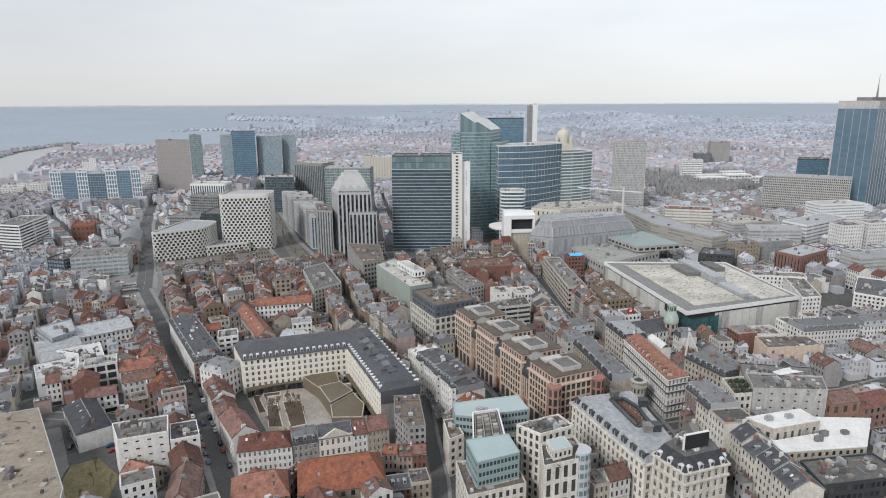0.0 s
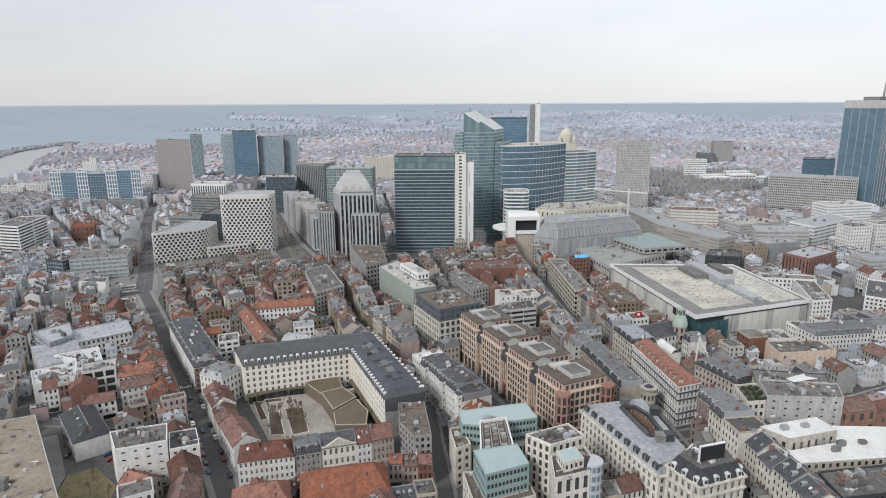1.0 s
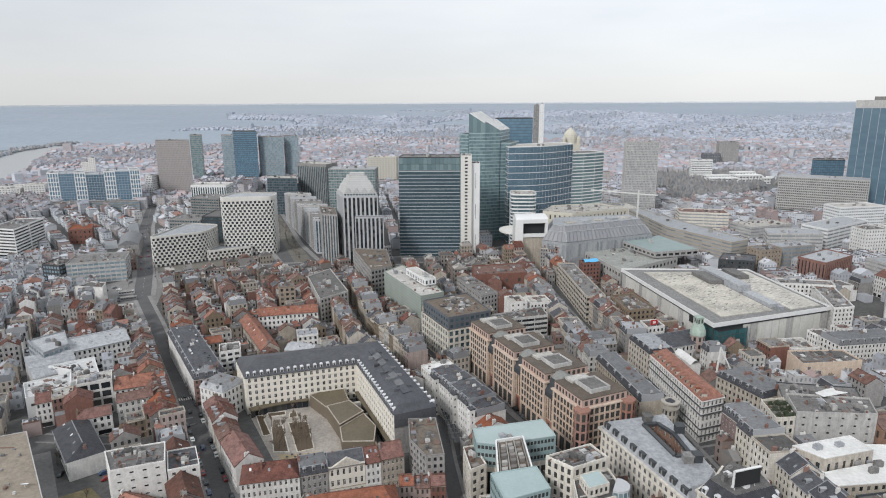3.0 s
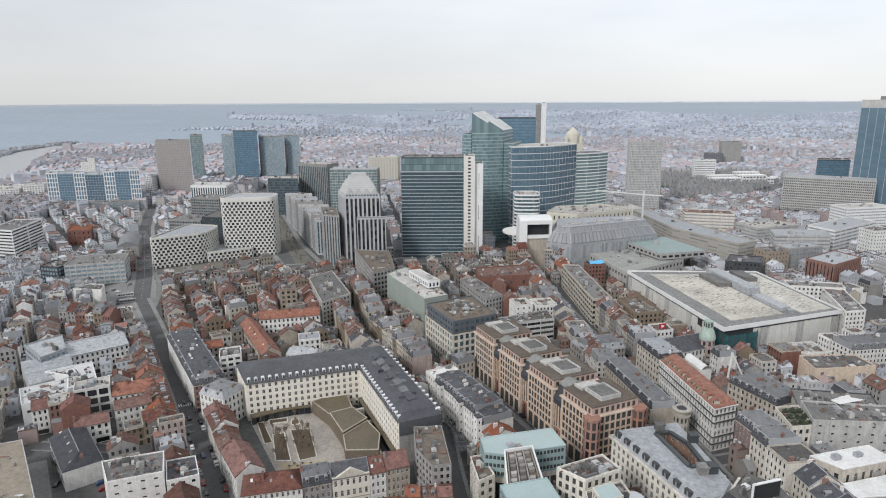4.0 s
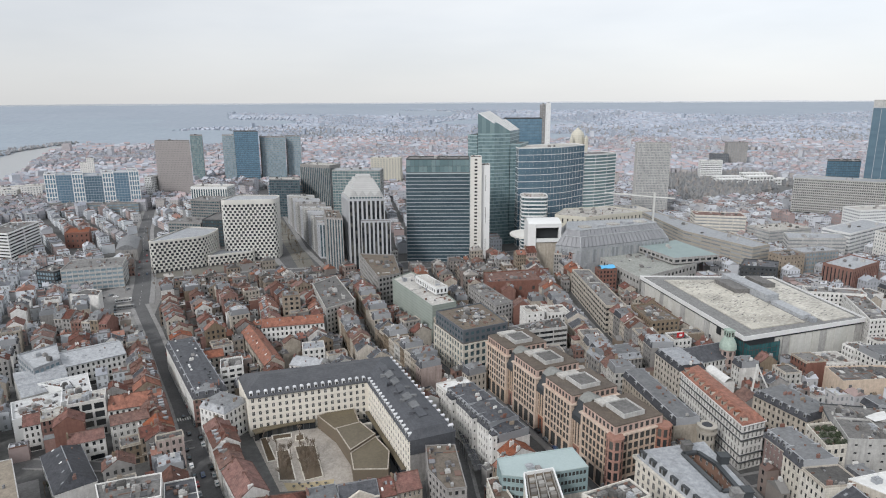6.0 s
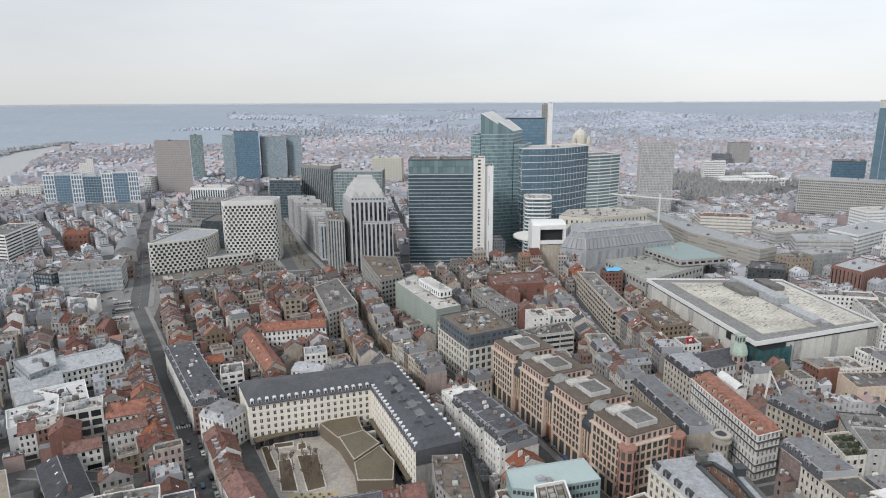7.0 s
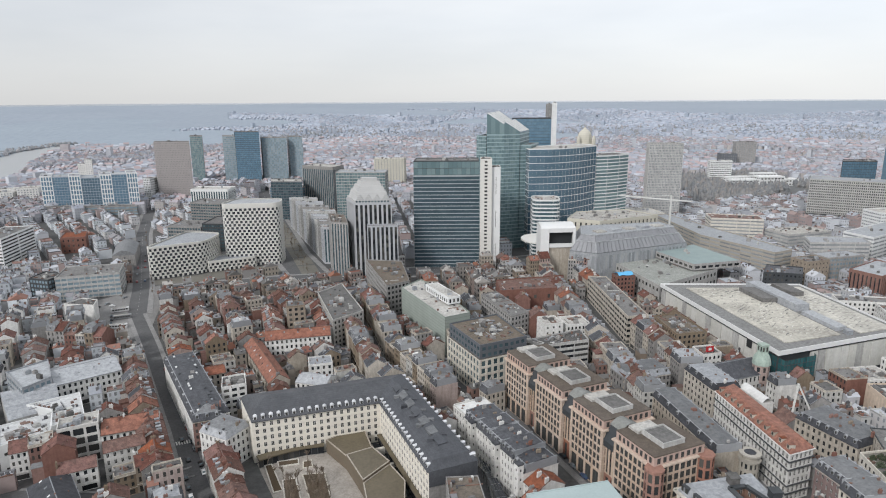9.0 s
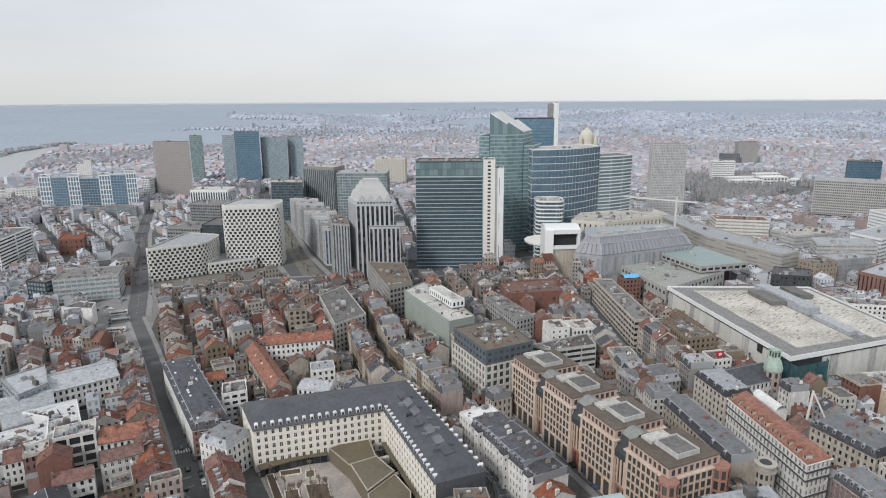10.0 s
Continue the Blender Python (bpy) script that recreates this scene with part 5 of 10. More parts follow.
block("gallery_hall", "pale concrete hall with a long strip window", "hall", [(-182, 310.5), (-172, 319), (-187, 343), (-205, 331), (-190.5, 326)], 15, "white_clad", "gallery_roof", floor_h=6, bay=7, ww=0.75, wh=0.2, seed=12, units=4)
saw = thing("workshop", (-207, 340, 0), "workshop with a ribbed saw-tooth roof", "workshop")
take([(-207.5, 321.5), (-194, 336), (-206, 355), (-226, 345)], 1)
sw = Shape()
sw.prism([(-207.5, 321.5), (-192, 335), (-205, 355), (-226, 345)], 0, 12.5)
for k in range(9):
    sr = Shape()
    f0, f1 = k / 9, (k + 0.92) / 9
    a0, a1 = (-207.5 - 18.5 * f0, 321.5 + 23.5 * f0), (-207.5 - 18.5 * f1, 321.5 + 23.5 * f1)
    b0, b1 = (-192 - 13 * f0, 335 + 20 * f0), (-192 - 13 * f1, 335 + 20 * f1)
    sr.poly([(*a0, 12.55), (*b0, 12.55), (*b1, 15.4), (*a1, 15.4)])
    sr.poly([(*b1, 12.55), (*a1, 12.55), (*a1, 15.4), (*b1, 15.4)])
    sr.poly([(*b0, 12.55), (*b1, 12.55), (*b1, 15.4)])
    sr.poly([(*a1, 12.55), (*a0, 12.55), (*a1, 15.4)])
    part("roof_bay", sr, "r_zinc", saw)
part("wall", sw, "concrete", saw)
townhouse((-206, 354.5), (-181.5, 373), 25, 13.5, "gable", "white", "r_zinc", 21, 0.28, 12, 4, chimneys=0, name="market_hall", label="long white building with a broad pale zinc roof", category="hall", skylights=4)
block("glass_annex", "stepped annex with pale zinc and glass sides", "annex", [(-214, 343), (-207.5, 356), (-222, 378), (-234, 362)], 17.5, "r_zinc", "r_zinc", "g_pale", floor_h=3.6, bay=3, ww=0.7, wh=0.6, seed=13, units=3)
street_row((-254, 430), (-218, 425), 13, (12, 15), [("grey", 3), ("ochre", 2), ("brick", 1)], GREY_ROOFS, seed=28)
block("office", "long white office building with ribbon windows", "office", [(-331, 540), (-313, 534), (-309, 552), (-330, 560)], 17, "dark_metal", "r_flat", "g_pale", floor_h=3.3, bay=3, ww=0.8, wh=0.6, seed=14)
block("office", "long white office building with ribbon windows", "office", [(-309, 536), (-266, 550), (-276, 580), (-318, 568)], 18, "concrete", "r_flat", "g_pale", floor_h=3.4, bay=4, ww=0.86, wh=0.5, seed=15, units=6)
block("slab_block", "pale slab block striped by white balcony bands", "apartment block", [(-432, 630), (-404, 622), (-412, 684), (-438, 680)], 31, "white_clad", "r_flat", "glass", floor_h=3.0, bay=26, ww=0.97, wh=0.5, dep=0.8, seed=16)

# halls and a brick block beyond the square
block("white_hall", "low hall with a blank white side wall", "hall", [(-276, 488), (-253, 484), (-257, 497), (-270, 501)], 12.5, "white", "r_flat", floor_h=12, bay=40, ww=0.1, wh=0.1, seed=191, units=3)
block("brick_block", "orange-red brick block with a flat roof", "building", [(-394, 694), (-371, 699), (-384, 728), (-404, 722)], 16, "brick", "r_orange", floor_h=5, bay=5, ww=0.3, wh=0.4, seed=192, units=3)
bh = thing("barrel_hall", (-314, 665, 0), "grey hall under a broad curved sheet roof", "hall")
BQ = [(-313, 634), (-294, 638), (-313, 690), (-333, 684)]
take(BQ, 1)
bw, br = Shape(), Shape()
bw.prism(BQ, 0, 11.5)
part("wall", bw, "grey", bh)
for k in range(8):
    def bq(f, e):
        a, b = (BQ[0], BQ[1]) if e == 0 else (BQ[3], BQ[2])
        return (a[0] + (b[0] - a[0]) * f, a[1] + (b[1] - a[1]) * f, 11.6 + 4.6 * math.sin(math.pi * f))
    br.poly([bq(k / 8, 0), bq((k + 1) / 8, 0), bq((k + 1) / 8, 1), bq(k / 8, 1)])
    br.poly([(*bq(k / 8, 0)[:2], 11.5), (*bq((k + 1) / 8, 0)[:2], 11.5), bq((k + 1) / 8, 0), bq(k / 8, 0)])
part("roof", br, "r_lead", bh)

# ---- between the streets, north of the courtyard ----
lh = townhouse((-162.7, 380.7), (-123.7, 314.7), 16, 14.5, "mansard", "white", "r_slate", 22, cols=26, floors=5, dormers=8, chimneys=3, hip=1.0, name="long_house", label="long white street building with a slate mansard roof")
lx, ly, lL = unit((-162.7, 380.7), (-123.7, 314.7))
rls = random.Random(58)
for k in range(22):  # small roof lights scattered over the slate
    u, v = lL * (k + rls.uniform(0.2, 0.8)) / 22, rls.choice((3.2, 4.6, 10.5, 12.0))
    x, y, zz = -162.7 + lx * u - ly * v, 380.7 + ly * u + lx * v, 17.75 + (min(v, 16 - v) - 1.3) * 0.165
    sk = Shape()
    sk.prism([(x + lx * a - ly * b, y + ly * a + lx * b) for a, b in ((-0.6, -0.45), (0.6, -0.45), (0.6, 0.45), (-0.6, 0.45))], zz - 0.3, zz + 0.25)
    part("skylight", sk, rls.choice(("white_clad", "g_grey", "dark_metal")), lh)
townhouse((-123.2, 313.6), (-111.7, 317.6), 14, 14.5, "mansard", "brick", "r_slate", 23, cols=5, floors=5, dormers=3, hip=1.0, label="red brick end house with a slate mansard")
townhouse((-128.5, 409.5), (-101, 357.5), 10.5, 11.5, "gable", "cream", "r_orange", 24, 0.75, 16, 3, chimneys=2, skylights=9, name="school_building", label="long cream building with an orange tiled roof")
townhouse((-141, 362), (-126, 369), 10, 13, "gable", "cream", "r_orange", 25, 0.5, 6, 4, chimneys=1, label="cream house with a flat-pitched orange roof")
block("apartment_house", "white stepped apartment house with balconies", "house", [(-118.5, 339), (-108, 343.5), (-112, 355), (-122, 351)], 18, "white", "r_flat", floor_h=3.0, bay=3.4, ww=0.66, wh=0.5, seed=17, units=3)
townhouse((-88.5, 360), (-72.0, 355), 12, 11, "gable", "white", "r_zinc", 26, 0.45, 6, 3, label="white house with a grey zinc roof", sides=True)
townhouse((-84, 375), (-72, 378), 11, 13, "flat", "white", "r_zinc", 27, cols=4, floors=4, label="white flat-roofed house in a yard", sides=True)
townhouse((-116.5, 411), (-79, 419), 12, 13.5, "gable", "white", "r_orange", 28, 0.6, 14, 4, chimneys=4, skylights=5, name="tenement", label="long white tenement with a red tiled roof")
street_row((-133, 468), (-118.5, 424), 11, (12, 14), [("cream", 1), ("offwhite", 1)], [("r_orange", 1), ("r_red", 2)], seed=31)
street_row((-78, 431), (-93, 480), 10, (12, 14), [("cream", 1), ("offwhite", 1)], [("r_orange", 1), ("r_red", 2)], seed=32)
block("tower_house", "narrow tall brown apartment tower with white end walls", "house", [(-110, 443), (-99, 446), (-103, 457), (-113, 454)], 23, "ochre", "r_flat", floor_h=3.1, bay=3.4, seed=18, units=2)
block("office", "office building with ribbon windows and a grey zinc roof", "office", [(-98, 486), (-79, 428), (-62, 446), (-84, 508)], 19, "offwhite", "r_flat", "glass", floor_h=3.3, bay=3, ww=0.5, wh=0.55, seed=19, units=7)
street_row((-73.5, 436), (-52.5, 370), 10, (13, 16), [("ochre", 3), ("cream", 2)], [("r_slate", 1), ("r_lead", 1), ("r_brown", 3)], seed=33)
street_row((-46, 408), (-17, 345), 13, (14, 17), [("cream", 3), ("ochre", 2), ("pink", 2), ("offwhite", 1)], [("r_slate", 3), ("r_brown", 2), ("r_flat", 2), ("r_orange", 1)], seed=34)
street_row((-70, 500), (-48, 420), 12, (13, 17), [("cream", 3), ("ochre", 2), ("brick", 2)], MIX_ROOFS, seed=36)
block("apartment_house", "pale stone corner block with long window bands", "building", [(-72, 566), (-50, 490), (-34, 502), (-42, 560)], 22, "grey", "r_gravel", "glass", floor_h=3.4, bay=3.2, ww=0.6, wh=0.55, seed=20, units=8)
# white row between the narrow street and the boulevard
WR = [((-9.5, 319), (-5.0, 309.6), "flat", "r_white"), ((-5.0, 309.6), (-0.6, 300.4), "mansard", "r_slate"), ((-0.6, 300.4), (3.4, 292.1), "mansard", "r_slate"), ((3.4, 292.1), (7.6, 283.4), "mansard", "r_slate"),
      ((7.6, 283.4), (11.4, 275.5), "mansard", "r_slate"), ((11.4, 275.5), (14.6, 268.8), "mansard", "r_slate"), ((14.6, 268.8), (18.0, 261.5), "gable", "r_orange")]
for i, (a, b, k, r) in enumerate(WR):
    townhouse(a, b, 15.5 - (i == 6) * 3, 16.5 + (1.2, 0.4, 0.9, 0.5, 1.0, -0.8, -4)[i], k, "white", r, 40 + i, 0.55, 4, 5, dormers=(0, 3, 3, 3, 3, 3, 0)[i], chimneys=2, single="sash",
              label=("white house with a white flat roof terrace" if i == 0 else ""), group="white row houses")
    if i in (1, 3, 5):
        dx, dy, L = unit(a, b)
        s, g = Shape(), Shape()
        p = [(a[0] + dx * u + dy * o, a[1] + dy * u - dx * o) for u, o in ((L - 3.4, 0.0), (L - 3.4, 2.4), (L - 0.4, 2.4), (L - 0.4, 0.0))]
        st = thing("stair_tower", (*centre(p), 0), "white stair tower standing out from a house row", "tower", "white row houses")
        facade(s, g, p[0], p[1], 0, 19, 1, 5, 0.3, 0.3)
        facade(s, g, p[1], p[2], 0, 19, 1, 5, 0.25, 0.3)
        facade(s, g, p[2], p[3], 0, 19, 1, 5, 0.3, 0.3)
        part("wall", s, "white", st)
        part("glazing", g, "glass", st, kind="stuff")
        c = Shape()
        c.prism([p[0], p[1], p[2], p[3]], 18.99, 19.5)
        part("roof", c, "r_slate", st)

gcn = thing("glazed_canopy", (5, 283, 0), "row of dark ribbed glass canopies over a narrow street", "canopy")
ca, cb2 = Vector((1.6, 299.0)), Vector((7.2, 266.5))
cdx, cdy, cL = unit(ca, cb2)
for k in range(8):
    u0, u1 = cL * k / 8, cL * (k + 0.9) / 8
    pn = Shape()
    for j in range(4):
        v0, v1 = -1.9 + 0.95 * j, -1.9 + 0.95 * j + 0.82
        pn.poly([(ca.x + cdx * u + cdy * v, ca.y + cdy * u - cdx * v, 5.0 - 0.12 * abs(v)) for u, v in ((u0, v0), (u1, v0), (u1, v1), (u0, v1))])
    part("pane", pn, "lattice_glass", gcn)
    rb = Shape()
    for v in (-1.9, 1.9):
        x, y = ca.x + cdx * u0 + cdy * v, ca.y + cdy * u0 - cdx * v
        rb.bar((x, y, 0), (x, y, 4.8), 0.14, 0.14)
    rb.bar((ca.x + cdx * u0 - cdy * 1.9, ca.y + cdy * u0 + cdx * 1.9, 4.85), (ca.x + cdx * u0 + cdy * 1.9, ca.y + cdy * u0 - cdx * 1.9, 4.85), 0.16, 0.2)
    part("frame", rb, "r_zinc", gcn)

take([(4, 325), (32, 268), (50, 262), (14, 352)])
# ---- the terracotta block ----
rngo = random.Random(8)
L0, OD, ON = Vector((17.6, 351.4)), Vector((0.377, -0.926)), Vector((0.926, 0.377))


def op(u, v):
    p = L0 + OD * u + ON * v
    return (p.x, p.y)


for i in range(4):
    u0, u1 = i * 27.8, i * 27.8 + 21.2
    t = thing("terracotta_block", (*op(u0 + 10, 10), 0), "pink and terracotta stone block with rows of square windows", "office", "terracotta blocks")
    plan = [op(u0, 0), op(u1, 0), op(u1, 24), op(u0, 24)]
    take(plan, 1)
    w, lw, poses = Shape(), Shape(), []
    for a, b, n in ((plan[0], plan[1], 8), (plan[1], plan[2], 8), (plan[2], plan[3], 8), (plan[3], plan[0], 8)):
        facade(lw, w, a, b, 0, 8.0, n // 2, 1, 0.74, 0.84, 0.2, 0.25, 1.0, poses)
        facade(w, w, a, b, 8.0, 25.6, n, 5, 0.7, 0.74, 0.16, 0.4, 1.0, poses)
        dx, dy, L = unit(a, b)
        for k in range(n + 1):  # piers between the windows
            u = 1.0 + (L - 2) * k / n
            x, y = a[0] + dx * u + dy * 0.02, a[1] + dy * u - dx * 0.02
            if k % 2 == 0:
                pier = Shape()
                pier.prism([(x - dx * 0.3 + dy * 0.12, y - dy * 0.3 - dx * 0.12), (x + dx * 0.3 + dy * 0.12, y + dy * 0.3 - dx * 0.12), (x + dx * 0.3 - dy * 0.12, y + dy * 0.3 + dx * 0.12), (x - dx * 0.3 - dy * 0.12, y - dy * 0.3 + dx * 0.12)], 0.2, 25.4)
                part("pier", pier, "sandpink", t)
    part("wall", w, "sandpink", t)
    part("base_wall", lw, "sandpink", t)
    cor, at_, aposes = Shape(), Shape(), []
    cor.prism(inset(plan, -0.7), 25.6, 26.2, True)
    part("cornice", cor, "sandpink", t)
    ap = inset(plan, 0.5)
    for a, b in zip(ap, ap[1:] + ap[:1]):
        facade(at_, at_, a, b, 26.2, 29.6, 8, 1, 0.58, 0.66, 0.16, 0.4, 0.8, aposes)
    part("attic_wall", at_, "attic_pink", t)
    hang_panes(t, poses + aposes, "plain", rngo)
    rf = Shape()
    rf.prism(inset(plan, 0.42), 29.6, 30.0, True)
    part("roof", rf, "block_roof", t)
    box, bi = Shape(), Shape()
    bp = [op(u0 + 6.5, 7), op(u1 - 3.5, 7), op(u1 - 3.5, 17), op(u0 + 6.5, 17)]
    binn = inset(bp, 0.4)
    for a in range(4):
        b = (a + 1) % 4
        box.poly([(*bp[a], 30.0), (*bp[b], 30.0), (*bp[b], 31.9), (*bp[a], 31.9)])
        box.poly([(*bp[a], 31.9), (*bp[b], 31.9), (*binn[b], 31.9), (*binn[a], 31.9)])
        box.poly([(*binn[b], 31.2), (*binn[a], 31.2), (*binn[a], 31.9), (*binn[b], 31.9)])
    bi.poly([(*p, 31.3) for p in binn])
    part("plant_screen", box, "concrete", t)
    part("plant_deck", bi, "r_flat", t)
    ter = Shape()
    ter.prism([op(u0 + 1.0, 5.5), op(u0 + 6.4, 5.5), op(u0 + 6.4, 15.5), op(u0 + 1.0, 15.5)], 30.0, 31.0)
    part("terrace", ter, "r_pale", t)
    if i < 3:  # recessed dark link to the next block
        v0, v1 = u1 + 0.05, u0 + 27.75
        lk = thing("link_building", (*op((v0 + v1) / 2, 8), 0), "recessed link with a dark glazed mansard between stone blocks", "office", "terracotta links")
        a, b = op(v0, 1.6), op(v1, 1.6)
        take([a, b, op(v1, 20), op(v0, 20)])
        w, g, lwl, r2 = Shape(), Shape(), Shape(), Shape()
        facade(lwl, g, a, b, 0, 8.0, 2, 1, 0.6, 0.8, 0.4, 0.2)
        facade(w, g, a, b, 8.0, 22.5, 3, 1, 0.55, 0.96, 0.3, 0.5, 0.3, None, 5)
        part("base_wall", lwl, "terracotta", lk)
        part("wall", w, "sandpink", lk)
        part("glazing", g, "glass", lk, kind="stuff")
        r2.prism([op(v0, 0.3), op(v1, 0.3), op(v1, 1.6), op(v0, 1.6)], 20.0, 22.5, True)
        r2.poly([(*op(v0, 0.3), 22.5), (*op(v1, 0.3), 22.5), (*op(v1, 3.6), 28.6), (*op(v0, 3.6), 28.6)])
        part("mansard", r2, "dark_metal", lk)
        r3 = Shape()
        prof = [(3.0 + 9.0 * k / 6, 28.4 + 2.2 * math.sin(math.pi * k / 6)) for k in range(7)] + [(14, 27.5), (20, 20)]
        for (va, za), (vb, zb) in zip(prof, prof[1:]):  # low barrel vault, then a slope to the yard
            r3.poly([(*op(v0, va), za), (*op(v1, va), za), (*op(v1, vb), zb), (*op(v0, vb), zb)])
        part("roof", r3, "link_roof", lk)
        w3 = Shape()
        w3.poly([(*op(v1, 20), 0), (*op(v0, 20), 0), (*op(v0, 20), 20), (*op(v1, 20), 20)])
        part("back_wall", w3, "sandpink", lk)
for v, cat in ((0.4, "west"), (23.6, "east")):  # red corner towers
    c = op(104.6, v)
    tw = thing("corner_tower", (*c, 0), "eight-sided red stone corner tower with tall window slots", "tower", "terracotta towers")
    oct_ = [(c[0] + 3.3 * math.cos(k * math.pi / 4 + 0.39), c[1] + 3.3 * math.sin(k * math.pi / 4 + 0.39)) for k in range(8)]
    w, g = Shape(), Shape()
    for a, b in zip(oct_, oct_[1:] + oct_[:1]):
        facade(w, g, a, b, 0, 25.5, 1, 6, 0.62, 0.8, 0.3)
    part("wall", w, "terracotta", tw)
    part("glazing", g, "glass", tw, kind="stuff")
    cp = Shape()
    cp.prism(inset(oct_, -0.15), 25.5, 26.22, True)
    part("cornice", cp, "terracotta", tw)

# ---- the teal-roofed offices and their neighbours ----
block("teal_office", "office wing with a pale teal roof and teal metal fronts", "office", [(20.0, 234.4), (43.7, 240.1), (40.8, 253.1), (11.7, 246.5), (12.4, 236.2)], 22.6, "teal_panel", "r_teal", "glass", floor_h=3.3, bay=1.5, ww=0.74, wh=0.5, parapet=0.3, units=2, seed=31, base_h=13.0, base_wall="stone", cornice="r_teal", single="plain")
block("teal_office", "lower office block with a pale teal roof", "office", [(18.4, 196.4), (34.3, 202.6), (31.8, 215.6), (15.3, 211.6)], 25.2, "teal_panel", "r_teal", "glass", floor_h=3.3, bay=1.5, ww=0.74, wh=0.5, parapet=0.3, units=0, seed=32, base_h=15.0, base_wall="stone", cornice="r_teal", single="plain")
block("office_wing", "pale stone office wing with a brown flat roof", "office", [(9.6, 226.5), (15.8, 230.5), (12.2, 243.8), (7.6, 242.5)], 16.5, "stone", "r_gravel", floor_h=3.3, bay=3.2, ww=0.45, wh=0.55, seed=33, units=1, single="plain")
block("office_wing", "stone podium with tall windows below a teal block", "office", [(14.8, 192.0), (36.4, 199.0), (34.0, 216.5), (11.6, 214.0)], 14.5, "stone", "r_gravel", floor_h=3.6, bay=3.0, ww=0.5, wh=0.66, seed=34, units=0, single="plain")
M["deck_plant"] = palette("grey_roof_plant", [(0.33, 0.32, 0.30), (0.24, 0.225, 0.205), (0.40, 0.39, 0.37), (0.18, 0.17, 0.16)])
atr = thing("plant_deck", (24, 225, 0), "sloping plant deck with white parapets between two office blocks", "roof deck")
ab, ag = Shape(), Shape()
AQ = [(18.5, 215.6), (31.0, 219.0), (30.0, 235.6), (19.5, 233.0)]


def aq(f, g):
    a = (AQ[0][0] + (AQ[1][0] - AQ[0][0]) * f, AQ[0][1] + (AQ[1][1] - AQ[0][1]) * f)
    b = (AQ[3][0] + (AQ[2][0] - AQ[3][0]) * f, AQ[3][1] + (AQ[2][1] - AQ[3][1]) * f)
    return (a[0] + (b[0] - a[0]) * g, a[1] + (b[1] - a[1]) * g, 21.5 + 3.0 * g)


ag.poly([aq(0, 0), aq(1, 0), aq(1, 1), aq(0, 1)])
for f in (0.0, 1.0):
    ab.bar(Vector(aq(f, 0)) + Vector((0, 0, 0.5)), Vector(aq(f, 1)) + Vector((0, 0, 0.5)), 0.55, 1.1)
    ab.bar(Vector(aq(0, f)) + Vector((0, 0, 0.5)), Vector(aq(1, f)) + Vector((0, 0, 0.5)), 0.55, 1.1)
rat = random.Random(66)
kit = Shape()
for i in range(3):  # ranks of cooling units and ducts on the sloping deck
    for j in range(5):
        f, g = 0.14 + 0.27 * i + rat.uniform(-0.02, 0.02), 0.1 + 0.17 * j + rat.uniform(-0.02, 0.02)
        q = [aq(f, g), aq(f + 0.17, g), aq(f + 0.17, g + 0.1), aq(f, g + 0.1)]
        kit.prism([p_[:2] for p_ in q], q[0][2], q[2][2] + rat.uniform(0.3, 1.1))
for i in range(4):
    kit.bar(Vector(aq(0.08 + 0.28 * i, 0.04)) + Vector((0, 0, 0.5)), Vector(aq(0.08 + 0.28 * i, 0.96)) + Vector((0, 0, 0.5)), 0.4, 0.5)
aw = Shape()
for k in range(4):
    p, q = AQ[k], AQ[(k + 1) % 4]
    zz = [21.4, 21.4, 24.4, 24.4]
    aw.poly([(*p, 0), (*q, 0), (*q, zz[(k + 1) % 4]), (*p, zz[k])])
part("wall", aw, "stone", atr)
part("deck", ag, "r_gravel", atr)
part("plant", kit, "deck_plant", atr, kind="stuff")
part("parapet", ab, "white_clad", atr)
take(AQ, 1)
block("stone_office", "pale stone office block with roof plant behind a parapet", "office", [(42.5, 206.5), (56, 212.5), (52, 221.5), (34.6, 214.0)], 29.5, "stone", "r_flat", floor_h=3.4, bay=3.0, ww=0.5, wh=0.68, seed=35, units=12, single="plain")
block("stone_office", "pale stone office block with tall window bays", "office", [(41.0, 192), (58.0, 197.6), (56.0, 212), (42.5, 206.2)], 25.5, "stone", "r_flat", floor_h=6.6, bay=3.4, ww=0.5, wh=0.75, seed=36, units=3, single="plain")
block("roof_pavilion", "pale stone roof pavilion with a teal sheet roof", "pavilion", [(45.0, 195.5), (52.4, 198.4), (50.9, 205.8), (43.8, 203.0)], 3.6, "stone", "r_teal", floor_h=3.6, bay=1.8, ww=0.55, wh=0.5, z0=26.0, seed=37, units=0, parapet=0.2)
gc = thing("glass_corner", (56.5, 197, 0), "curved teal glass corner bay with storey bands", "bay")
gw, gg = Shape(), Shape()
arc = [(55.6 + 3.9 * math.cos(a), 199.8 + 3.9 * math.sin(a)) for a in [radians(-130 + 26 * k) for k in range(9)]]
for a, b in zip(arc, arc[1:]):
    facade(gw, gg, a, b, 0, 28.0, 1, 8, 0.8, 0.62, 0.15)
gw.poly([(*p, 28.0) for p in arc])
part("wall", gw, "strip_grey", gc)
part("glazing", gg, "g_teal", gc, kind="stuff")
street_row((62, 202), (77, 207), 9, (9, 12), [("offwhite", 2), ("cream", 2)], [("r_flat", 2), ("r_brown", 1)], seed=41)

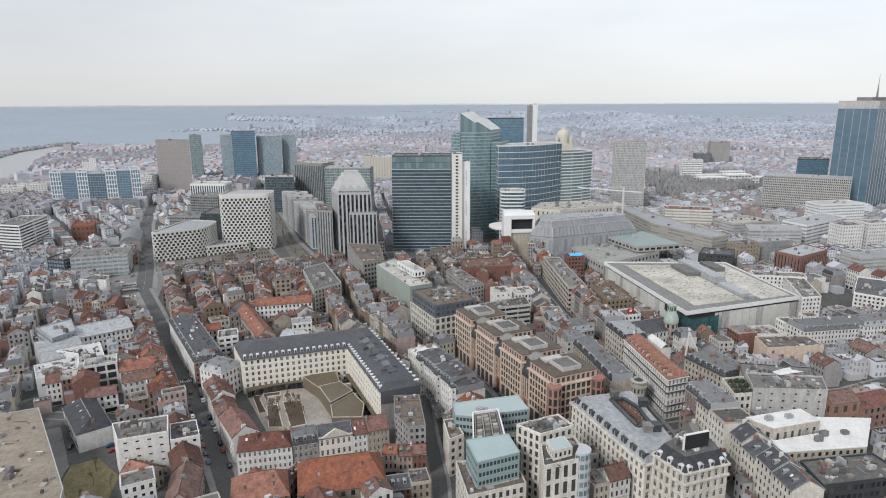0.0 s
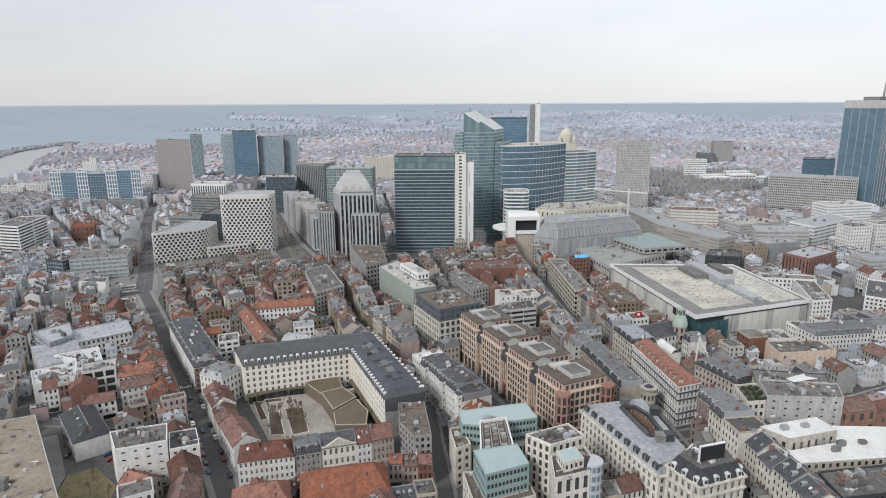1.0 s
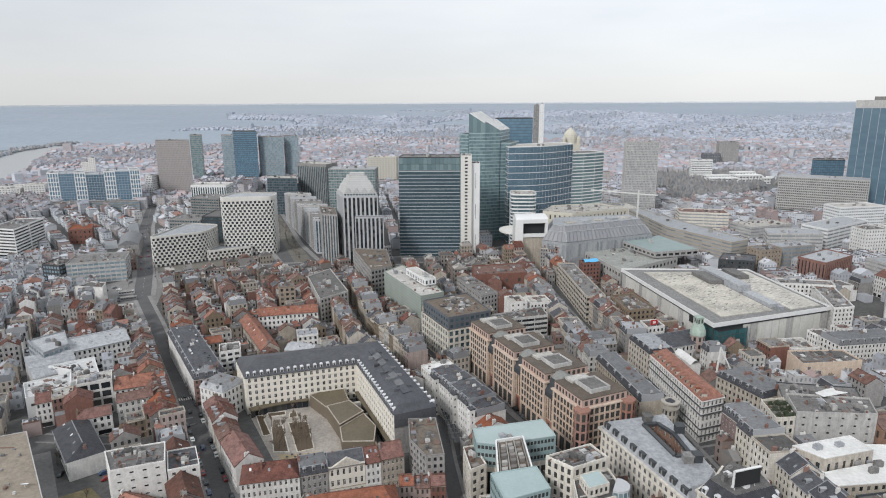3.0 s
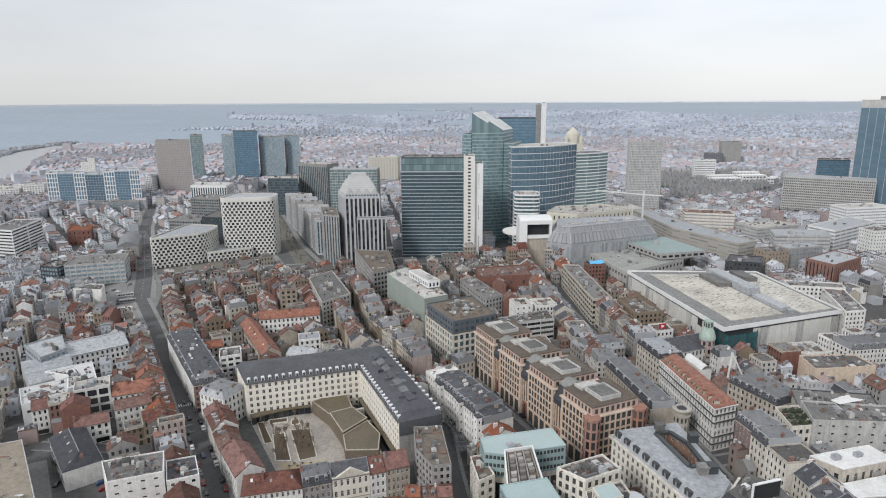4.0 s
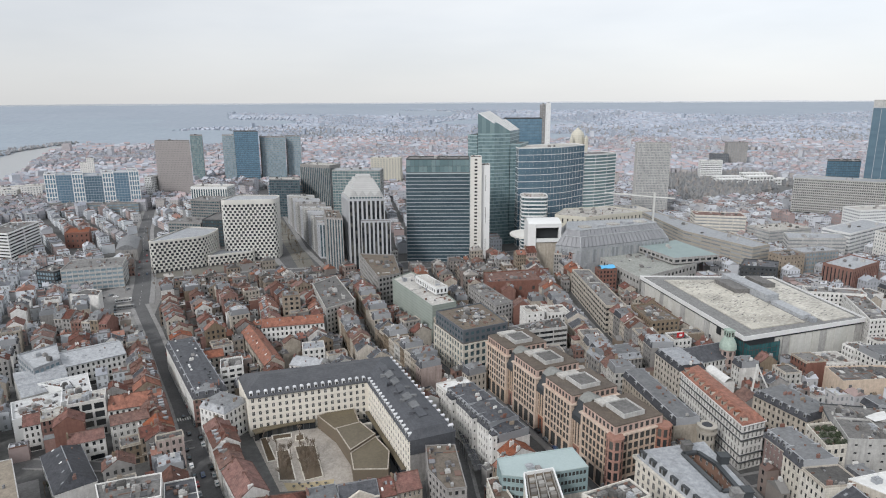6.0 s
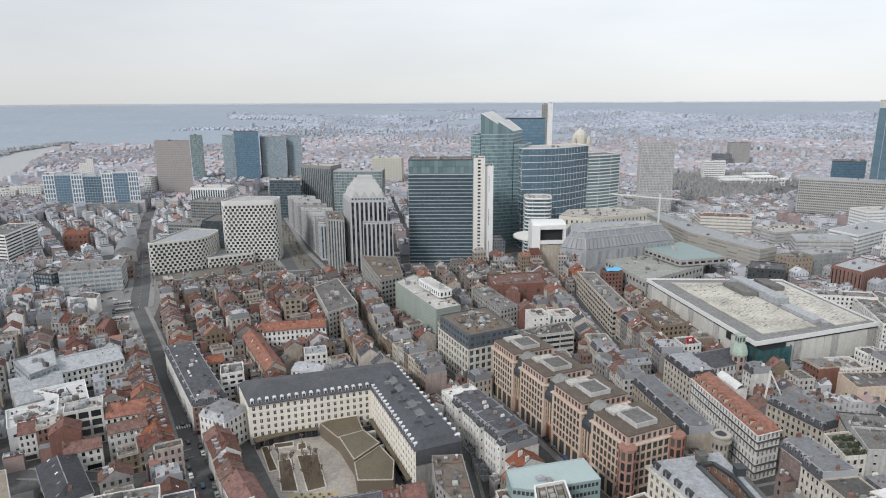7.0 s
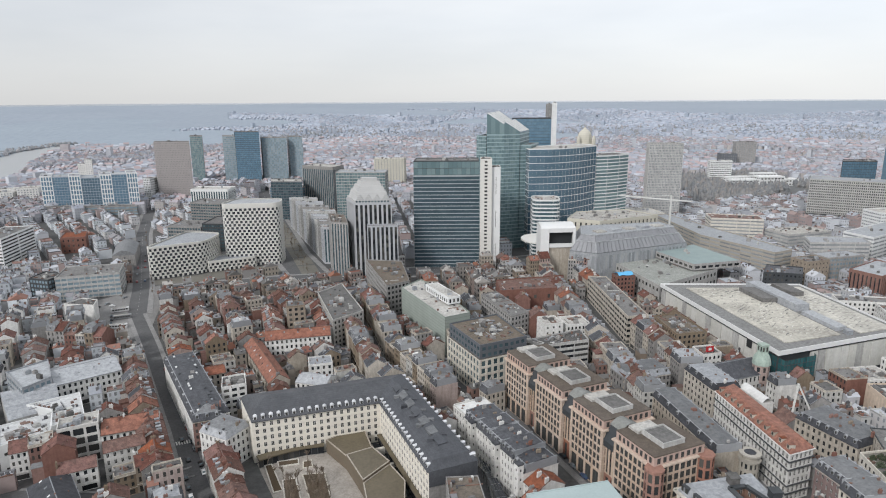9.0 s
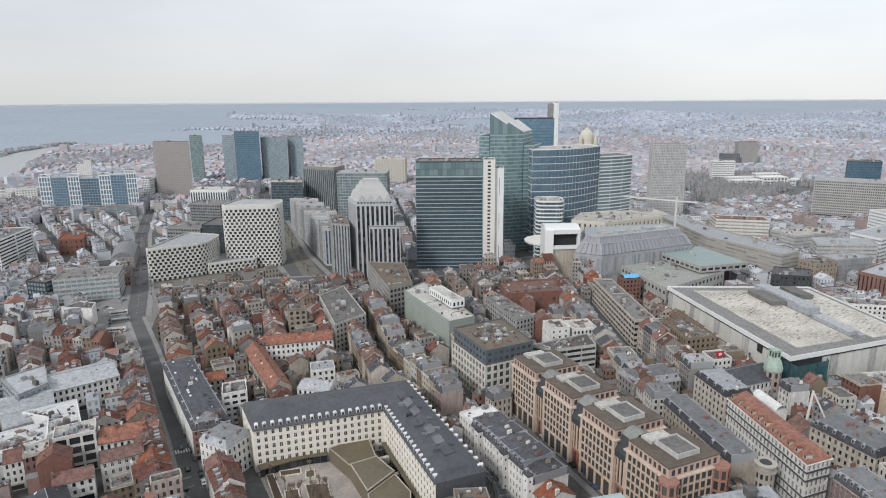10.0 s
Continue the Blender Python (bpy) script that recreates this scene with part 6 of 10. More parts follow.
# ---- the hotel with its light well ----
rngh = random.Random(12)
hotel = thing("hotel", (80, 230, 0), "cream hotel with a grey zinc mansard round a light well", "hotel")
HO = [(65.0, 252.5), (80.8, 203.5), (90.0, 206.5), (96.5, 214.5), (95.5, 234), (94.0, 258.5)]
take(HO, 1)
w, poses = Shape(), []
for a, b, n in ((HO[0], HO[1], 17), (HO[1], HO[2], 3), (HO[2], HO[3], 3), (HO[3], HO[4], 6), (HO[4], HO[5], 8), (HO[5], HO[0], 10)):
    facade(w, w, a, b, 0, 18.5, n, 5, 0.5, 0.7, 0.18, 0.45, 0.5, poses)
part("wall", w, "stone_white", hotel)
hang_panes(hotel, poses, "sash", rngh)
cor, rm = Shape(), Shape()
ho2, ho3 = inset(HO, -0.6), inset(HO, 1.9)
for a, b in zip(ho2, ho2[1:] + ho2[:1]):
    cor.bar((*a, 18.7), (*b, 18.7), 1.3, 0.6)
part("cornice", cor, "stone", hotel)
n = len(HO)
for i in range(n):
    j = (i + 1) % n
    rm.poly([(*HO[i], 19.0), (*HO[j], 19.0), (*ho3[j], 22.4), (*ho3[i], 22.4)])
part("mansard", rm, "r_zinc", hotel)
well = [(80.5, 247.5), (84.5, 224.5), (90.5, 225.0), (90.0, 240.0), (86.5, 248.5)]
top, ww_ = Shape(), Shape()
k = len(top.v)
# roof deck as a ring round the well
outer = [ho3[0], ho3[1], ho3[2], ho3[3], ho3[4], ho3[5]]
pairs = [(outer[0], outer[1], well[1], well[0]), (outer[1], outer[2], outer[3], well[2], well[1]), (outer[3], outer[4], well[3], well[2]), (outer[4], outer[5], well[4], well[3]), (outer[5], outer[0], well[0], well[4])]
for pl in pairs:
    top.poly([(*p, 22.4) for p in pl])
part("roof", top, "r_zinc", hotel)
for i in range(5):
    a, b = well[(i + 1) % 5], well[i]
    facade(ww_, ww_, a, b, 4, 22.4, max(1, int(unit(a, b)[2] / 3)), 5, 0.4, 0.5, 0.2, 0.5, 0.2, wp := [])
    hang_panes(hotel, wp, "sash", rngh)
part("well_wall", ww_, "well_brick", hotel)
for a, b in zip(well, well[1:] + well[:1]):
    rim = Shape()
    rim.bar((*a, 22.6), (*b, 22.6), 1.6, 1.0)
    part("well_rim", rim, "dark_metal", hotel)
wf = Shape()
wf.poly([(*p, 4.05) for p in well])
part("well_roof", wf, "r_brown", hotel)
hx, hy, hL = unit(HO[0], HO[1])
for k in range(9):  # broad dark dormers over the long front
    u = hL * (k + 0.5) / 9

    def hp(du, v, z):
        return (HO[0][0] + hx * (u + du) - hy * v, HO[0][1] + hy * (u + du) + hx * v, z)
    s = Shape()
    s.prism([hp(-1.55, 0.45, 0)[:2], hp(1.55, 0.45, 0)[:2], hp(1.55, 2.6, 0)[:2], hp(-1.55, 2.6, 0)[:2]], 19.3, 22.0, True)
    dm_ = part("dormer", s, "dark_metal", hotel)
    for c in (-0.95, 0.0, 0.95):
        g = Shape()
        g.poly([hp(c - 0.36, 0.41, 19.8), hp(c + 0.36, 0.41, 19.8), hp(c + 0.36, 0.41, 21.7), hp(c - 0.36, 0.41, 21.7)])
        part("dormer_window", g, "g_grey" if c == 0 else "glass", dm_)
roof_units(hotel, [(82, 247), (84, 226), (91, 226), (91, 246)], 22.4, rngh, 0)
for x, y in ((83.0, 250.5), (87.5, 221.0), (91.0, 221.5), (92.8, 242)):
    s = Shape()
    s.box(x - 1.6, y - 1.6, x + 1.6, y + 1.6, 22.4, 25.2)
    s.prism([(x - 1.9, y - 1.9), (x + 1.9, y - 1.9), (x + 1.9, y + 1.9), (x - 1.9, y + 1.9)], 25.2, 25.5, True)
    part("roof_unit", s, rngh.choice(("r_flat", "dark_metal")), hotel)
pav = thing("corner_pavilion", (93, 200, 0), "ornate cream stone corner house with a dark mansard and dormers", "building")
PV = [(82.2, 200.5), (88.5, 187.5), (106.5, 193.5), (106.0, 204.0), (96.8, 213.5), (90.0, 205.8)]
take(PV, 1)
w, poses = Shape(), []
for a, b, n in zip(PV, PV[1:] + PV[:1], (5, 6, 4, 5, 3, 3)):
    facade(w, w, a, b, 0, 24.5, n, 6, 0.5, 0.68, 0.4, 0.45, 0.5, poses)
part("wall", w, "stone", pav)
hang_panes(pav, poses, "sash", rngh)
for z in (8.0, 20.4, 24.4):
    s = Shape()
    s.prism(inset(PV, -0.6), z, z + 0.6, True)
    part("cornice", s, "stone", pav)
pm, pt_ = Shape(), Shape()
pv2, pv3 = inset(PV, 0.2), inset(PV, 2.6)
for i in range(6):
    j = (i + 1) % 6
    pm.poly([(*pv2[i], 25.0), (*pv2[j], 25.0), (*pv3[j], 29.6), (*pv3[i], 29.6)])
pt_.poly([(*p, 29.62) for p in pv3])
part("mansard", pm, "r_slate", pav)
part("roof", pt_, "r_flat", pav)
for a, b, n in ((PV[0], PV[1], 3), (PV[1], PV[2], 4), (PV[2], PV[3], 2)):
    dormers_along(pav, a, b, 25.15, n, 0.2)
roof_units(pav, pv3, 29.6, rngh, 9, "white_clad", (0.8, 2.2), (0.8, 2.0))
bill = thing("billboard", (95, 194, 29.6), "black rooftop billboard with a white frame seen from its edge", "billboard")
bs, bf = Shape(), Shape()
a, b = Vector((89.8, 192.6, 0)), Vector((99.2, 195.2, 0))
d = (b - a).normalized()
o = Vector((d.y, -d.x, 0)) * 0.3
bs.prism([(a + o)[:2], (b + o)[:2], (b - o)[:2], (a - o)[:2]], 31.2, 36.6, True)
part("panel", bs, "screen", bill)
bf.bar(a + Vector((0, 0, 36.75)), b + Vector((0, 0, 36.75)), 0.9, 0.3)
bf.bar(a - d * 0.15 + Vector((0, 0, 31.0)), a - d * 0.15 + Vector((0, 0, 36.9)), 0.9, 0.3)
part("frame", bf, "white_clad", bill)
for f in (0.1, 0.5, 0.9):
    p = a + (b - a) * f - o * 2
    s = Shape()
    s.bar((p.x, p.y, 29.6), (p.x, p.y, 35.5), 0.2, 0.2)
    s.bar((p.x - o.x * 5, p.y - o.y * 5, 29.6), (p.x, p.y, 34), 0.15, 0.15)
    part("post", s, "steel", bill)

# ---- along the boulevard and the shopping street ----
block("modern_office", "pale stone office block with large dark windows and a gravel roof", "office", [(-10, 396), (5.5, 361), (33, 374), (20, 412)], 20.5, "stone", "r_gravel", "g_dark", floor_h=4.1, bay=3.6, ww=0.64, wh=0.7, dep=0.5, seed=51, units=0, parapet=0.1)
block("office_attic", "dark set-back top storeys of an office block", "office", [(-8.6, 395.6), (6.0, 362.6), (31.6, 374.6), (19.4, 410.4)], 7.0, "slate_panel", "r_gravel", "g_dark", z0=20.7, floor_h=3.5, bay=3.6, ww=0.6, wh=0.55, seed=50, units=7)
rb = Shape()
roof_bits(rb, [(-4, 394), (8, 367), (28, 377), (17, 405)], 27.8, random.Random(6), 60)
tagged(part("roof_equipment", rb, "clutter", None), "pale cooling units and pipes on an office roof", "roof equipment", kind="stuff")
block("wrapped_building", "building wrapped in pale green scaffold netting", "building", [(-39, 481), (-10.5, 417.5), (5, 426), (-14, 480), (-26, 500)], 23.5, "netting", "r_pale", "g_pale", floor_h=4, bay=40, blank=(0, 1, 2, 3, 4), seed=52, units=9)
block("roof_box", "pale rooftop hall with a flat roof", "roof hall", [(-22, 470), (-8, 440), (0, 444), (-14, 474)], 4.5, "white_clad", "r_pale", "glass", z0=24.4, floor_h=4.5, bay=3, seed=53, units=2, parapet=0.4)
street_row((-9.7, 416), (-7, 402), 12, (14, 17), [("cream", 2), ("offwhite", 2)], GREY_ROOFS, seed=54)
block("ribbed_roof_house", "long low block with rows of roof lights", "building", [(16, 477), (30.5, 430), (43, 438), (27, 483)], 19, "grey", "r_flat", floor_h=3.3, bay=3, seed=55, units=22)
block("brick_block", "long windowless red brick block", "building", [(30, 484), (71, 489), (83, 522), (30, 511)], 19, "brick", "r_brown", floor_h=9, bay=11, ww=0.2, wh=0.3, seed=56, units=4)
block("strip_office", "grey office building with ribbon windows", "office", [(34, 391), (43.5, 383), (69, 390), (68, 407)], 19, "concrete", "r_flat", "glass", floor_h=3.3, bay=10, ww=0.95, wh=0.5, seed=57, units=4)
block("white_flats", "white house with a bare side wall and pale roof", "house", [(48, 412), (60, 415), (57, 428), (46, 426)], 20, "white", "r_pale", floor_h=3.3, bay=4, ww=0.3, wh=0.4, seed=58, units=2)
block("white_flats", "grey and white house with a flat pale roof", "house", [(62, 416), (77, 419), (75, 434), (60, 431)], 18, "white", "r_pale", floor_h=3.3, bay=2.6, seed=59, units=2)
street_row((92, 334), (86.5, 410), 13, (13, 17), [("cream", 3), ("grey", 2), ("offwhite", 1)], GREY_ROOFS, (7, 12), 61)
street_row((86.5, 412), (79, 552), 13, (14, 18), [("cream", 3), ("grey", 2), ("offwhite", 2), ("brick", 1)], MIX_ROOFS, (7, 12), 62)
townhouse((78, 351), (103, 357), 15, 13.5, "mansard", "grey", "r_zinc", 63, cols=11, floors=4, dormers=5, chimneys=2, hip=1.0, sides=True, label="grey corner building with a zinc mansard and balustrade", name="grey_building")
townhouse((101.5, 279.5), (94.5, 328), 12, 17, "mansard", "cream", "r_slate", 64, cols=18, floors=5, dormers=6, chimneys=3, label="cream shop house row with a dark slate mansard", name="shop_house")
M["ochre_stone"] = material("weathered_grey_stone", (0.40, 0.375, 0.33), (0.29, 0.27, 0.24), rand=0.05, bands=(2, 0.9, 0.86))
tur = thing("corner_turret", (104, 277.5, 0), "round stone corner turret with a balustraded top", "tower")
w, g = Shape(), Shape()
rp = [(103.0 + 3.6 * math.cos(k * math.pi / 6), 277.0 + 3.6 * math.sin(k * math.pi / 6)) for k in range(12)]
take(rp)
for a, b in zip(rp, rp[1:] + rp[:1]):
    facade(w, g, a, b, 0, 15, 1, 4, 0.5, 0.6, 0.3)
part("wall", w, "ochre_stone", tur)
part("glazing", g, "glass", tur, kind="stuff")
for z, e in ((14.8, 0.6), (17.2, 0.5)):
    s = Shape()
    s.prism(inset(rp, -e), z, z + 0.6, True)
    part("cornice", s, "ochre_stone", tur)
dm = Shape()
dm.prism(inset(rp, 0.8), 15.4, 17.4)
part("drum", dm, "ochre_stone", tur)
dm = Shape()
dm.tube((103.0, 277.0, 17.7), (103.0, 277.0, 18.9), 2.4, 0.5, 12)
part("dome", dm, "r_slate", tur)
street_row((98, 558), (101.5, 524), 13, (14, 17), [("cream", 2), ("brick", 2), ("offwhite", 1)], MIX_ROOFS, (6, 10), 65)
block("long_store", "long cream building with continuous window bands", "building", [(101.6, 522), (103.2, 430), (117, 431), (115, 520)], 18, "cream", "r_flat", "glass", floor_h=3.6, bay=5, ww=0.88, wh=0.5, seed=66, units=14)
street_row((104.4, 427), (108, 396), 12, (15, 18), [("offwhite", 1), ("grey", 2), ("cream", 2)], GREY_ROOFS, (7, 11), 67)
block("brown_house", "brown and red brick building with a flat brown roof", "building", [(121, 396), (140, 400), (136, 432), (119, 428)], 19, "ochre", "r_gravel", floor_h=3.4, bay=3, seed=68, units=8)
street_row((108.5, 392), (110, 364), 13, (14, 17), [("cream", 2), ("grey", 2)], GREY_ROOFS, (7, 11), 69)
townhouse((121, 346), (152, 357), 19, 13, "gable", "white", "r_slate", 70, 0.5, 12, 3, chimneys=0, name="theatre_hall", label="long white hall with a dark slate roof", category="hall")
townhouse((109.0, 355), (112.8, 330.5), 14, 17, "mansard", "cream", "r_slate", 71, cols=8, floors=5, dormers=4, sides=True, hip=1.0, label="cream corner house with a slate mansard")
# long white house with the orange roof
rl = thing("long_white_house", (117, 297, 0), "long white street building with an orange tiled roof and balconies", "building")
RP = [(110.0, 322.5), (114.5, 270.5), (125.8, 274.5), (121.0, 328.5)]
take(RP, 1)
rngr = random.Random(15)
w, poses = Shape(), []
for a, b, n in zip(RP, RP[1:] + RP[:1], (22, 5, 22, 5)):
    facade(w, w, a, b, 0, 20.5, n, 6, 0.48, 0.66, 0.18, 0.4, 0.4, poses)
part("wall", w, "white", rl)
hang_panes(rl, poses, "sash", rngr)
for z in (3.6, 7.0, 13.7, 17.1, 20.3):
    s = Shape()
    s.prism(inset(RP, -0.65), z, z + 0.22, True)
    part("balcony" if z < 20 else "cornice", s, "dark_metal" if z < 18 else "white", rl)
r = Shape()
r1, r2 = inset(RP, -0.3), inset(RP, 3.4)
for i in range(4):
    j = (i + 1) % 4
    r.poly([(*r1[i], 20.7), (*r1[j], 20.7), (*r2[j], 24.0), (*r2[i], 24.0)])
r.poly([(*p, 24.0) for p in r2])
part("roof", r, "r_orange", rl)
ex, ey, eL = unit(RP[0], RP[1])
for k in range(11):
    u = eL * (k + 0.5) / 11

    def rp_(du, v, z):
        return (RP[0][0] + ex * (u + du) - ey * v, RP[0][1] + ey * (u + du) + ex * v, z)
    s = Shape()
    s.prism([rp_(-0.8, 0.5, 0)[:2], rp_(0.8, 0.5, 0)[:2], rp_(0.8, 3.0, 0)[:2], rp_(-0.8, 3.0, 0)[:2]], 21.0, 23.3, True)
    lid_ = Shape()
    lid_.prism([rp_(-0.95, 0.35, 0)[:2], rp_(0.95, 0.35, 0)[:2], rp_(0.95, 3.1, 0)[:2], rp_(-0.95, 3.1, 0)[:2]], 23.3, 23.45, True)
    dm_ = part("dormer", s, "cream", rl)
    part("dormer_roof", lid_, "r_orange", dm_)
    g = Shape()
    g.poly([rp_(-0.5, 0.46, 21.7), rp_(0.5, 0.46, 21.7), rp_(0.5, 0.46, 23.0), rp_(-0.5, 0.46, 23.0)])
    part("dormer_window", g, "glass", dm_)
townhouse((121.0, 265), (123.5, 251.5), 13, 18.5, "mansard", "plum_brick", "r_slate", 72, cols=6, floors=6, dormers=5, single="sash", label="dark red brick house with white framed dormers")
street_row((119.5, 249.5), (121.8, 228), 15, (19, 22), [("stone", 1)], [("r_flat", 1), ("r_slate", 1)], (9, 12), 73, group="stone fronts")
MR = [(137, 305), (147, 279.5), (164, 287.5), (153.5, 311)]
townhouse(MR[0], MR[1], 17.5, 16.5, "mansard", "cream", "r_slate", 74, cols=11, floors=5, dormers=7, chimneys=4, sides=True, hip=1.0, label="wide cream stone building with a blue-grey slate mansard", name="mansard_building")
block("brown_block", "tall beige block with bare side walls and roof plant", "building", [(146, 253), (178, 250), (184, 264), (151, 270)], 23.5, "concrete", "r_flat", floor_h=3.5, bay=5, ww=0.22, wh=0.25, seed=75, units=6)
block("garden_house", "beige stone house with a planted roof terrace", "house", [(136.8, 251.5), (145.5, 252.4), (150, 269.5), (139, 268)], 21.5, "stone", "verge", floor_h=3.5, bay=3, seed=76, units=0, parapet=0.9)
townhouse((180, 249), (195, 252), 12, 17.5, "gable", "rust", "r_brown", 76, 0.5, 3, 3, chimneys=1, label="rust coloured house with a bare wall")
townhouse((196, 251), (214, 256), 12, 14, "gable", "brick", "r_red", 77, 0.7, 5, 4, label="brick house with a red roof")
block("white_roofed_hall", "cream hall with a bright white flat roof", "hall", [(139, 222.5), (161, 228), (158.5, 238), (132, 231.5)], 21.5, "cream", "r_white", floor_h=7, bay=3.6, ww=0.4, wh=0.42, base_h=14, seed=78, units=2, cornice="r_white", parapet=0.4)
block("white_roofed_hall", "lower wing with a white flat roof and dark windows", "hall", [(131, 212.5), (173, 216), (190, 238), (162, 240), (161.5, 227), (139, 221.5), (131, 230.5), (124, 226)], 16.5, "cream", "r_white", floor_h=3.6, bay=3, ww=0.5, wh=0.55, seed=79, units=9, cornice="r_white", parapet=0.4)
street_row((123, 225.5), (125.5, 186), 13, (17, 20), [("cream", 1), ("stone", 2)], [("r_slate", 3), ("r_zinc", 1)], (8, 11), 80, 0.9, group="stone fronts")
block("dark_office", "dark glazed court building with flat grey roofs", "office", [(142, 194), (176, 199), (174, 214), (143, 210)], 14.5, "dark_metal", "r_flat", "glass", floor_h=3.6, bay=2.4, ww=0.7, wh=0.6, seed=81, units=10)
block("white_flats", "white apartment block with square windows", "apartment block", [(246, 384), (260, 386), (274, 428), (262, 434)], 23, "white", "r_flat", floor_h=3, bay=2.8, ww=0.45, seed=82, units=4)
block("white_flats", "white apartment block with dark square windows", "apartment block", [(246, 446), (282, 438), (286, 450), (250, 459)], 21, "white", "r_flat", floor_h=3, bay=2.8, ww=0.45, seed=83, units=4)
block("sand_hall", "wide sand-coloured hall with a bare front wall", "hall", [(192, 324), (226, 327), (225, 342), (194, 342)], 13, "sandstone", "r_flat", floor_h=13, bay=30, ww=0.1, wh=0.1, seed=84, units=2)
block("flat_roofed_house", "cream house with a grey flat roof and dark rim", "house", [(151, 271.5), (184, 266), (190, 281), (157, 288)], 20.5, "cream", "r_flat", floor_h=3.4, bay=3, seed=88, units=3, parapet=0.5, cornice="dark_metal")
townhouse((225.5, 345.5), (262, 350), 15, 14.5, "mansard", "white", "r_lead", 85, cols=16, floors=5, dormers=8, chimneys=3, label="long pale house with a lead mansard")
townhouse((266, 351.5), (304, 357.5), 14, 15, "mansard", "white", "r_zinc", 86, cols=16, floors=5, dormers=8, chimneys=3, label="long white house with a zinc mansard")
block("flat_roofed_house", "low white-walled house with a pale flat roof", "house", [(203, 353), (221, 355), (219, 371), (200, 369)], 9.5, "white", "r_pale", floor_h=3.2, bay=3, seed=91, units=5, parapet=0.4)
block("white_flats", "white corner block with dark windows beside a square", "apartment block", [(300, 412), (318, 396), (346, 440), (330, 452)], 17, "white", "r_slate", floor_h=3, bay=2.8, ww=0.5, seed=92, units=5)
take([(268, 402), (298, 402), (340, 452), (318, 464)])
tarp = Shape()
tarp.prism([(163.3, 269.0), (164.7, 265.0), (170.0, 266.5), (177.8, 268.6), (173.5, 271.0), (174.3, 273.4), (170.5, 272.4)], 24.5, 24.62, True)
solo("roof_sheet", tarp, "r_white", "white sheeting laid over a flat roof", "sheeting")
townhouse((262, 326), (292, 296), 14, 17, "mansard", "cream", "r_zinc", 87, cols=16, floors=5, dormers=8, chimneys=3, label="stone-fronted house row with a grey mansard")

# ---- the shopping centre with its roof car park ----
M["mall_roof"] = material("worn_grey_sheeting", (0.245, 0.245, 0.24), (0.17, 0.17, 0.168), coarse=0.08, fine=0.7, amount=0.9, rand=0, mottle=0.3)
M["annex_roof"] = material("green_grey_hall_roofing", (0.33, 0.34, 0.315), (0.24, 0.25, 0.23), coarse=0.1, fine=0.8, amount=0.9, rand=0.03, mottle=0.25)
mall = thing("shopping_centre", (197, 430, 0), "large white-banded shopping centre with a stained pale parking roof", "shopping centre")
MP = [(145.5, 486), (161.5, 363.5), (247, 391), (240, 480)]
take(MP, 2)
w = Shape()
for a, b, n, bl in ((MP[0], MP[1], 22, 1), (MP[1], MP[2], 16, 1), (MP[2], MP[3], 14, 1), (MP[3], MP[0], 14, 1)):
    dx, dy, L = unit(a, b)
    for k in range(n):
        if (a == MP[0] and k > n - 3) or (a == MP[1] and k < 4):
            continue
        u0, u1 = L * k / n, L * (k + 0.94) / n
        o = -0.02 if k % 3 else 0.25
        s = Shape()
        s.prism([(a[0] + dx * u0 + dy * o, a[1] + dy * u0 - dx * o), (a[0] + dx * u1 + dy * o, a[1] + dy * u1 - dx * o), (a[0] + dx * u1 - dy * 0.5, a[1] + dy * u1 + dx * 0.5), (a[0] + dx * u0 - dy * 0.5, a[1] + dy * u0 + dx * 0.5)], 3.0, 18.5, True)
        part("panel", s, "mall_panel" if k % 5 else "concrete", mall)
w.prism(inset(MP, 0.6), 0, 19.0)
part("wall", w, "dark_metal", mall)
bd = Shape()
mo, mi = inset(MP, -1.0), inset(MP, -0.6)
for i in range(4):
    j = (i + 1) % 4
    bd.poly([(*mo[i], 20.0), (*mo[j], 20.0), (*mo[j], 22.6), (*mo[i], 22.6)])
    bd.poly([(*mo[i], 22.6), (*mo[j], 22.6), (*mi[j], 22.6), (*mi[i], 22.6)])
    bd.poly([(*mi[j], 20.0), (*mi[i], 20.0), (*mi[i], 22.6), (*mi[j], 22.6)])
    bd.poly([(*mo[j], 20.0), (*mo[i], 20.0), (*MP[i], 20.0), (*MP[j], 20.0)])
part("roof_band", bd, "white_clad", mall)
rf = Shape()
rf.poly([(*p, 21.6) for p in mi])
part("roof", rf, "mall_roof", mall)
cg, cb = Shape(), Shape()
for a, b in (((163.0, 359.8), (183.5, 366.5)), ((159.6, 375.0), (163.0, 359.8)), ((183.5, 366.5), (184.5, 369.8))):
    facade(cb, cg, a, b, 0, 18.4, max(1, int(unit(a, b)[2] / 2)), 6, 0.92, 0.9, 0.1)
part("corner_frame", cb, "dark_metal", mall)
part("corner_glazing", cg, "mall_glass", mall, kind="stuff")
M["deck"] = material("stained_concrete_deck", (0.58, 0.555, 0.49), (0.29, 0.275, 0.245), coarse=0.05, fine=0.45, amount=1.0, rand=0.05)


M["deck_fittings"] = palette("pale_deck_fittings", [(0.62, 0.60, 0.55), (0.33, 0.32, 0.30), (0.70, 0.69, 0.65), (0.22, 0.22, 0.22), (0.52, 0.50, 0.45)])


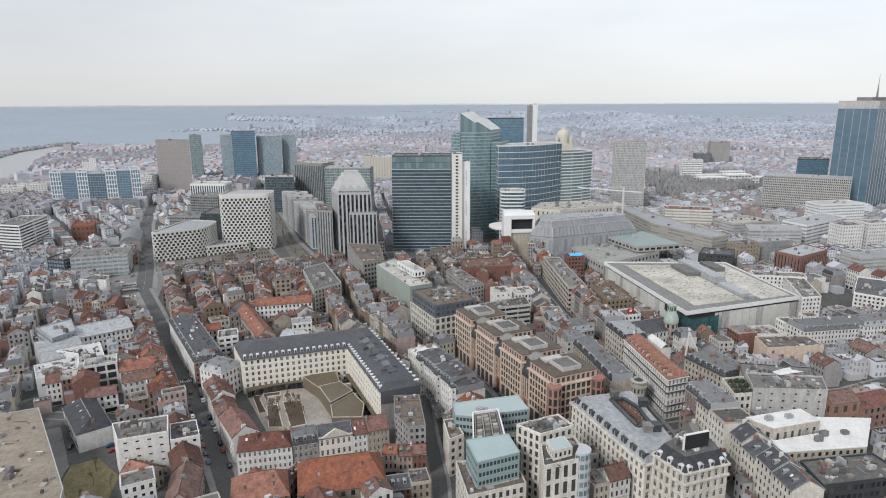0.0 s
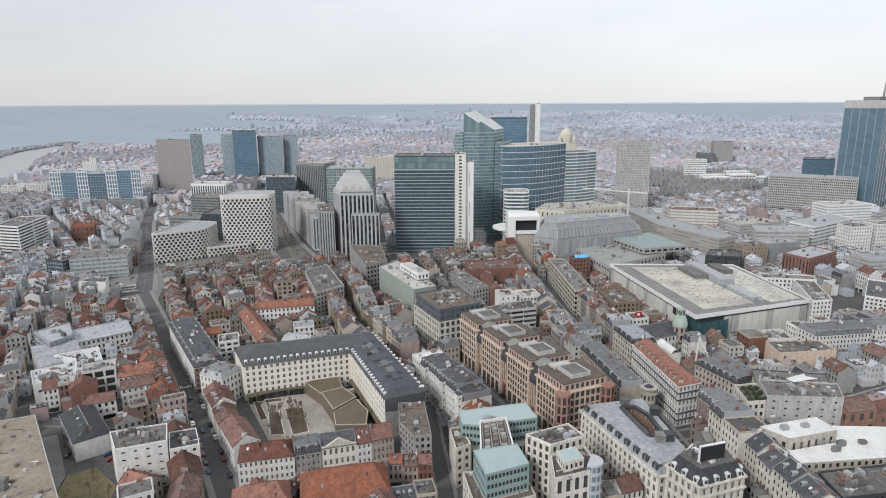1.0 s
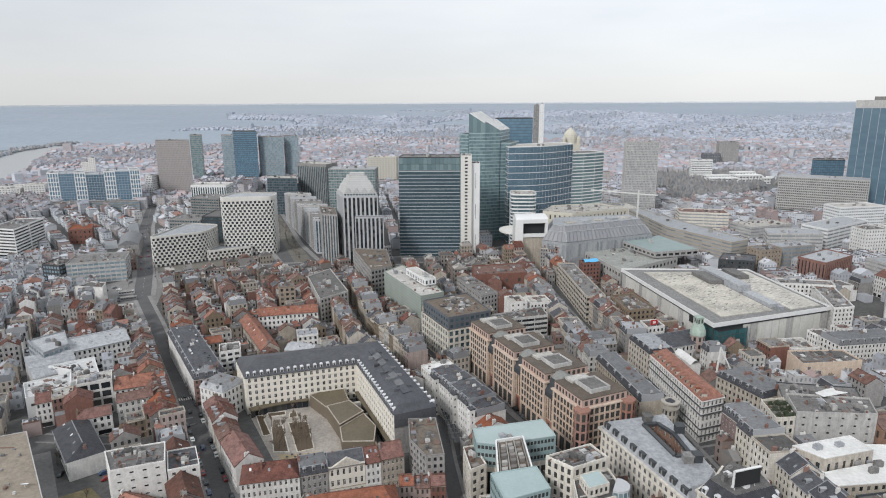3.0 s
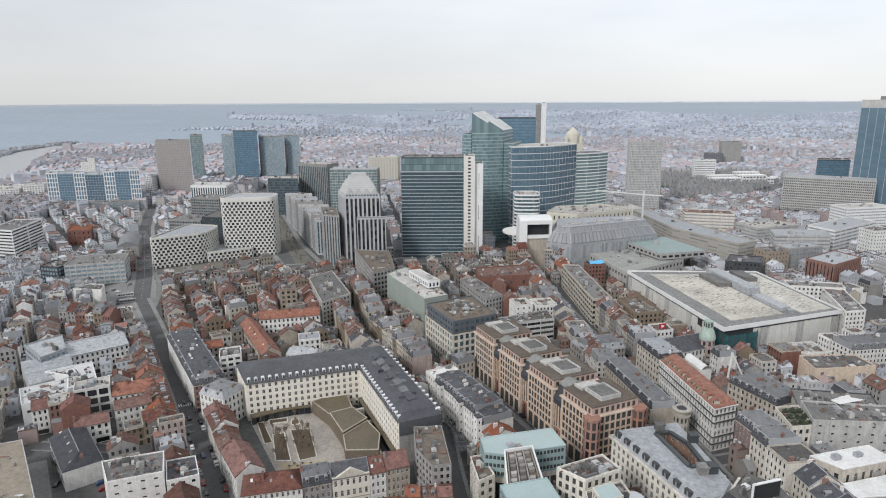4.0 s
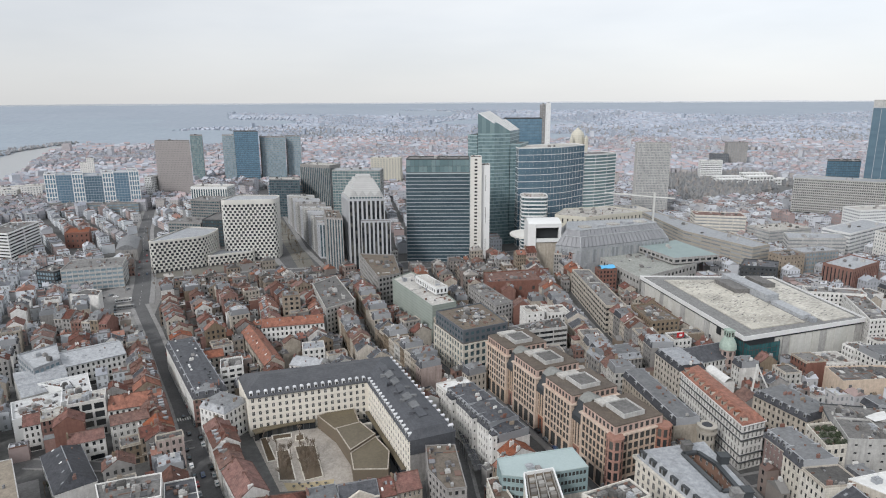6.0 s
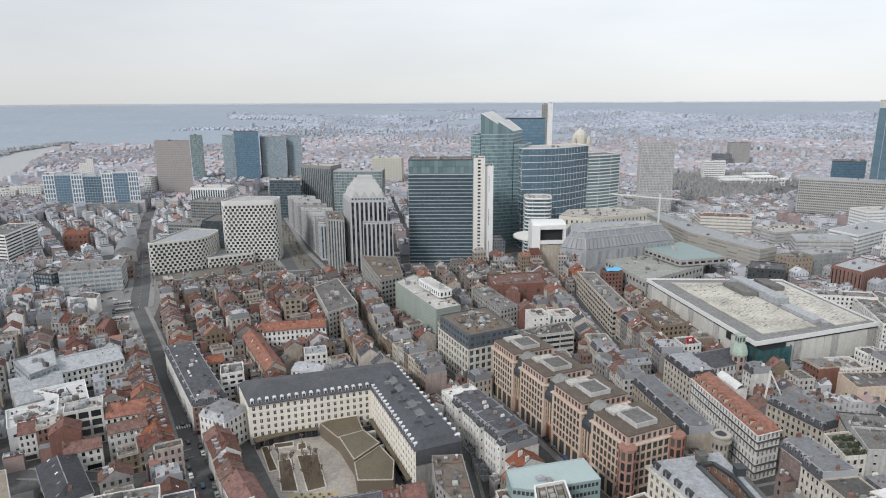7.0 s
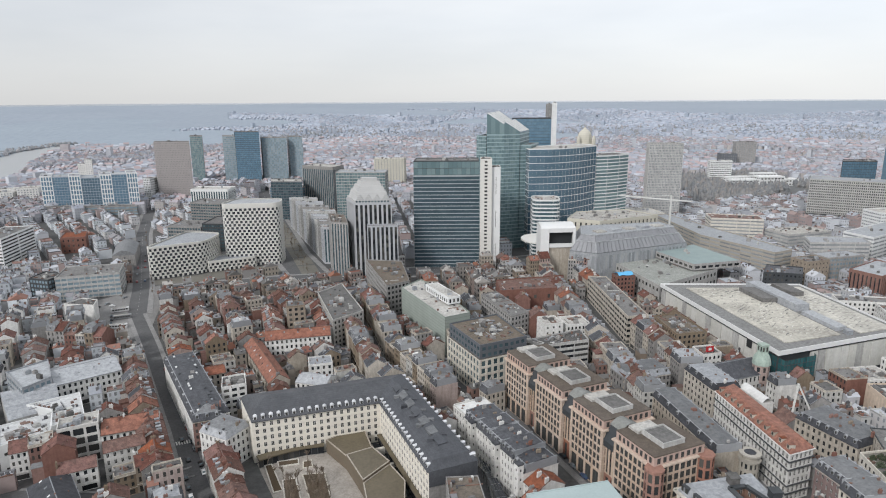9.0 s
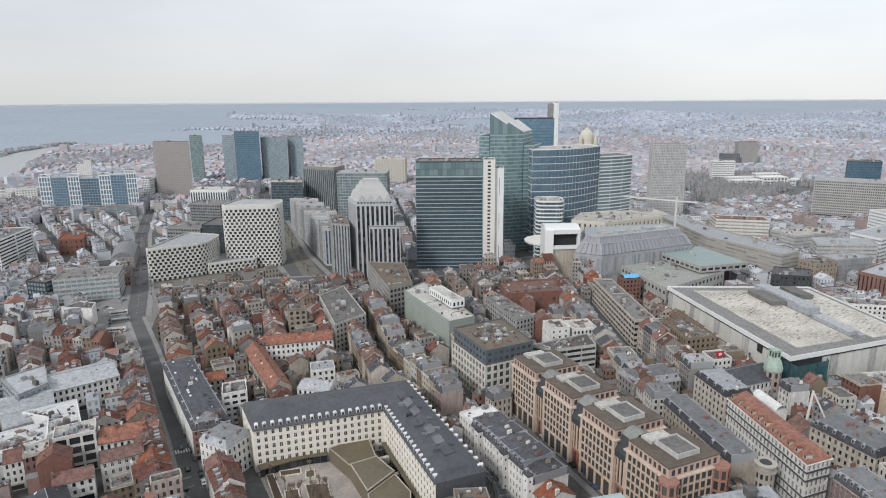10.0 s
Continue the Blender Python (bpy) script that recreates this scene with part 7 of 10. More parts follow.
def mp(f, g):
    a = (MP[1][0] + (MP[2][0] - MP[1][0]) * f, MP[1][1] + (MP[2][1] - MP[1][1]) * f)
    b = (MP[0][0] + (MP[3][0] - MP[0][0]) * f, MP[0][1] + (MP[3][1] - MP[0][1]) * f)
    return (a[0] + (b[0] - a[0]) * g, a[1] + (b[1] - a[1]) * g)


for f0, f1, g0, g1, z in ((0.13, 0.56, 0.07, 0.93, 22.1), (0.70, 0.97, 0.05, 0.95, 22.1)):
    s = Shape()
    s.prism([mp(f0, g0), mp(f1, g0), mp(f1, g1), mp(f0, g1)], 21.6, z)
    part("parking_deck", s, "deck", mall)
rngm = random.Random(3)
lights_ = Shape()
for k in range(30):  # ranks of low roof lights and parked trolleys on the deck
    for c in range(9):
        if rngm.random() < 0.25:
            continue
        f, g = 0.18 + 0.042 * c + rngm.uniform(-0.003, 0.003), 0.12 + 0.79 * k / 30
        if c > 7 and rngm.random() < 0.5:
            continue
        w_, sk = rngm.uniform(0.012, 0.036), 0.012
        lights_.prism([mp(f, g), mp(f + w_, g + sk), mp(f + w_, g + sk + 0.004), mp(f, g + 0.004)], 22.1, 22.1 + rngm.uniform(0.1, 0.4))
for k in range(24):
    for c in range(4):
        f, g = 0.72 + 0.055 * c, 0.12 + 0.8 * k / 24
        lights_.prism([mp(f, g), mp(f + 0.03, g + 0.01), mp(f + 0.03, g + 0.014), mp(f, g + 0.004)], 22.1, 22.3)
part("deck_clutter", lights_, "deck_fittings", mall, kind="stuff")
for f0, f1, g0, g1, h in ((0.58, 0.68, 0.45, 0.95, 4.0), (0.58, 0.66, 0.12, 0.40, 1.6), (0.47, 0.6, 0.62, 0.86, 2.6), (0.75, 0.85, 0.72, 0.93, 3.0), (0.60, 0.64, 0.05, 0.09, 2.0)):
    s = Shape()
    s.prism([mp(f0, g0), mp(f1, g0), mp(f1, g1), mp(f0, g1)], 21.6, 21.6 + h + 0.6)
    part("roof_hall", s, rngm.choice(("r_flat", "r_zinc", "r_flat")), mall)
M["sea_roof"] = material("dull_sea_green_roof", (0.27, 0.33, 0.325), (0.20, 0.25, 0.25), rough=0.6, rand=0.02)
block("mall_annex", "flat pale hall roofs with long roof lights", "hall", [(132, 568), (146, 492), (208, 536), (202, 590)], 18.5, "concrete", "annex_roof", "glass", floor_h=6, bay=5, ww=0.5, wh=0.4, seed=91, units=8)
block("green_roof_hall", "hall with a pale sea-green roof", "hall", [(172, 574), (186, 530), (228, 540), (214, 598)], 5.0, "grey", "sea_roof", z0=19.4, floor_h=5, bay=6, ww=0.7, wh=0.4, seed=92, units=2, parapet=0.3)
block("diagonal_office", "long stone office building with window bands", "office", [(233, 628), (264, 556), (284, 566), (262, 650), (242, 738), (228, 734)], 26, "ochre_stone", "r_zinc", "g_grey", floor_h=3.4, bay=12, ww=0.96, wh=0.42, seed=93, units=8)


# domed corner turret beside the shopping centre, a wall poster, a white vaulted roof
M["copper"] = material("pale_green_copper", (0.36, 0.44, 0.385), (0.27, 0.34, 0.30), rough=0.6, rand=0, mottle=0.2)


def octagon(x, y, r, n=8, turn=0.39):
    return [(x + r * math.cos(2 * math.pi * k / n + turn), y + r * math.sin(2 * math.pi * k / n + turn)) for k in range(n)]


dt = thing("domed_turret", (150.3, 359, 0), "brick corner turret with a pale green copper dome and lantern", "tower")
dw, dg, dd = Shape(), Shape(), Shape()
oc = octagon(150.3, 359, 4.1)
take(oc, 1)
for a, b in zip(oc, oc[1:] + oc[:1]):
    facade(dw, dg, a, b, 0, 17.5, 1, 4, 0.45, 0.6, 0.25)
part("wall", dw, "pink", dt)
part("glazing", dg, "glass", dt, kind="stuff")
rims = [(4.5, 17.5), (4.5, 18.1), (4.3, 19.8), (3.7, 21.6), (2.8, 23.2), (2.0, 24.2)]
for (r0_, z0_), (r1_, z1_) in zip(rims, rims[1:]):
    lo, hi = octagon(150.3, 359, r0_, 12), octagon(150.3, 359, r1_, 12)
    for k in range(12):
        j = (k + 1) % 12
        dd.poly([(*lo[k], z0_), (*lo[j], z0_), (*hi[j], z1_), (*hi[k], z1_)])
part("dome", dd, "copper", dt)
la, lg = Shape(), Shape()
sq = octagon(150.3, 359, 2.7, 4, 0.95)
for a, b in zip(sq, sq[1:] + sq[:1]):
    facade(la, lg, a, b, 24.0, 27.6, 2, 1, 0.6, 0.7, 0.2)
la.prism(octagon(150.3, 359, 3.1, 4, 0.95), 27.6, 28.2, True)
part("lantern", la, "copper", dt)
part("lantern_glazing", lg, "glass", dt, kind="stuff")
pst = Shape()
pst.prism([(157.4, 388.4), (158.0, 384.2), (158.3, 384.3), (157.7, 388.5)], 15.0, 20.2, True)
tagged(part("wall_poster", pst, "screen", None), "dark square poster on a pale shopping centre wall", "poster")
vlt = thing("vaulted_hall", (131, 327, 0), "narrow hall under a white curved sheet roof", "hall")
vw, vr = Shape(), Shape()
VP = [(127.2, 334.5), (129.4, 318), (135.0, 318.8), (132.8, 335.3)]
take(VP)
vw.prism(VP, 0, 16.5)
part("wall", vw, "white", vlt)
for k in range(6):
    f0, f1 = k / 6, (k + 1) / 6

    def vq(f, e):
        a, b = VP[e], VP[3 - e]
        return (a[0] + (b[0] - a[0]) * f, a[1] + (b[1] - a[1]) * f, 16.6 + 2.2 * math.sin(math.pi * f))
    vr.poly([vq(f0, 1), vq(f1, 1), vq(f1, 0), vq(f0, 0)])
part("roof", vr, "r_white", vlt)


# ---- towers and offices beyond ----
def ring(s, plan, thick, z0, z1):
    inn = inset(plan, thick)
    for i in range(len(plan)):
        j = (i + 1) % len(plan)
        s.poly([(*plan[i], z0), (*plan[j], z0), (*plan[j], z1), (*plan[i], z1)])
        s.poly([(*plan[i], z1), (*plan[j], z1), (*inn[j], z1), (*inn[i], z1)])
        s.poly([(*inn[i], z0), (*inn[j], z0), (*plan[j], z0), (*plan[i], z0)])


def rounded(pts, r, n=5):
    out = []
    for i, b in enumerate(pts):
        a, c = pts[i - 1], pts[(i + 1) % len(pts)]
        d1, d2 = unit(b, a), unit(b, c)
        p, q = (b[0] + d1[0] * r, b[1] + d1[1] * r), (b[0] + d2[0] * r, b[1] + d2[1] * r)
        for k in range(n + 1):
            f = k / n
            out.append(((1 - f) ** 2 * p[0] + 2 * f * (1 - f) * b[0] + f * f * q[0], (1 - f) ** 2 * p[1] + 2 * f * (1 - f) * b[1] + f * f * q[1]))
    return out


def lattice(label, plan, h, rows, cell=4.1, roof_z=None):
    """White chequered sunscreen front round a glass core."""
    t = thing("lattice_building", (*centre(plan), 0), label, "office", "lattice buildings")
    take(plan, 2)
    core, bands, piers = Shape(), Shape(), Shape()
    inn = inset(plan, 0.7)
    n = len(plan)
    rh = (h - (4.5 if h > 40 else 2.1)) / rows
    per, acc = [0.0], 0.0
    for i in range(n):
        acc += unit(plan[i], plan[(i + 1) % n])[2]
        per.append(acc)
    cells = round(acc / cell)

    def on(u):
        u = u % acc
        for i in range(n):
            if u <= per[i + 1]:
                d = unit(plan[i], plan[(i + 1) % n])
                f = u - per[i]
                return (plan[i][0] + d[0] * f, plan[i][1] + d[1] * f), d
        return plan[0], unit(plan[0], plan[1])
    for r in range(rows):
        z = 0.4 + r * rh
        for i in range(n):
            j = (i + 1) % n
            core.poly([(*inn[i], z), (*inn[j], z), (*inn[j], z + rh), (*inn[i], z + rh)])
        ring(bands, plan, 0.7, z + rh * 0.84, z + rh)
        for c in range(cells):
            u = (c + 0.5 * (r % 2)) * acc / cells
            (x, y), d = on(u)
            k = acc / cells * 0.205
            q = [(x - d[0] * k, y - d[1] * k), (x + d[0] * k, y + d[1] * k), (x + d[0] * k - d[1] * 0.7, y + d[1] * k + d[0] * 0.7), (x - d[0] * k - d[1] * 0.7, y - d[1] * k + d[0] * 0.7)]
            piers.prism(q, z, z + rh * 0.84)
    ring(bands, plan, 0.7, h - (4.5 if h > 40 else 2.1), h)
    part("glass_core", core, "lattice_glass", t, kind="stuff")
    part("storey_banding", bands, "cream_clad", t, kind="stuff")
    part("pier_screen", piers, "cream_clad", t, kind="stuff")
    rf = Shape()
    rf.poly([(*p, h - 1.2) for p in inn])
    part("roof", rf, "r_zinc", t)


fore = Shape()
fore.poly([(-276, 570, 0.07), (-215, 586, 0.07), (-178, 607, 0.07), (-140, 614, 0.07), (-140, 636, 0.07), (-205, 632, 0.07), (-222, 608, 0.07), (-266, 586, 0.07)])
solo("forecourt", fore, "verge", "dull brown-grey forecourt before chequered offices", "paving", "structure")
take([(-276, 570), (-215, 586), (-178, 607), (-140, 614), (-140, 636), (-205, 632), (-222, 608), (-266, 586)])
M["cream_clad"] = material("cream_cladding", (0.66, 0.645, 0.605), (0.54, 0.525, 0.49), rough=0.6, rand=0.02)
lattice("low rounded building with a white chequered window screen", rounded([(-263, 588), (-219, 614), (-216, 650), (-252, 660)], 9), 29.5, 10)
lattice("tall rounded tower with a white chequered window screen", rounded([(-211, 634), (-158, 640), (-160, 668), (-206, 672)], 8), 59, 19)
lattice("low link building with a white chequered window screen", rounded([(-219, 613), (-180, 633), (-185, 650), (-217, 640)], 3), 10.5, 3)


def crown(t, plan, z, steps, mat):
    """Tapered tiers: (set-back at the foot, taper, height) each."""
    for e, tp, h in steps:
        s = Shape()
        plan = inset(plan, e)
        up = inset(plan, tp)
        n = len(plan)
        for i in range(n):
            j = (i + 1) % n
            s.poly([(*plan[i], z), (*plan[j], z), (*up[j], z + h), (*up[i], z + h)])
        s.poly([(*p, z + h) for p in up])
        part("crown_tier", s, mat, t)
        plan, z = up, z + h


M["crown_stone"] = material("pale_crown_panels", (0.47, 0.47, 0.465), (0.37, 0.37, 0.37), rand=0.02, bands=(2, 1.6, 0.8))
st = block("stepped_tower", "white and dark striped tower with a stepped white crown", "tower", [(-82.5, 590), (-51, 591), (-56, 623), (-93, 621)], 65, "strip_grey", "r_flat", "glass", floor_h=3.5, bay=3.9, ww=0.56, wh=0.97, dep=0.5, tall=True, seed=101, units=0, parapet=1.2)
crown(st, [(-82.5, 590), (-51, 591), (-56, 623), (-93, 621)], 65, ((0.6, 0.0, 3.2), (1.2, 2.0, 6.5), (1.0, 1.5, 4.5), (1.2, 1.2, 4.0), (2.0, 0.0, 2.2)), "crown_stone")
slots = Shape()
for k in range(11):
    x, y = -81.2 + 2.65 * k, 590.4 + 0.085 * k
    slots.box(x, y, x + 1.6, y + 0.4, 65.8, 67.6)
part("crown_glazing", slots, "g_dark", st, kind="stuff")
for k in range(4):
    tri = Shape()
    a = (-81.0 + k * 7.2, 590.9 + k * 0.23)
    tri.v.extend([(a[0], a[1], 68.2), (a[0] + 6.6, a[1] + 0.37, 68.2), (a[0] + 3.3, a[1] + 0.2, 73), (a[0], a[1] + 2.6, 68.2), (a[0] + 6.6, a[1] + 3.0, 68.2), (a[0] + 3.3, a[1] + 2.8, 73)])
    tri.f += [(0, 1, 2), (0, 2, 5, 3), (1, 4, 5, 2)]
    part("gable", tri, "crown_stone", st)
block("stepped_wing", "lower striped wing of a stepped tower", "office", [(-71.5, 582), (-45.6, 582.5), (-46, 589.9), (-72, 589.4)], 47, "strip_grey", "r_flat", "glass", floor_h=3.5, bay=3.9, ww=0.56, wh=0.97, dep=0.5, tall=True, seed=102, units=0)
block("stepped_wing", "grey wing of a stepped tower with vertical strips", "office", [(-104, 597), (-88.5, 591), (-97, 632), (-113, 640)], 48, "grey", "r_gravel", "g_dark", floor_h=3.5, bay=2.9, ww=0.5, wh=0.96, dep=0.5, tall=True, seed=103, units=3)
for i in range(13):
    y0, x0 = 636 + 14.6 * i, -104 - 5.6 * i
    block("avenue_office", "row office slab with vertical window strips along an avenue", "office", [(x0 - 14, y0 + 4), (x0 + 16, y0), (x0 + 13, y0 + 11.6), (x0 - 18.5, y0 + 15.6)], 35 + (i % 2) * 2.5, ("strip_grey", "grey", "concrete")[i % 3], ("r_pale", "r_zinc")[i % 2], "g_dark", floor_h=3.4, bay=3.0, ww=0.56, wh=0.9, tall=True, seed=104 + i, units=4, group="avenue offices")
block("dark_glass_slab", "broad dark glass tower with pale storey lines", "tower", [(-33, 623), (26.3, 621), (28, 651), (-31, 655)], 84, "line_grey", "r_flat", "g_slab", floor_h=3.3, bay=7.5, ww=1.0, wh=0.81, dep=0.15, seed=110, units=4)
block("dark_glass_slab", "dark glazed top storeys of a broad tower", "tower", [(-32.5, 623.5), (25.8, 621.5), (27.5, 650.5), (-30.5, 654.5)], 12.0, "dark_metal", "r_flat", "g_teal", z0=85.0, floor_h=6, bay=4, ww=0.96, wh=0.94, dep=0.1, seed=111, units=5)
block("white_core", "white stair core with a column of small windows", "tower", [(26.6, 619.5), (37, 618.7), (38, 640), (28.6, 641)], 98.5, "cream_clad", "r_flat", "glass", floor_h=3.3, bay=11, ww=0.26, wh=0.5, seed=112, units=1)
block("white_core", "blank white service tower beside a dark slab", "tower", [(37.2, 621.5), (45, 621.5), (46, 640), (38.2, 640.5)], 91, "white_clad", "r_flat", "glass", floor_h=30, bay=9, ww=0.05, wh=0.5, seed=113, units=1)
# tall glass tower with slanted crystal top
RT = [(39, 692), (56, 690.5), (72.5, 696), (88, 736), (56, 738)]
rg = block("glass_tower", "tall teal glass tower with slanted white glass crown", "tower", RT, 116.0, "teal_metal", "r_flat", "g_teal", floor_h=3.6, bay=2.6, ww=0.97, wh=0.78, dep=0.12, seed=114, units=0)
block("glass_tower_wing", "lower glass side of a tall tower", "tower", [(29.5, 702), (38.6, 692.6), (54.5, 735), (46, 738)], 114.5, "teal_metal", "r_flat", "g_teal", floor_h=3.6, bay=2.6, ww=0.97, wh=0.78, dep=0.12, seed=115, units=0)
block("glass_tower_wing", "lower glass wing of a tall tower", "tower", [(73.2, 697), (84, 699), (98, 734), (88.8, 735.5)], 105, "teal_metal", "r_flat", "g_teal", floor_h=3.6, bay=2.6, ww=0.95, wh=0.72, dep=0.12, seed=116, units=0)
cg, cf, cj = Shape(), Shape(), Shape()
TOP = [(39, 692, 137.2), (55.5, 690.6, 126.6), (57.0, 690.8, 128.6), (72.5, 696, 119.0), (88, 736, 119.0), (73, 737, 130.0), (71.5, 737.1, 128.0), (56, 738, 138.6)]
for a, b in zip(TOP, TOP[1:] + TOP[:1]):
    for k in range(4):
        p, q = [tuple(a[i] + (b[i] - a[i]) * f for i in range(3)) for f in (k / 4, (k + 1) / 4)]
        cg.poly([(p[0], p[1], 116.9), (q[0], q[1], 116.9), q, p])
for a, b, c, d in ((TOP[0], TOP[1], TOP[6], TOP[7]), (TOP[2], TOP[3], TOP[4], TOP[5])):
    for k in range(5):
        f0, f1 = k / 5, (k + 0.9) / 5
        cf.poly([tuple(u[i] + (v[i] - u[i]) * f for i in range(3)) for u, v, f in ((a, d, f0), (b, c, f0), (b, c, f1), (a, d, f1))])
cj.poly([TOP[1], TOP[2], TOP[5], TOP[6]])
part("crown_glass", cg, "g_teal", rg, kind="stuff")
part("crown_panelling", cf, "r_white", rg, kind="stuff")
part("crown_joint", cj, "dark_metal", rg)
block("dark_tower", "dark blue glass tower behind the crystal-topped one", "tower", [(81, 826), (128, 822), (132, 850), (85, 856)], 127.5, "dark_metal", "r_flat", "g_blue", floor_h=3.6, bay=3.0, ww=0.97, wh=0.92, dep=0.1, seed=116, units=0)
M["g_band"] = palette("dark_blue_band_glass", [(0.10, 0.165, 0.215), (0.108, 0.175, 0.225), (0.093, 0.155, 0.205)], rough=0.16, amount=0.5, coarse=0.03, gloss=0.7)
arcb = [(80 + 78 * k / 10, 684 + 42 * k / 10 - 13 * math.sin(math.pi * k / 10)) for k in range(11)]
block("curved_glass_slab", "broad curved dark blue glass building with pale bands", "office", arcb + [(150, 752), (78, 716)], 102, "white_clad", "r_pale", "g_band", floor_h=6.6, bay=5, ww=1.0, wh=0.92, dep=0.2, seed=117, units=2)
block("striped_glass_slab", "pale striped curved office beside a blue glass slab", "office", [(158.5, 727), (172, 731), (187, 739), (200, 749), (190, 772), (152, 752)], 91, "white_clad", "r_flat", "g_teal", floor_h=3.6, bay=14, ww=0.98, wh=0.7, dep=0.2, seed=118, units=2)
block("small_glass_office", "small office with a rounded blue glass front", "office", rounded([(78, 642), (104, 640), (106, 668), (80, 670)], 7), 58, "white_clad", "r_pale", "g_dark", floor_h=3.6, bay=20, ww=0.98, wh=0.62, dep=0.15, seed=119, units=1)
M["yellow_stone"] = material("pale_yellow_stone", (0.55, 0.525, 0.45), (0.44, 0.42, 0.36), rand=0, bands=(2, 3.4, 0.88))
block("beige_office", "wide beige stone office with a cluttered roof", "office", [(108, 628), (134, 612), (196, 640), (176, 672), (124, 662)], 43, "yellow_stone", "r_pale", "glass", floor_h=8, bay=5.0, ww=0.3, wh=0.5, seed=120, units=22)
M["hall_wall"] = material("blue_grey_netting", (0.34, 0.355, 0.37), (0.26, 0.275, 0.29), rand=0, mottle=0.15, streak=0.2)
HALL = [(96, 562), (115, 550), (203, 586), (194, 622), (106, 606)]
vt = block("glass_hall", "grey stone hall under a hipped grey glass roof", "hall", HALL, 28, "hall_wall", "r_zinc", "g_grey", floor_h=12, bay=4, ww=0.62, wh=0.8, seed=121, units=0)
r0, r1, r2 = inset(HALL, 0.8), inset(HALL, 5.5), inset(HALL, 9.0)
vs, ve = Shape(), Shape()
for i in range(5):
    j = (i + 1) % 5
    n = max(3, int(unit(r0[i], r0[j])[2] / 4))
    for lo, hi, z0, z1 in ((r0, r1, 29.0, 37.0), (r1, r2, 37.0, 42.0)):
        for k in range(n):
            def vp(row, f, z):
                return (row[i][0] + (row[j][0] - row[i][0]) * f, row[i][1] + (row[j][1] - row[i][1]) * f, z)
            f0, f1 = k / n, (k + 0.93) / n
            vs.poly([vp(lo, f0, z0), vp(lo, f1, z0), vp(hi, f1, z1), vp(hi, f0, z1)])
    ve.bar((*r1[i], 37.0), (*r1[j], 37.0), 0.9, 0.7)
    ve.bar((*r2[i], 42.0), (*r2[j], 42.0), 1.1, 0.8)
    ve.bar((*r0[i], 29.0), (*r1[i], 37.0), 0.9, 0.7)
M["hall_glass"] = palette("dull_grey_roof_glass", [(0.25, 0.255, 0.27), (0.265, 0.27, 0.285), (0.24, 0.245, 0.26)], rough=0.5, amount=0.4, gloss=0.3)
part("roof_glazing", vs, "hall_glass", vt, kind="stuff")
part("roof_framing", ve, "r_zinc", vt, kind="stuff")
vd = Shape()
vd.poly([(*p, 41.9) for p in r2])
part("roof_deck", vd, "r_zinc", vt)
for k in range(5):
    s_ = Shape()
    p, q = Vector((118, 566)), Vector((188, 594))
    c_ = p + (q - p) * (k + 0.5) / 5
    s_.prism([(c_.x - 4.4, c_.y - 0.2), (c_.x + 4.0, c_.y + 3.1), (c_.x + 1.2, c_.y + 10.5), (c_.x - 7.2, c_.y + 7.2)], 41.5, 43.0 + (k % 2) * 0.5)
    part("roof_unit", s_, ("r_pale", "r_zinc")[k % 2], vt)
# white portal with a dark screen, and the round canopy
po = thing("portal_building", (88, 574, 0), "white portal building holding a big dark screen", "building")
ps = Shape()
ps.prism([(72.5, 566), (79.5, 565.5), (80.5, 590), (73.5, 592)], 12, 46.5)
pl_ = Shape()
pl_.prism([(79.5, 567.4), (101.8, 568.6), (101.5, 588), (80.5, 590)], 0, 31.0)
part("lower_wall", pl_, "cream", po)
ps.prism([(72.5, 566), (101.8, 567.6), (101.5, 569.5), (73.0, 568.5)], 43.2, 46.8, True)
ps.prism([(79.5, 566.3), (101.8, 567.5), (101.7, 570), (79.6, 569)], 30.6, 33.6, True)
ps.prism([(99.6, 567.3), (101.8, 567.5), (101.4, 588), (99.4, 588)], 31.0, 43.2)
for k in range(6):  # low vaulted roof
    a, b = math.pi * k / 6, math.pi * (k + 1) / 6
    (ya, za), (yb, zb) = [(579 - 12.5 * math.cos(w_), 46.6 + 2.6 * math.sin(w_)) for w_ in (a, b)]
    ps.poly([(73, ya, za), (101.5, ya + 0.8, za), (101.5, yb + 0.8, zb), (73, yb, zb)])
part("wall", ps, "white_clad", po)
sc = Shape()
sc.prism([(79.6, 570.5), (99.6, 571.5), (99.4, 587), (80.2, 589)], 33.0, 43.2)
part("screen", sc, "screen", po)
take([(72, 570), (103, 571), (102, 590), (73, 592)], 1)
street_row((62, 553), (79, 556), 11, (20, 25), OLD_WALLS, MIX_ROOFS, seed=171)
street_row((94, 558), (116, 552), 11, (20, 25), OLD_WALLS, MIX_ROOFS, seed=172)
street_row((70, 540), (79, 541), 10, (18, 22), OLD_WALLS, MIX_ROOFS, seed=173)
cn = thing("round_canopy", (84, 613.5, 0), "large white disc-shaped canopy on columns over a square", "canopy")
dc, cl = Shape(), Shape()
disc = [(84 + 20.5 * math.cos(2 * math.pi * k / 36), 613.5 + 20.5 * math.sin(2 * math.pi * k / 36)) for k in range(36)]
dc.prism(disc, 27.0, 28.6, True)
part("disc", dc, "cream_clad", cn)
cl.tube((84, 613.5, 0), (84, 613.5, 27.0), 3.0, 2.4, 12)
part("column", cl, "grey", cn)
take(disc)
ch = thing("church", (253, 1158, 0), "pale gold stone church with a dome and corner turrets", "church")
cw = Shape()
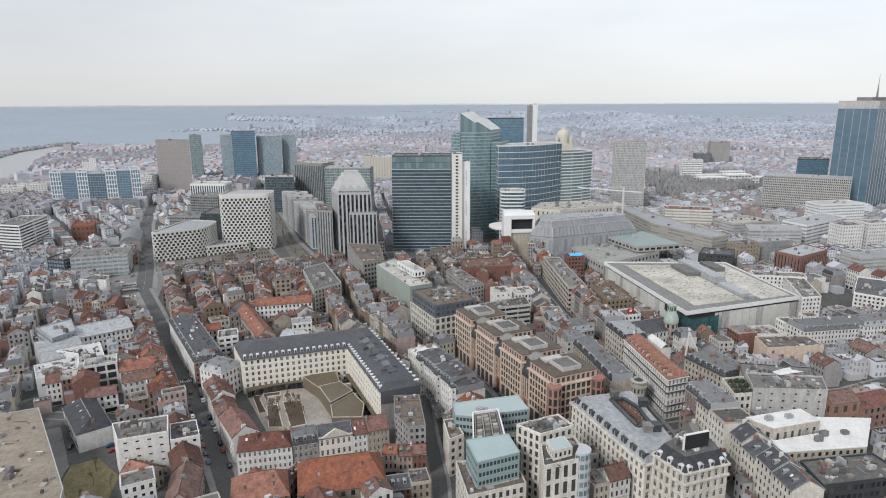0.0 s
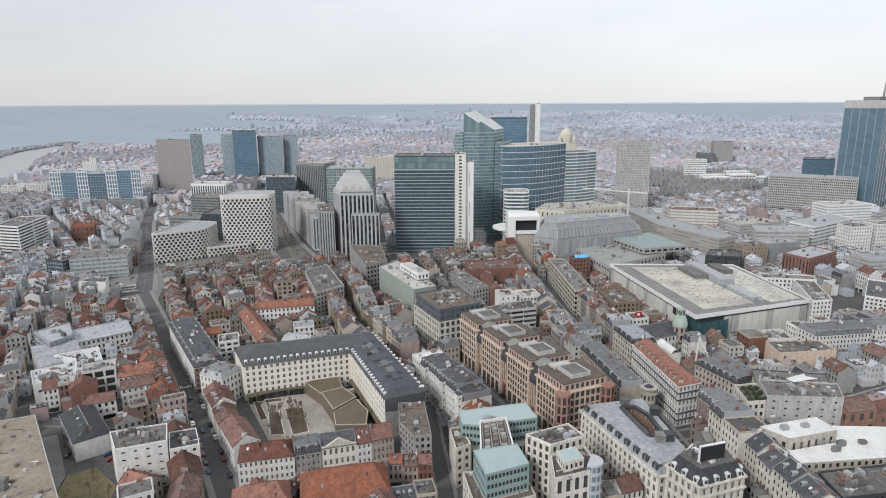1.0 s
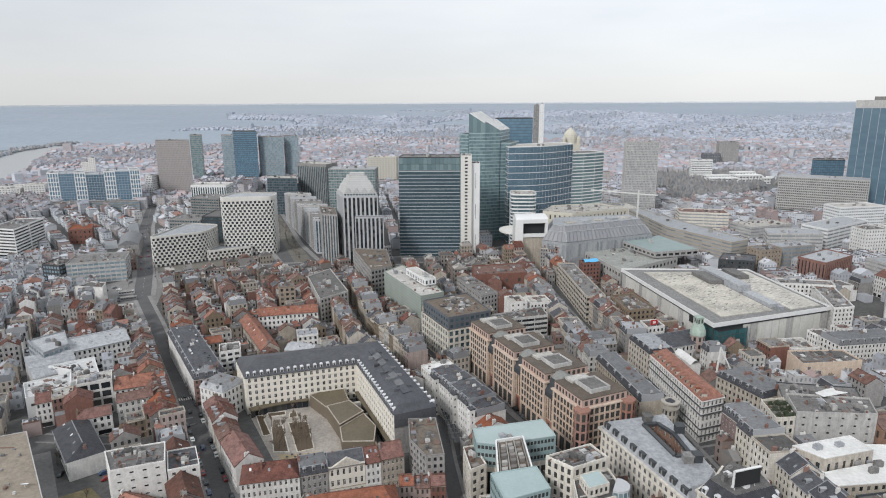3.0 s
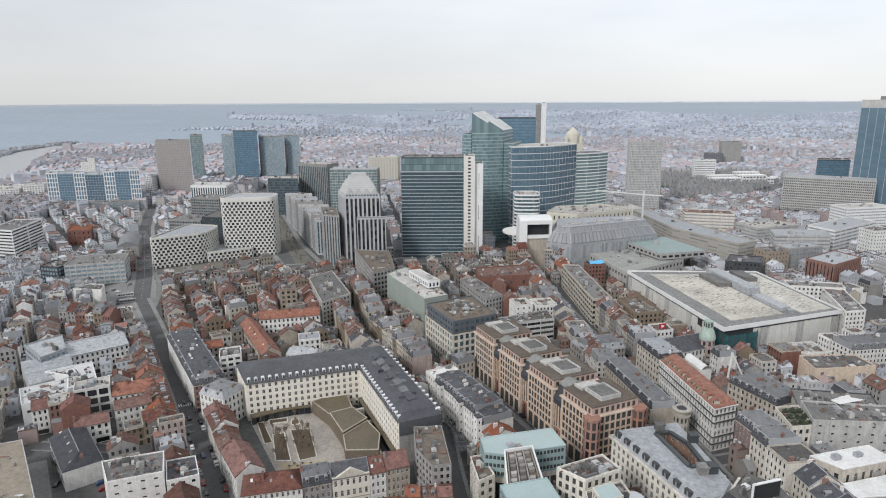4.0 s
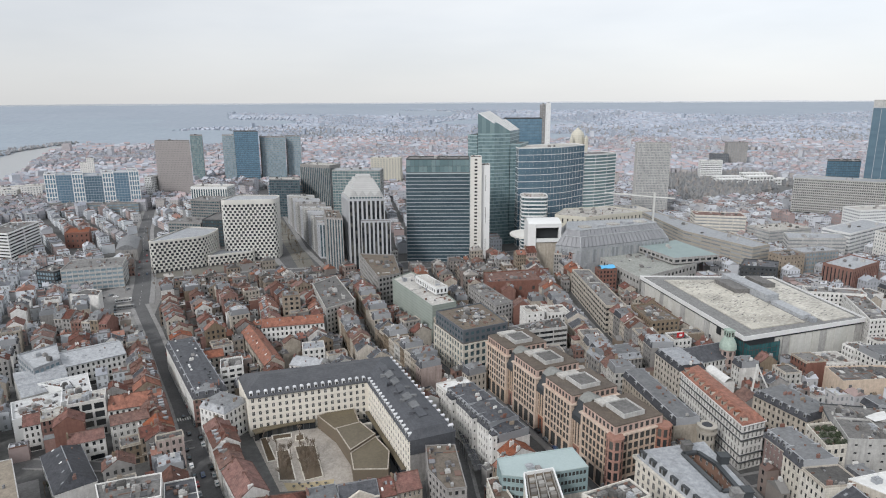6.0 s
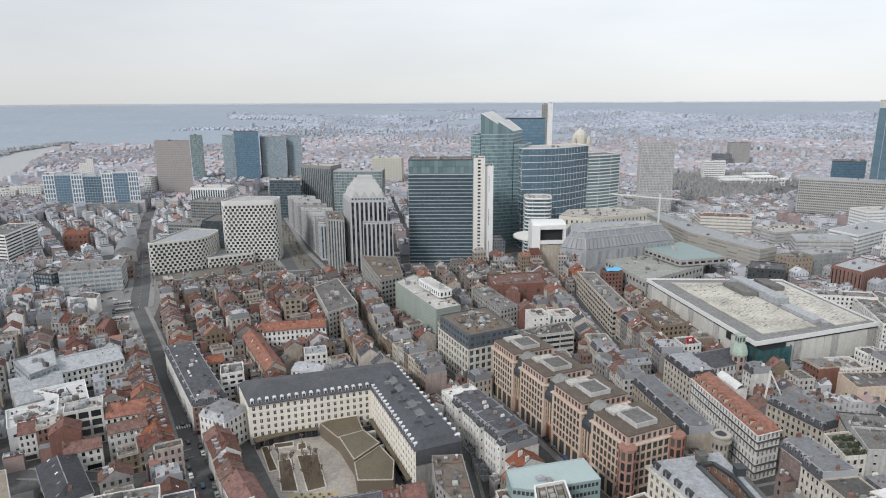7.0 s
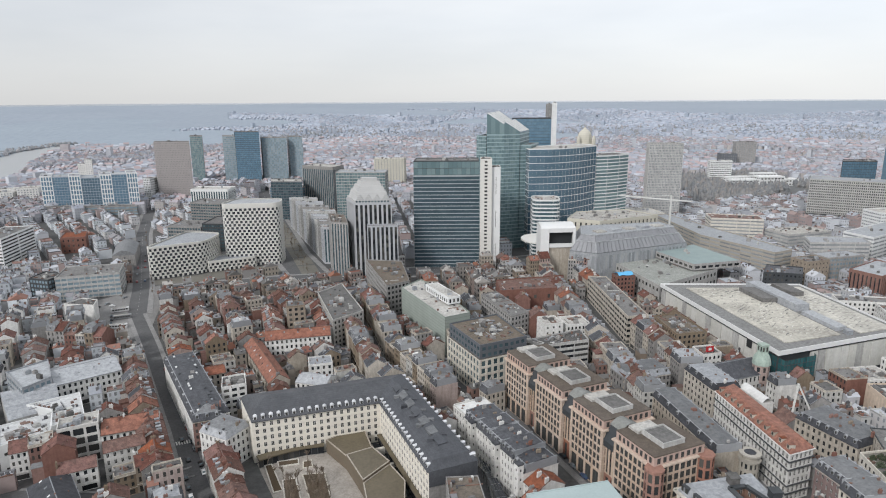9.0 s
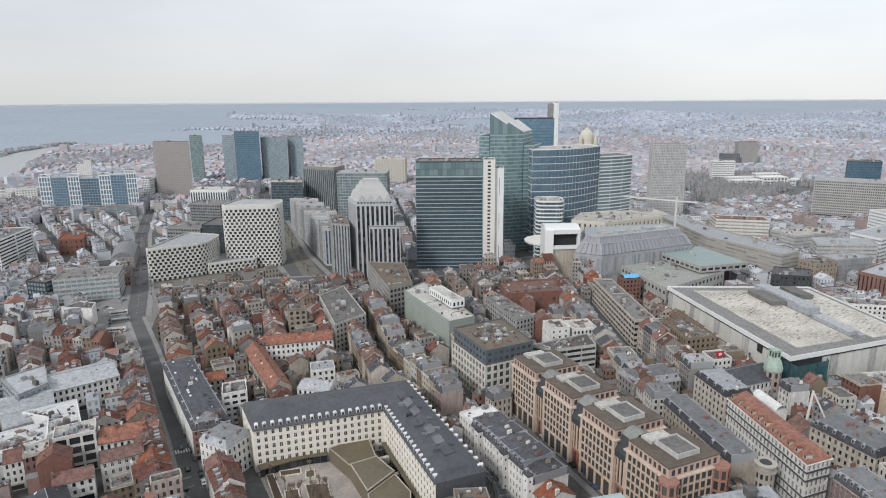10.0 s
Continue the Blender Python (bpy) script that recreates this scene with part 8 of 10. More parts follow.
cw.prism([(238, 1150), (269, 1150), (271, 1182), (240, 1182)], 0, 74)
part("wall", cw, "yellow_stone", ch)
cd = Shape()
for (r0_, z0_), (r1_, z1_) in zip([(12.5, 74), (12.5, 84), (11.5, 90), (8.5, 95), (4, 98.5)], [(12.5, 84), (11.5, 90), (8.5, 95), (4, 98.5), (1.2, 102)]):
    lo, hi = octagon(254, 1166, r0_, 12), octagon(254, 1166, r1_, 12)
    for k in range(12):
        j = (k + 1) % 12
        cd.poly([(*lo[k], z0_), (*lo[j], z0_), (*hi[j], z1_), (*hi[k], z1_)])
part("dome", cd, "yellow_stone", ch)
for x, y in ((240.5, 1152.5), (266.5, 1152.5)):
    tt = Shape()
    tt.prism(octagon(x, y, 3.4), 74, 83)
    tt.tube((x, y, 83), (x, y, 90), 3.2, 0.3, 8)
    part("turret", tt, "yellow_stone", ch)
take([(238, 1150), (269, 1150), (271, 1182), (240, 1182)], 3)
block("grey_tower", "slim pale grey slab tower", "tower", [(256, 845), (298, 842), (300, 862), (259, 865)], 95, "concrete", "r_flat", "g_grey", floor_h=3.3, bay=1.8, ww=0.6, wh=0.66, seed=122, units=1)
court_ = Shape()
SLABQ = [(448, 818), (540, 762), (556, 784), (462, 846)]
court_.poly([(*q, 0.06) for q in SLABQ])
solo("slab_forecourt", court_, "paving", "open paved forecourt before a grid-fronted slab", "paving", "structure")
take(SLABQ)
sb = block("slab_office", "long grey grid-fronted office slab on columns", "office", [(457, 834), (542, 780), (560, 806), (478, 866)], 42, "concrete", "r_zinc", "glass", z0=8.5, floor_h=3.3, bay=2.2, ww=0.55, wh=0.6, dep=0.5, seed=123, units=3)
for k in range(9):
    s = Shape()
    x, y = 460 + 80 * k / 9, 835 - 51 * k / 9
    s.box(x, y - 1, x + 1.5, y + 0.5, 0, 8.5)
    s.box(x + 17, y + 26, x + 18.5, y + 27.5, 0, 8.5)
    part("column", s, "concrete", sb)
fin = block("ministry_tower", "tall dark blue glass tower with white vertical lines", "tower", [(545, 832), (580, 804), (686, 880), (658, 913)], 139, "strip_grey", "r_flat", "g_band", floor_h=3.6, bay=9.5, ww=0.955, wh=0.985, dep=0.4, tall=True, seed=124, units=0, parapet=9.0, cornice="concrete")
s = Shape()
s.prism([(584, 823), (618, 846), (606, 864), (574, 840)], 148, 152.5)
part("plant_room", s, "grey", fin)
s = Shape()
s.tube((603, 843, 152), (603, 843, 168), 1.6, 0.6, 6)
s.tube((603, 843, 168), (603, 843, 182), 0.5, 0.1, 5)
part("mast", s, "grey", fin)
M["blue_panel"] = material("blue_grey_panels", (0.27, 0.33, 0.39), (0.21, 0.265, 0.32), rough=0.5, rand=0.03)
# brown greyed and lightened, haze put into the far tower's colour
M["brownstone"] = material("brown_grid_cladding", (0.35, 0.325, 0.318), (0.29, 0.27, 0.265), rand=0.02)
block("brown_tower", "flat brown grid-fronted tower", "tower", [(-430, 1022), (-376, 1020), (-387, 1050), (-441, 1052)], 91, "brownstone", "r_flat", "g_brown", floor_h=3.4, bay=2.4, ww=0.5, wh=0.5, seed=125, units=5)
block("side_tower", "narrow white window tower beside a brown one", "tower", [(-447, 1012), (-436, 1010), (-434, 1034), (-445, 1036)], 38, "white_clad", "r_flat", "glass", floor_h=3.4, bay=3, seed=126, units=0)
for x0, x1, y0, h, gl, lb in ((-443, -420, 1200, 90, "g_teal", "slim blue-grey glass tower"), (-389, -363, 1212, 89, "g_pale", "pale blue glass tower wing"), (-362, -318, 1196, 97, "g_blue", "dark blue glass tower"), (-317, -272, 1204, 86, "g_pale", "pale blue glass tower"), (-271, -246, 1215, 87, "g_pale", "pale grey glass tower wing")):
    block("business_tower", lb + " with flat roof and masts", "tower", [(x0, y0 + 4), (x1, y0), (x1 - 11, y0 + 34), (x0 - 11, y0 + 38)], h, "dark_metal" if gl == "g_blue" else "grey", "r_flat", gl, floor_h=3.6, bay=3.2, ww=0.95, wh=0.85, dep=0.1, seed=int(x1), units=4)
for k, (f0, f1, wl, gl, hh) in enumerate(((0, 0.12, "white_clad", "g_blue", 51), (0.12, 0.29, "blue_panel", "g_blue", 50), (0.29, 0.41, "white_clad", "g_blue", 51), (0.41, 0.61, "blue_panel", "g_band", 48), (0.61, 0.73, "white_clad", "g_blue", 52), (0.73, 0.89, "blue_panel", "g_blue", 52), (0.89, 1.0, "white_clad", "g_blue", 54))):
    a, b = (-552 + 127 * f0, 935 + 12 * f0), (-552 + 127 * f1, 935 + 12 * f1)
    block("canal_office", "office front of white grids and blue glass", "office", [a, b, (b[0] - 19, b[1] + 36), (a[0] - 19, a[1] + 36)], hh, wl, "r_zinc", gl, floor_h=6.4 if wl == "white_clad" else 3.6, bay=3.9, ww=0.74 if wl == "white_clad" else 0.9, wh=0.82, dep=0.6, seed=140 + k, units=1)
block("low_offices", "long low blue-grey office base", "office", [(-566, 905), (-418, 920), (-420, 932), (-566, 922)], 12, "grey", "r_flat", "g_pale", floor_h=4, bay=5, ww=0.9, wh=0.6, seed=150)
# more offices in the second row
for nm, plan, h, wl, rf_, gl, kw in (
        ("office", [(-187, 905), (-143, 880), (-132, 905), (-176, 932)], 66, "grey", "r_pale", "g_dark", dict(bay=3.2, ww=0.6, wh=0.9, tall=True)),
        ("office", [(-128, 801), (-70, 797), (-68, 826), (-127, 832)], 68, "concrete", "r_zinc", "g_teal", dict(bay=3.2, ww=0.9, wh=0.8)),
        ("office", [(-222, 872), (-181, 868), (-188, 900), (-230, 904)], 49, "slate_panel", "r_pale", "g_dark", dict(bay=3.2, ww=0.9, wh=0.7)),
        ("office", [(-232, 905), (-190, 890), (-180, 915), (-225, 930)], 38, "grey", "r_pale", "g_blue", dict(bay=3.2, ww=0.9, wh=0.7)),
        ("office", [(-314, 842), (-267, 838), (-266, 868), (-316, 872)], 44, "white_clad", "r_pale", "g_dark", dict(bay=3.2, ww=0.6, wh=0.9, tall=True)),
        ("office", [(-300, 800), (-262, 790), (-258, 822), (-296, 834)], 34, "grey", "r_flat", "g_dark", dict(bay=3.2, ww=0.8, wh=0.5)),
        ("office", [(-296, 720), (-258, 712), (-255, 745), (-292, 753)], 22, "grey", "r_flat", "g_dark", dict(bay=3.2, ww=0.8, wh=0.5)),
        ("office", [(-252, 700), (-214, 694), (-212, 735), (-250, 742)], 28, "dark_metal", "r_flat", "g_dark", dict(bay=3.2, ww=0.8, wh=0.5)),
        ("office", [(320, 600), (372, 596), (380, 618), (330, 626)], 24, "concrete", "r_zinc", "g_grey", dict(bay=12, ww=0.96, wh=0.45)),
        ("office", [(386, 612), (456, 656), (448, 684), (376, 640)], 25, "white_clad", "r_zinc", "g_grey", dict(bay=12, ww=0.96, wh=0.45)),
        ("office", [(448, 690), (506, 700), (500, 724), (446, 716)], 33, "white_clad", "r_pale", "g_grey", dict(bay=3, ww=0.8, wh=0.45)),
        ("office", [(330, 650), (382, 666), (372, 694), (322, 680)], 20, "concrete", "r_pale", "g_grey", dict(bay=12, ww=0.96, wh=0.45)),
        ("apartment_block", [(404, 584), (428, 588), (426, 606), (402, 602)], 30, "white", "r_flat", "g_dark", dict(bay=3, ww=0.4, wh=0.45)),
        ("apartment_block", [(434, 590), (460, 594), (458, 612), (432, 608)], 31, "white", "r_flat", "g_dark", dict(bay=3, ww=0.4, wh=0.45)),
        ("apartment_block", [(464, 585), (492, 588), (490, 606), (462, 603)], 30, "white", "r_flat", "g_dark", dict(bay=3, ww=0.4, wh=0.45)),
        ("brick_hall", [(314, 500), (352, 524), (344, 548), (304, 522)], 21, "brick", "r_zinc", "glass", dict(bay=3, ww=0.35, wh=0.85, tall=True)),
        ("office", [(366, 500), (428, 512), (424, 532), (362, 522)], 19, "concrete", "r_zinc", "g_grey", dict(bay=12, ww=0.96, wh=0.45)),
        ("yellow_house", [(282, 540), (304, 546), (300, 562), (278, 556)], 22, "ochre", "r_flat", "glass", dict(bay=4, ww=0.3, wh=0.4)),
        ("office", [(306, 552), (342, 560), (338, 578), (302, 570)], 22, "grey", "r_zinc", "g_pale", dict(bay=3, ww=0.7, wh=0.5)),
        ("dark_building", [(236, 520), (262, 512), (274, 532), (250, 542)], 20, "dark_metal", "r_slate", "glass", dict(bay=3, ww=0.5, wh=0.5)),
        ("office", [(270, 690), (318, 676), (324, 700), (276, 716)], 30, "stone", "r_brown", "g_grey", dict(bay=12, ww=0.96, wh=0.42)),
        ("office", [(212, 760), (250, 756), (246, 800), (208, 804)], 22, "stone", "r_pale", "g_grey", dict(bay=3, ww=0.5, wh=0.5)),
        ("blue_office", [(543, 905), (584, 895), (600, 922), (559, 930)], 65, "dark_metal", "r_flat", "g_blue", dict(bay=3, ww=0.95, wh=0.9)),
        ("pale_tower", [(700, 960), (726, 955), (730, 985), (704, 990)], 105, "grey", "r_flat", "g_pale", dict(bay=3, ww=0.7, wh=0.6)),
        ("slim_tower", [(208.5, 1236), (218, 1236), (220, 1250), (210.5, 1250)], 143, "white_clad", "r_flat", "glass", dict(bay=6, ww=0.1, wh=0.2)),
        ("slim_tower", [(198, 1236.5), (208.2, 1236), (210.2, 1250), (200, 1250)], 141, "grey", "r_flat", "g_grey", dict(bay=5, ww=0.6, wh=0.5)),
        ("apartment_block", [(-672, 1000), (-640, 1008), (-646, 1030), (-678, 1020)], 20, "white", "r_pale", "g_grey", dict(bay=4, ww=0.5, wh=0.5)),
        ("apartment_block", [(-636, 1012), (-610, 1022), (-622, 1052), (-646, 1040)], 24, "white", "r_pale", "g_grey", dict(bay=4, ww=0.5, wh=0.5)),
        ("apartment_block", [(-700, 1050), (-668, 1058), (-674, 1078), (-706, 1070)], 18, "white", "r_pale", "g_grey", dict(bay=4, ww=0.5, wh=0.5)),
        ("pale_tower", [(-658, 1250), (-645, 1250), (-652, 1266), (-665, 1266)], 46, "white", "r_flat", "g_grey", dict(bay=4, ww=0.4, wh=0.5)),
        ("pale_tower", [(-678, 1262), (-664, 1262), (-671, 1278), (-685, 1278)], 37, "white", "r_flat", "g_grey", dict(bay=4, ww=0.4, wh=0.5)),
        ("apartment_block", [(-113, 1150), (-61, 1148), (-58, 1166), (-112, 1170)], 52, "yellow_stone", "r_pale", "g_grey", dict(bay=5, ww=0.5, wh=0.4)),
        ("apartment_block", [(638, 1400), (680, 1396), (684, 1420), (642, 1424)], 58, "grey", "r_flat", "g_grey", dict(bay=5, ww=0.5, wh=0.4)),
        ("office", [(602, 1390), (636, 1386), (640, 1412), (606, 1416)], 34, "slate_panel", "r_flat", "g_grey", dict(bay=5, ww=0.5, wh=0.4)),
        ("office", [(486, 1180), (524, 1176), (528, 1196), (490, 1200)], 40, "white_clad", "r_pale", "glass", dict(bay=3, ww=0.8, wh=0.4))):
    block(nm, "%s with %s" % ({"white": "white apartment block", "white_clad": "white-fronted office", "brick": "red brick hall", "ochre": "yellow rendered house"}.get(wl, "grey-fronted office"), {"r_pale": "a pale flat roof", "r_flat": "a dark flat roof"}.get(rf_, "a grey sheet roof") + " and many windows"), "office" if "office" in nm else "building", plan, h, wl, rf_, gl, floor_h=3.4, units=4, seed=int(h * 3 + plan[0][0]), **kw)

# ---- small things in the near streets ----
def car_mesh():
    body = Shape()
    prof = [(-2.1, 0.3), (-2.12, 0.75), (-1.5, 0.88), (-0.9, 1.42), (0.75, 1.45), (1.55, 0.95), (2.08, 0.85), (2.12, 0.3)]
    k = len(prof)
    for y, s in ((-0.84, 1), (0.84, 1)):
        for x, z in prof:
            tuck = 0.14 if z > 1.2 else 0.0
            body.v.append((x, y * (1 - tuck), z))
    body.f.append(tuple(range(k - 1, -1, -1))), body.f.append(tuple(range(k, 2 * k)))
    for i in range(k):
        j = (i + 1) % k
        body.f.append((i, j, k + j, k + i))
    glass = Shape()
    for y in (-0.79, 0.79):
        glass.poly([(-1.2, y * 1.035, 0.93), (1.25, y * 1.035, 0.93), (0.7, y * 0.945, 1.36), (-0.85, y * 0.945, 1.36)])
    glass.poly([(1.48, -0.66, 1.02), (1.48, 0.66, 1.02), (0.86, 0.6, 1.41), (0.86, -0.6, 1.41)])
    glass.poly([(-1.43, 0.66, 1.0), (-1.43, -0.66, 1.0), (-1.0, -0.6, 1.38), (-1.0, 0.6, 1.38)])
    wheel = Shape()
    wheel.tube((0, -0.1, 0), (0, 0.1, 0), 0.32, 0.32, 10)
    return body, glass, wheel


CARS = []
cb_, cg_, cw_ = car_mesh()
for paint, word in (("car_white", "white"), ("car_black", "black"), ("car_grey", "grey"), ("car_blue", "dark blue"), ("car_red", "dark red")):
    c = thing("car", (0, 0, 0), "small %s car parked at the kerb" % word, "car", "parked cars")
    part("body", cb_, paint, c)
    part("glazing", cg_, "g_dark", c)
    for x in (-1.35, 1.35):
        for y in (-0.78, 0.78):
            wh_ = part("wheel", cw_, "tyre", c)
            wh_.location = (x, y, 0.32)
    CARS.append(c)


def park(p, q, off, n, seed, skip=0.2):
    """Cars nose to tail along a street line, off metres to its left."""
    rng = random.Random(seed)
    dx, dy, L = unit(p, q)
    for i in range(n):
        if rng.random() < skip:
            continue
        u = L * (i + 0.5) / n
        copy_thing(rng.choice([CARS[i] for i in (1, 1, 1, 2, 2, 3, 0, 4)]), pose(p[0] + dx * u - dy * off, p[1] + dy * u + dx * off, 0.13, 0, 0, math.degrees(math.atan2(dy, dx)) + rng.choice((0, 180))))


zeb = Shape()
for k in range(9):
    x, y = -135.6 + 1.05 * k, 322.6 - 0.1 * k + 0.45 * k
    zeb.poly([(x, y, 0.15), (x + 0.55, y + 0.24, 0.15), (x + 2.1, y - 2.6, 0.15), (x + 1.55, y - 2.84, 0.15)])
solo("zebra_crossing", zeb, "line", "white zebra crossing on a grey street", "road marking", "structure")
park((-81, 227), (-119, 299), -3.6, 12, 1)
park((-119, 299), (-177, 404), -3.6, 17, 2)
park((-84, 232), (-119, 299), 3.4, 10, 3, 0.5)
park((48, 287), (21, 363), 4.3, 10, 5, 0.35)
park((48, 287), (21, 363), -1.8, 5, 6, 0.4)
park((-250, 500), (-236, 470), 0.0, 4, 7)
park((-262, 520), (-240, 520), 0.0, 4, 8)
park((-101, 266), (-137, 333), 0.8, 4, 9, 0.4)
park((106, 300), (98, 400), 1.5, 6, 10, 0.4)
park((-262, 575), (-352, 784), 3.2, 9, 11, 0.3)
park((-262, 575), (-352, 784), -3.2, 9, 12, 0.4)
park((-268, 512), (-250, 560), 2.0, 6, 13, 0.2)
for i, p in enumerate([(-126, 240), (-158, 255)]):
    copy_thing(CARS[i], pose(p[0], p[1], 0.05, 0, 0, 40 + 60 * i))
for c in CARS:
    c.location = (-150 + CARS.index(c) * 3.2, 268 - CARS.index(c) * 4.2, 0.05)
    c.rotation_euler = (0, 0, radians(35))

# city buses on the square
def bus(x, y, turn, body):
    t = thing("bus", (x, y, 0.04), "%s city bus waiting on a paved square" % ("white" if body == "car_white" else "grey"), "bus", "buses")
    t.rotation_euler = (0, 0, radians(turn))
    base = BASE[t.name]

    def q(u, v):
        return (base.x + u, base.y + v)
    s = Shape()
    s.prism([q(-5.9, -1.1), q(-5.6, -1.27), q(5.6, -1.27), q(5.9, -1.0), q(5.9, 1.0), q(5.6, 1.27), q(-5.6, 1.27), q(-5.9, 1.1)], 0.39, 2.95)
    part("body", s, body, t)
    s = Shape()
    s.prism([q(-5.0, -0.8), q(4.2, -0.8), q(4.2, 0.8), q(-5.0, 0.8)], 2.95, 3.2)
    part("roof_pod", s, "r_pale", t)
    for v in (-1.285, 1.285):
        for k in range(6):
            s = Shape()
            s.poly([(*q(-5.3 + 1.8 * k, v), 1.35), (*q(-3.75 + 1.8 * k, v), 1.35), (*q(-3.75 + 1.8 * k, v), 2.45), (*q(-5.3 + 1.8 * k, v), 2.45)])
            part("window", s, "glass", t)
    for u in (-3.6, 3.7):
        for v in (-1.15, 1.15):
            s = Shape()
            s.tube((*q(u, v - 0.14), 0.54), (*q(u, v + 0.14), 0.54), 0.5, 0.5, 10)
            part("wheel", s, "tyre", t)


bus(-247.5, 508, 25, "car_white")
bus(-232.5, 473, 12, "car_white")
bus(-238.5, 492, 22, "car_grey")
# shrubs in the yards
def shrub(x, y, r, seed, zb=0.0, where="in a back yard"):
    rng = random.Random(seed)
    s = Shape()
    for _ in range(220):
        a, b, c = rng.uniform(0, 6.283), rng.uniform(0.1, 1), rng.uniform(0.4, 1)
        p = Vector((x + r * c * math.cos(a) * b, y + r * c * math.sin(a) * b, zb + r * (0.2 + 1.3 * rng.random() * (1 - b * 0.5))))
        d = Vector((rng.uniform(-1, 1), rng.uniform(-1, 1), rng.uniform(-1, 1))).normalized() * r * 0.22
        e = d.orthogonal().normalized() * r * 0.16
        s.poly([tuple(p - d), tuple(p + e), tuple(p + d), tuple(p - e)])
    t = thing("shrub", (x, y, zb), "dark evergreen shrub " + where, "shrub", "yard shrubs")
    tr = Shape()
    tr.tube((x, y, zb), (x, y, zb + r * 0.6), 0.1, 0.06)
    part("stem", tr, "twig", t)
    part("leaves", s, "hedge", t)


for i, (x, y, r) in enumerate(((-163, 268, 2.6), (-114, 224, 2.2), (-111, 228, 1.8), (-131, 214, 1.6), (-92, 398, 3.5), (-95, 392, 3), (-63, 362, 3), (-59, 357, 2.4), (-150, 262, 1.8), (-8, 216, 1.5))):
    shrub(x, y, r, i)
for i in range(9):
    shrub(139.5 + (i % 3) * 3.0 + i // 3 * 0.9, 254 + i // 3 * 5.0, 1.5 + 0.3 * (i % 2), 30 + i, 21.5, "on a roof terrace")
for i, (x, y) in enumerate(((-90, 395), (-88, 390), (-97, 399), (-92, 385), (-99, 392), (-62, 356), (-66, 360), (-133, 226), (-137, 236))):
    copy_thing((TREE, TREE2)[i % 2], pose(x, y, 0, 0, 0, i * 47))
# bare trees in back yards
ryt = random.Random(31)
for x, y in ((-97, 396), (-92, 386), (-66, 364), (-62, 360), (-57, 352), (-88, 402), (-112, 380), (-120, 346), (-58, 404), (-45, 356), (-132, 214), (-124, 222), (-163, 262), (70, 388), (14, 270), (18, 262)):
    copy_thing(ryt.choice((TREE, TREE2)), pose(x, y, 0, 0, 0, ryt.uniform(0, 360)))
# avenue trees on a planted strip
strip = Shape()
for k in range(10):
    a, b = k / 10, (k + 0.92) / 10
    strip.poly([(-133 - 105 * a, 604 + 298 * a, 0.27), (-118 - 105 * a, 610 + 298 * a, 0.27), (-118 - 105 * b, 610 + 298 * b, 0.27), (-133 - 105 * b, 604 + 298 * b, 0.27)])
solo("planted_strip", strip, "verge", "dull winter grass strip in the middle of a boulevard", "lawn", "structure")
rav = random.Random(77)
for i in range(34):
    f = i / 34
    p = (-128 - 105 * f, 606 + 298 * f)
    copy_thing(rav.choice((TREE, TREE2)), pose(p[0] + rav.uniform(-5, 5) + 2, p[1] + rav.uniform(-3, 3), 0, 0, 0, rav.uniform(0, 360)))
for i in range(22):
    f = i / 22
    copy_thing(rav.choice((TREE, TREE2)), pose(-246 - 116 * f + (14 if i % 2 else -10), 530 + 254 * f, 0, 0, 0, rav.uniform(0, 360)))

# pale mobile crane in a yard, tower crane farther off
cr = thing("mobile_crane", (141, 316, 0), "white mobile crane with a folded jib in a yard", "crane")
s = Shape()
s.prism([(138, 313), (144, 315), (143.3, 317.4), (137.3, 315.4)], 0.6, 2.2, True)
part("carrier", s, "steel", cr)
s = Shape()
s.bar((141.0, 315.5, 2.2), (142.5, 314.5, 27.5), 0.9, 0.9)
part("mast", s, "steel", cr)
s = Shape()
s.bar((142.5, 314.5, 27.3), (147.5, 311.0, 15.5), 0.6, 0.6)
part("jib", s, "steel", cr)
for x, y in ((138.5, 313.2), (140.5, 313.9), (142.7, 314.6), (138.0, 315.5), (140.0, 316.2), (142.2, 316.9)):
    s = Shape()
    s.tube((x - 0.1, y - 0.3, 0.55), (x + 0.1, y + 0.3, 0.55), 0.55, 0.55, 10)
    part("wheel", s, "tyre", cr)
tc = thing("tower_crane", (197, 613, 0), "slender pale tower crane above the offices", "crane")
for nm, a, b, w_ in (("mast", (197, 613, 0), (197, 613, 66), 1.4), ("jib", (197, 613, 62), (158, 640, 62.5), 1.0), ("counter_jib", (197, 613, 62), (212, 603, 62), 1.0), ("tie", (197, 613, 66), (170, 632, 62.6), 0.3)):
    s = Shape()
    s.bar(a, b, w_, w_)
    part(nm, s, "steel", tc)
# blue tarpaulin over a roof
tp = Shape()
for k in range(4):
    for j in range(3):
        def tq(f, g):
            return (123 + 12 * f - 1.5 * g, 514 + 3 * f + 8 * g, 20.6 + 1.6 * math.sin(math.pi * g) + 0.3 * math.sin(7 * f + 3 * g))
        tp.poly([tq(k / 4, j / 3), tq((k + 1) / 4, j / 3), tq((k + 1) / 4, (j + 1) / 3), tq(k / 4, (j + 1) / 3)])
block("brick_house", "red brick house with a covered roof", "house", [(121, 513), (136, 516), (134, 525), (120, 522.5)], 19.5, "brick", "r_flat", seed=160, units=0)
tagged(part("tarpaulin", tp, "tarp", None), "bright blue tarpaulin spread over a roof", "tarpaulin")
rs = thing("roof_sign", (131, 393, 0), "red sign with a white emblem on a rooftop frame", "sign")
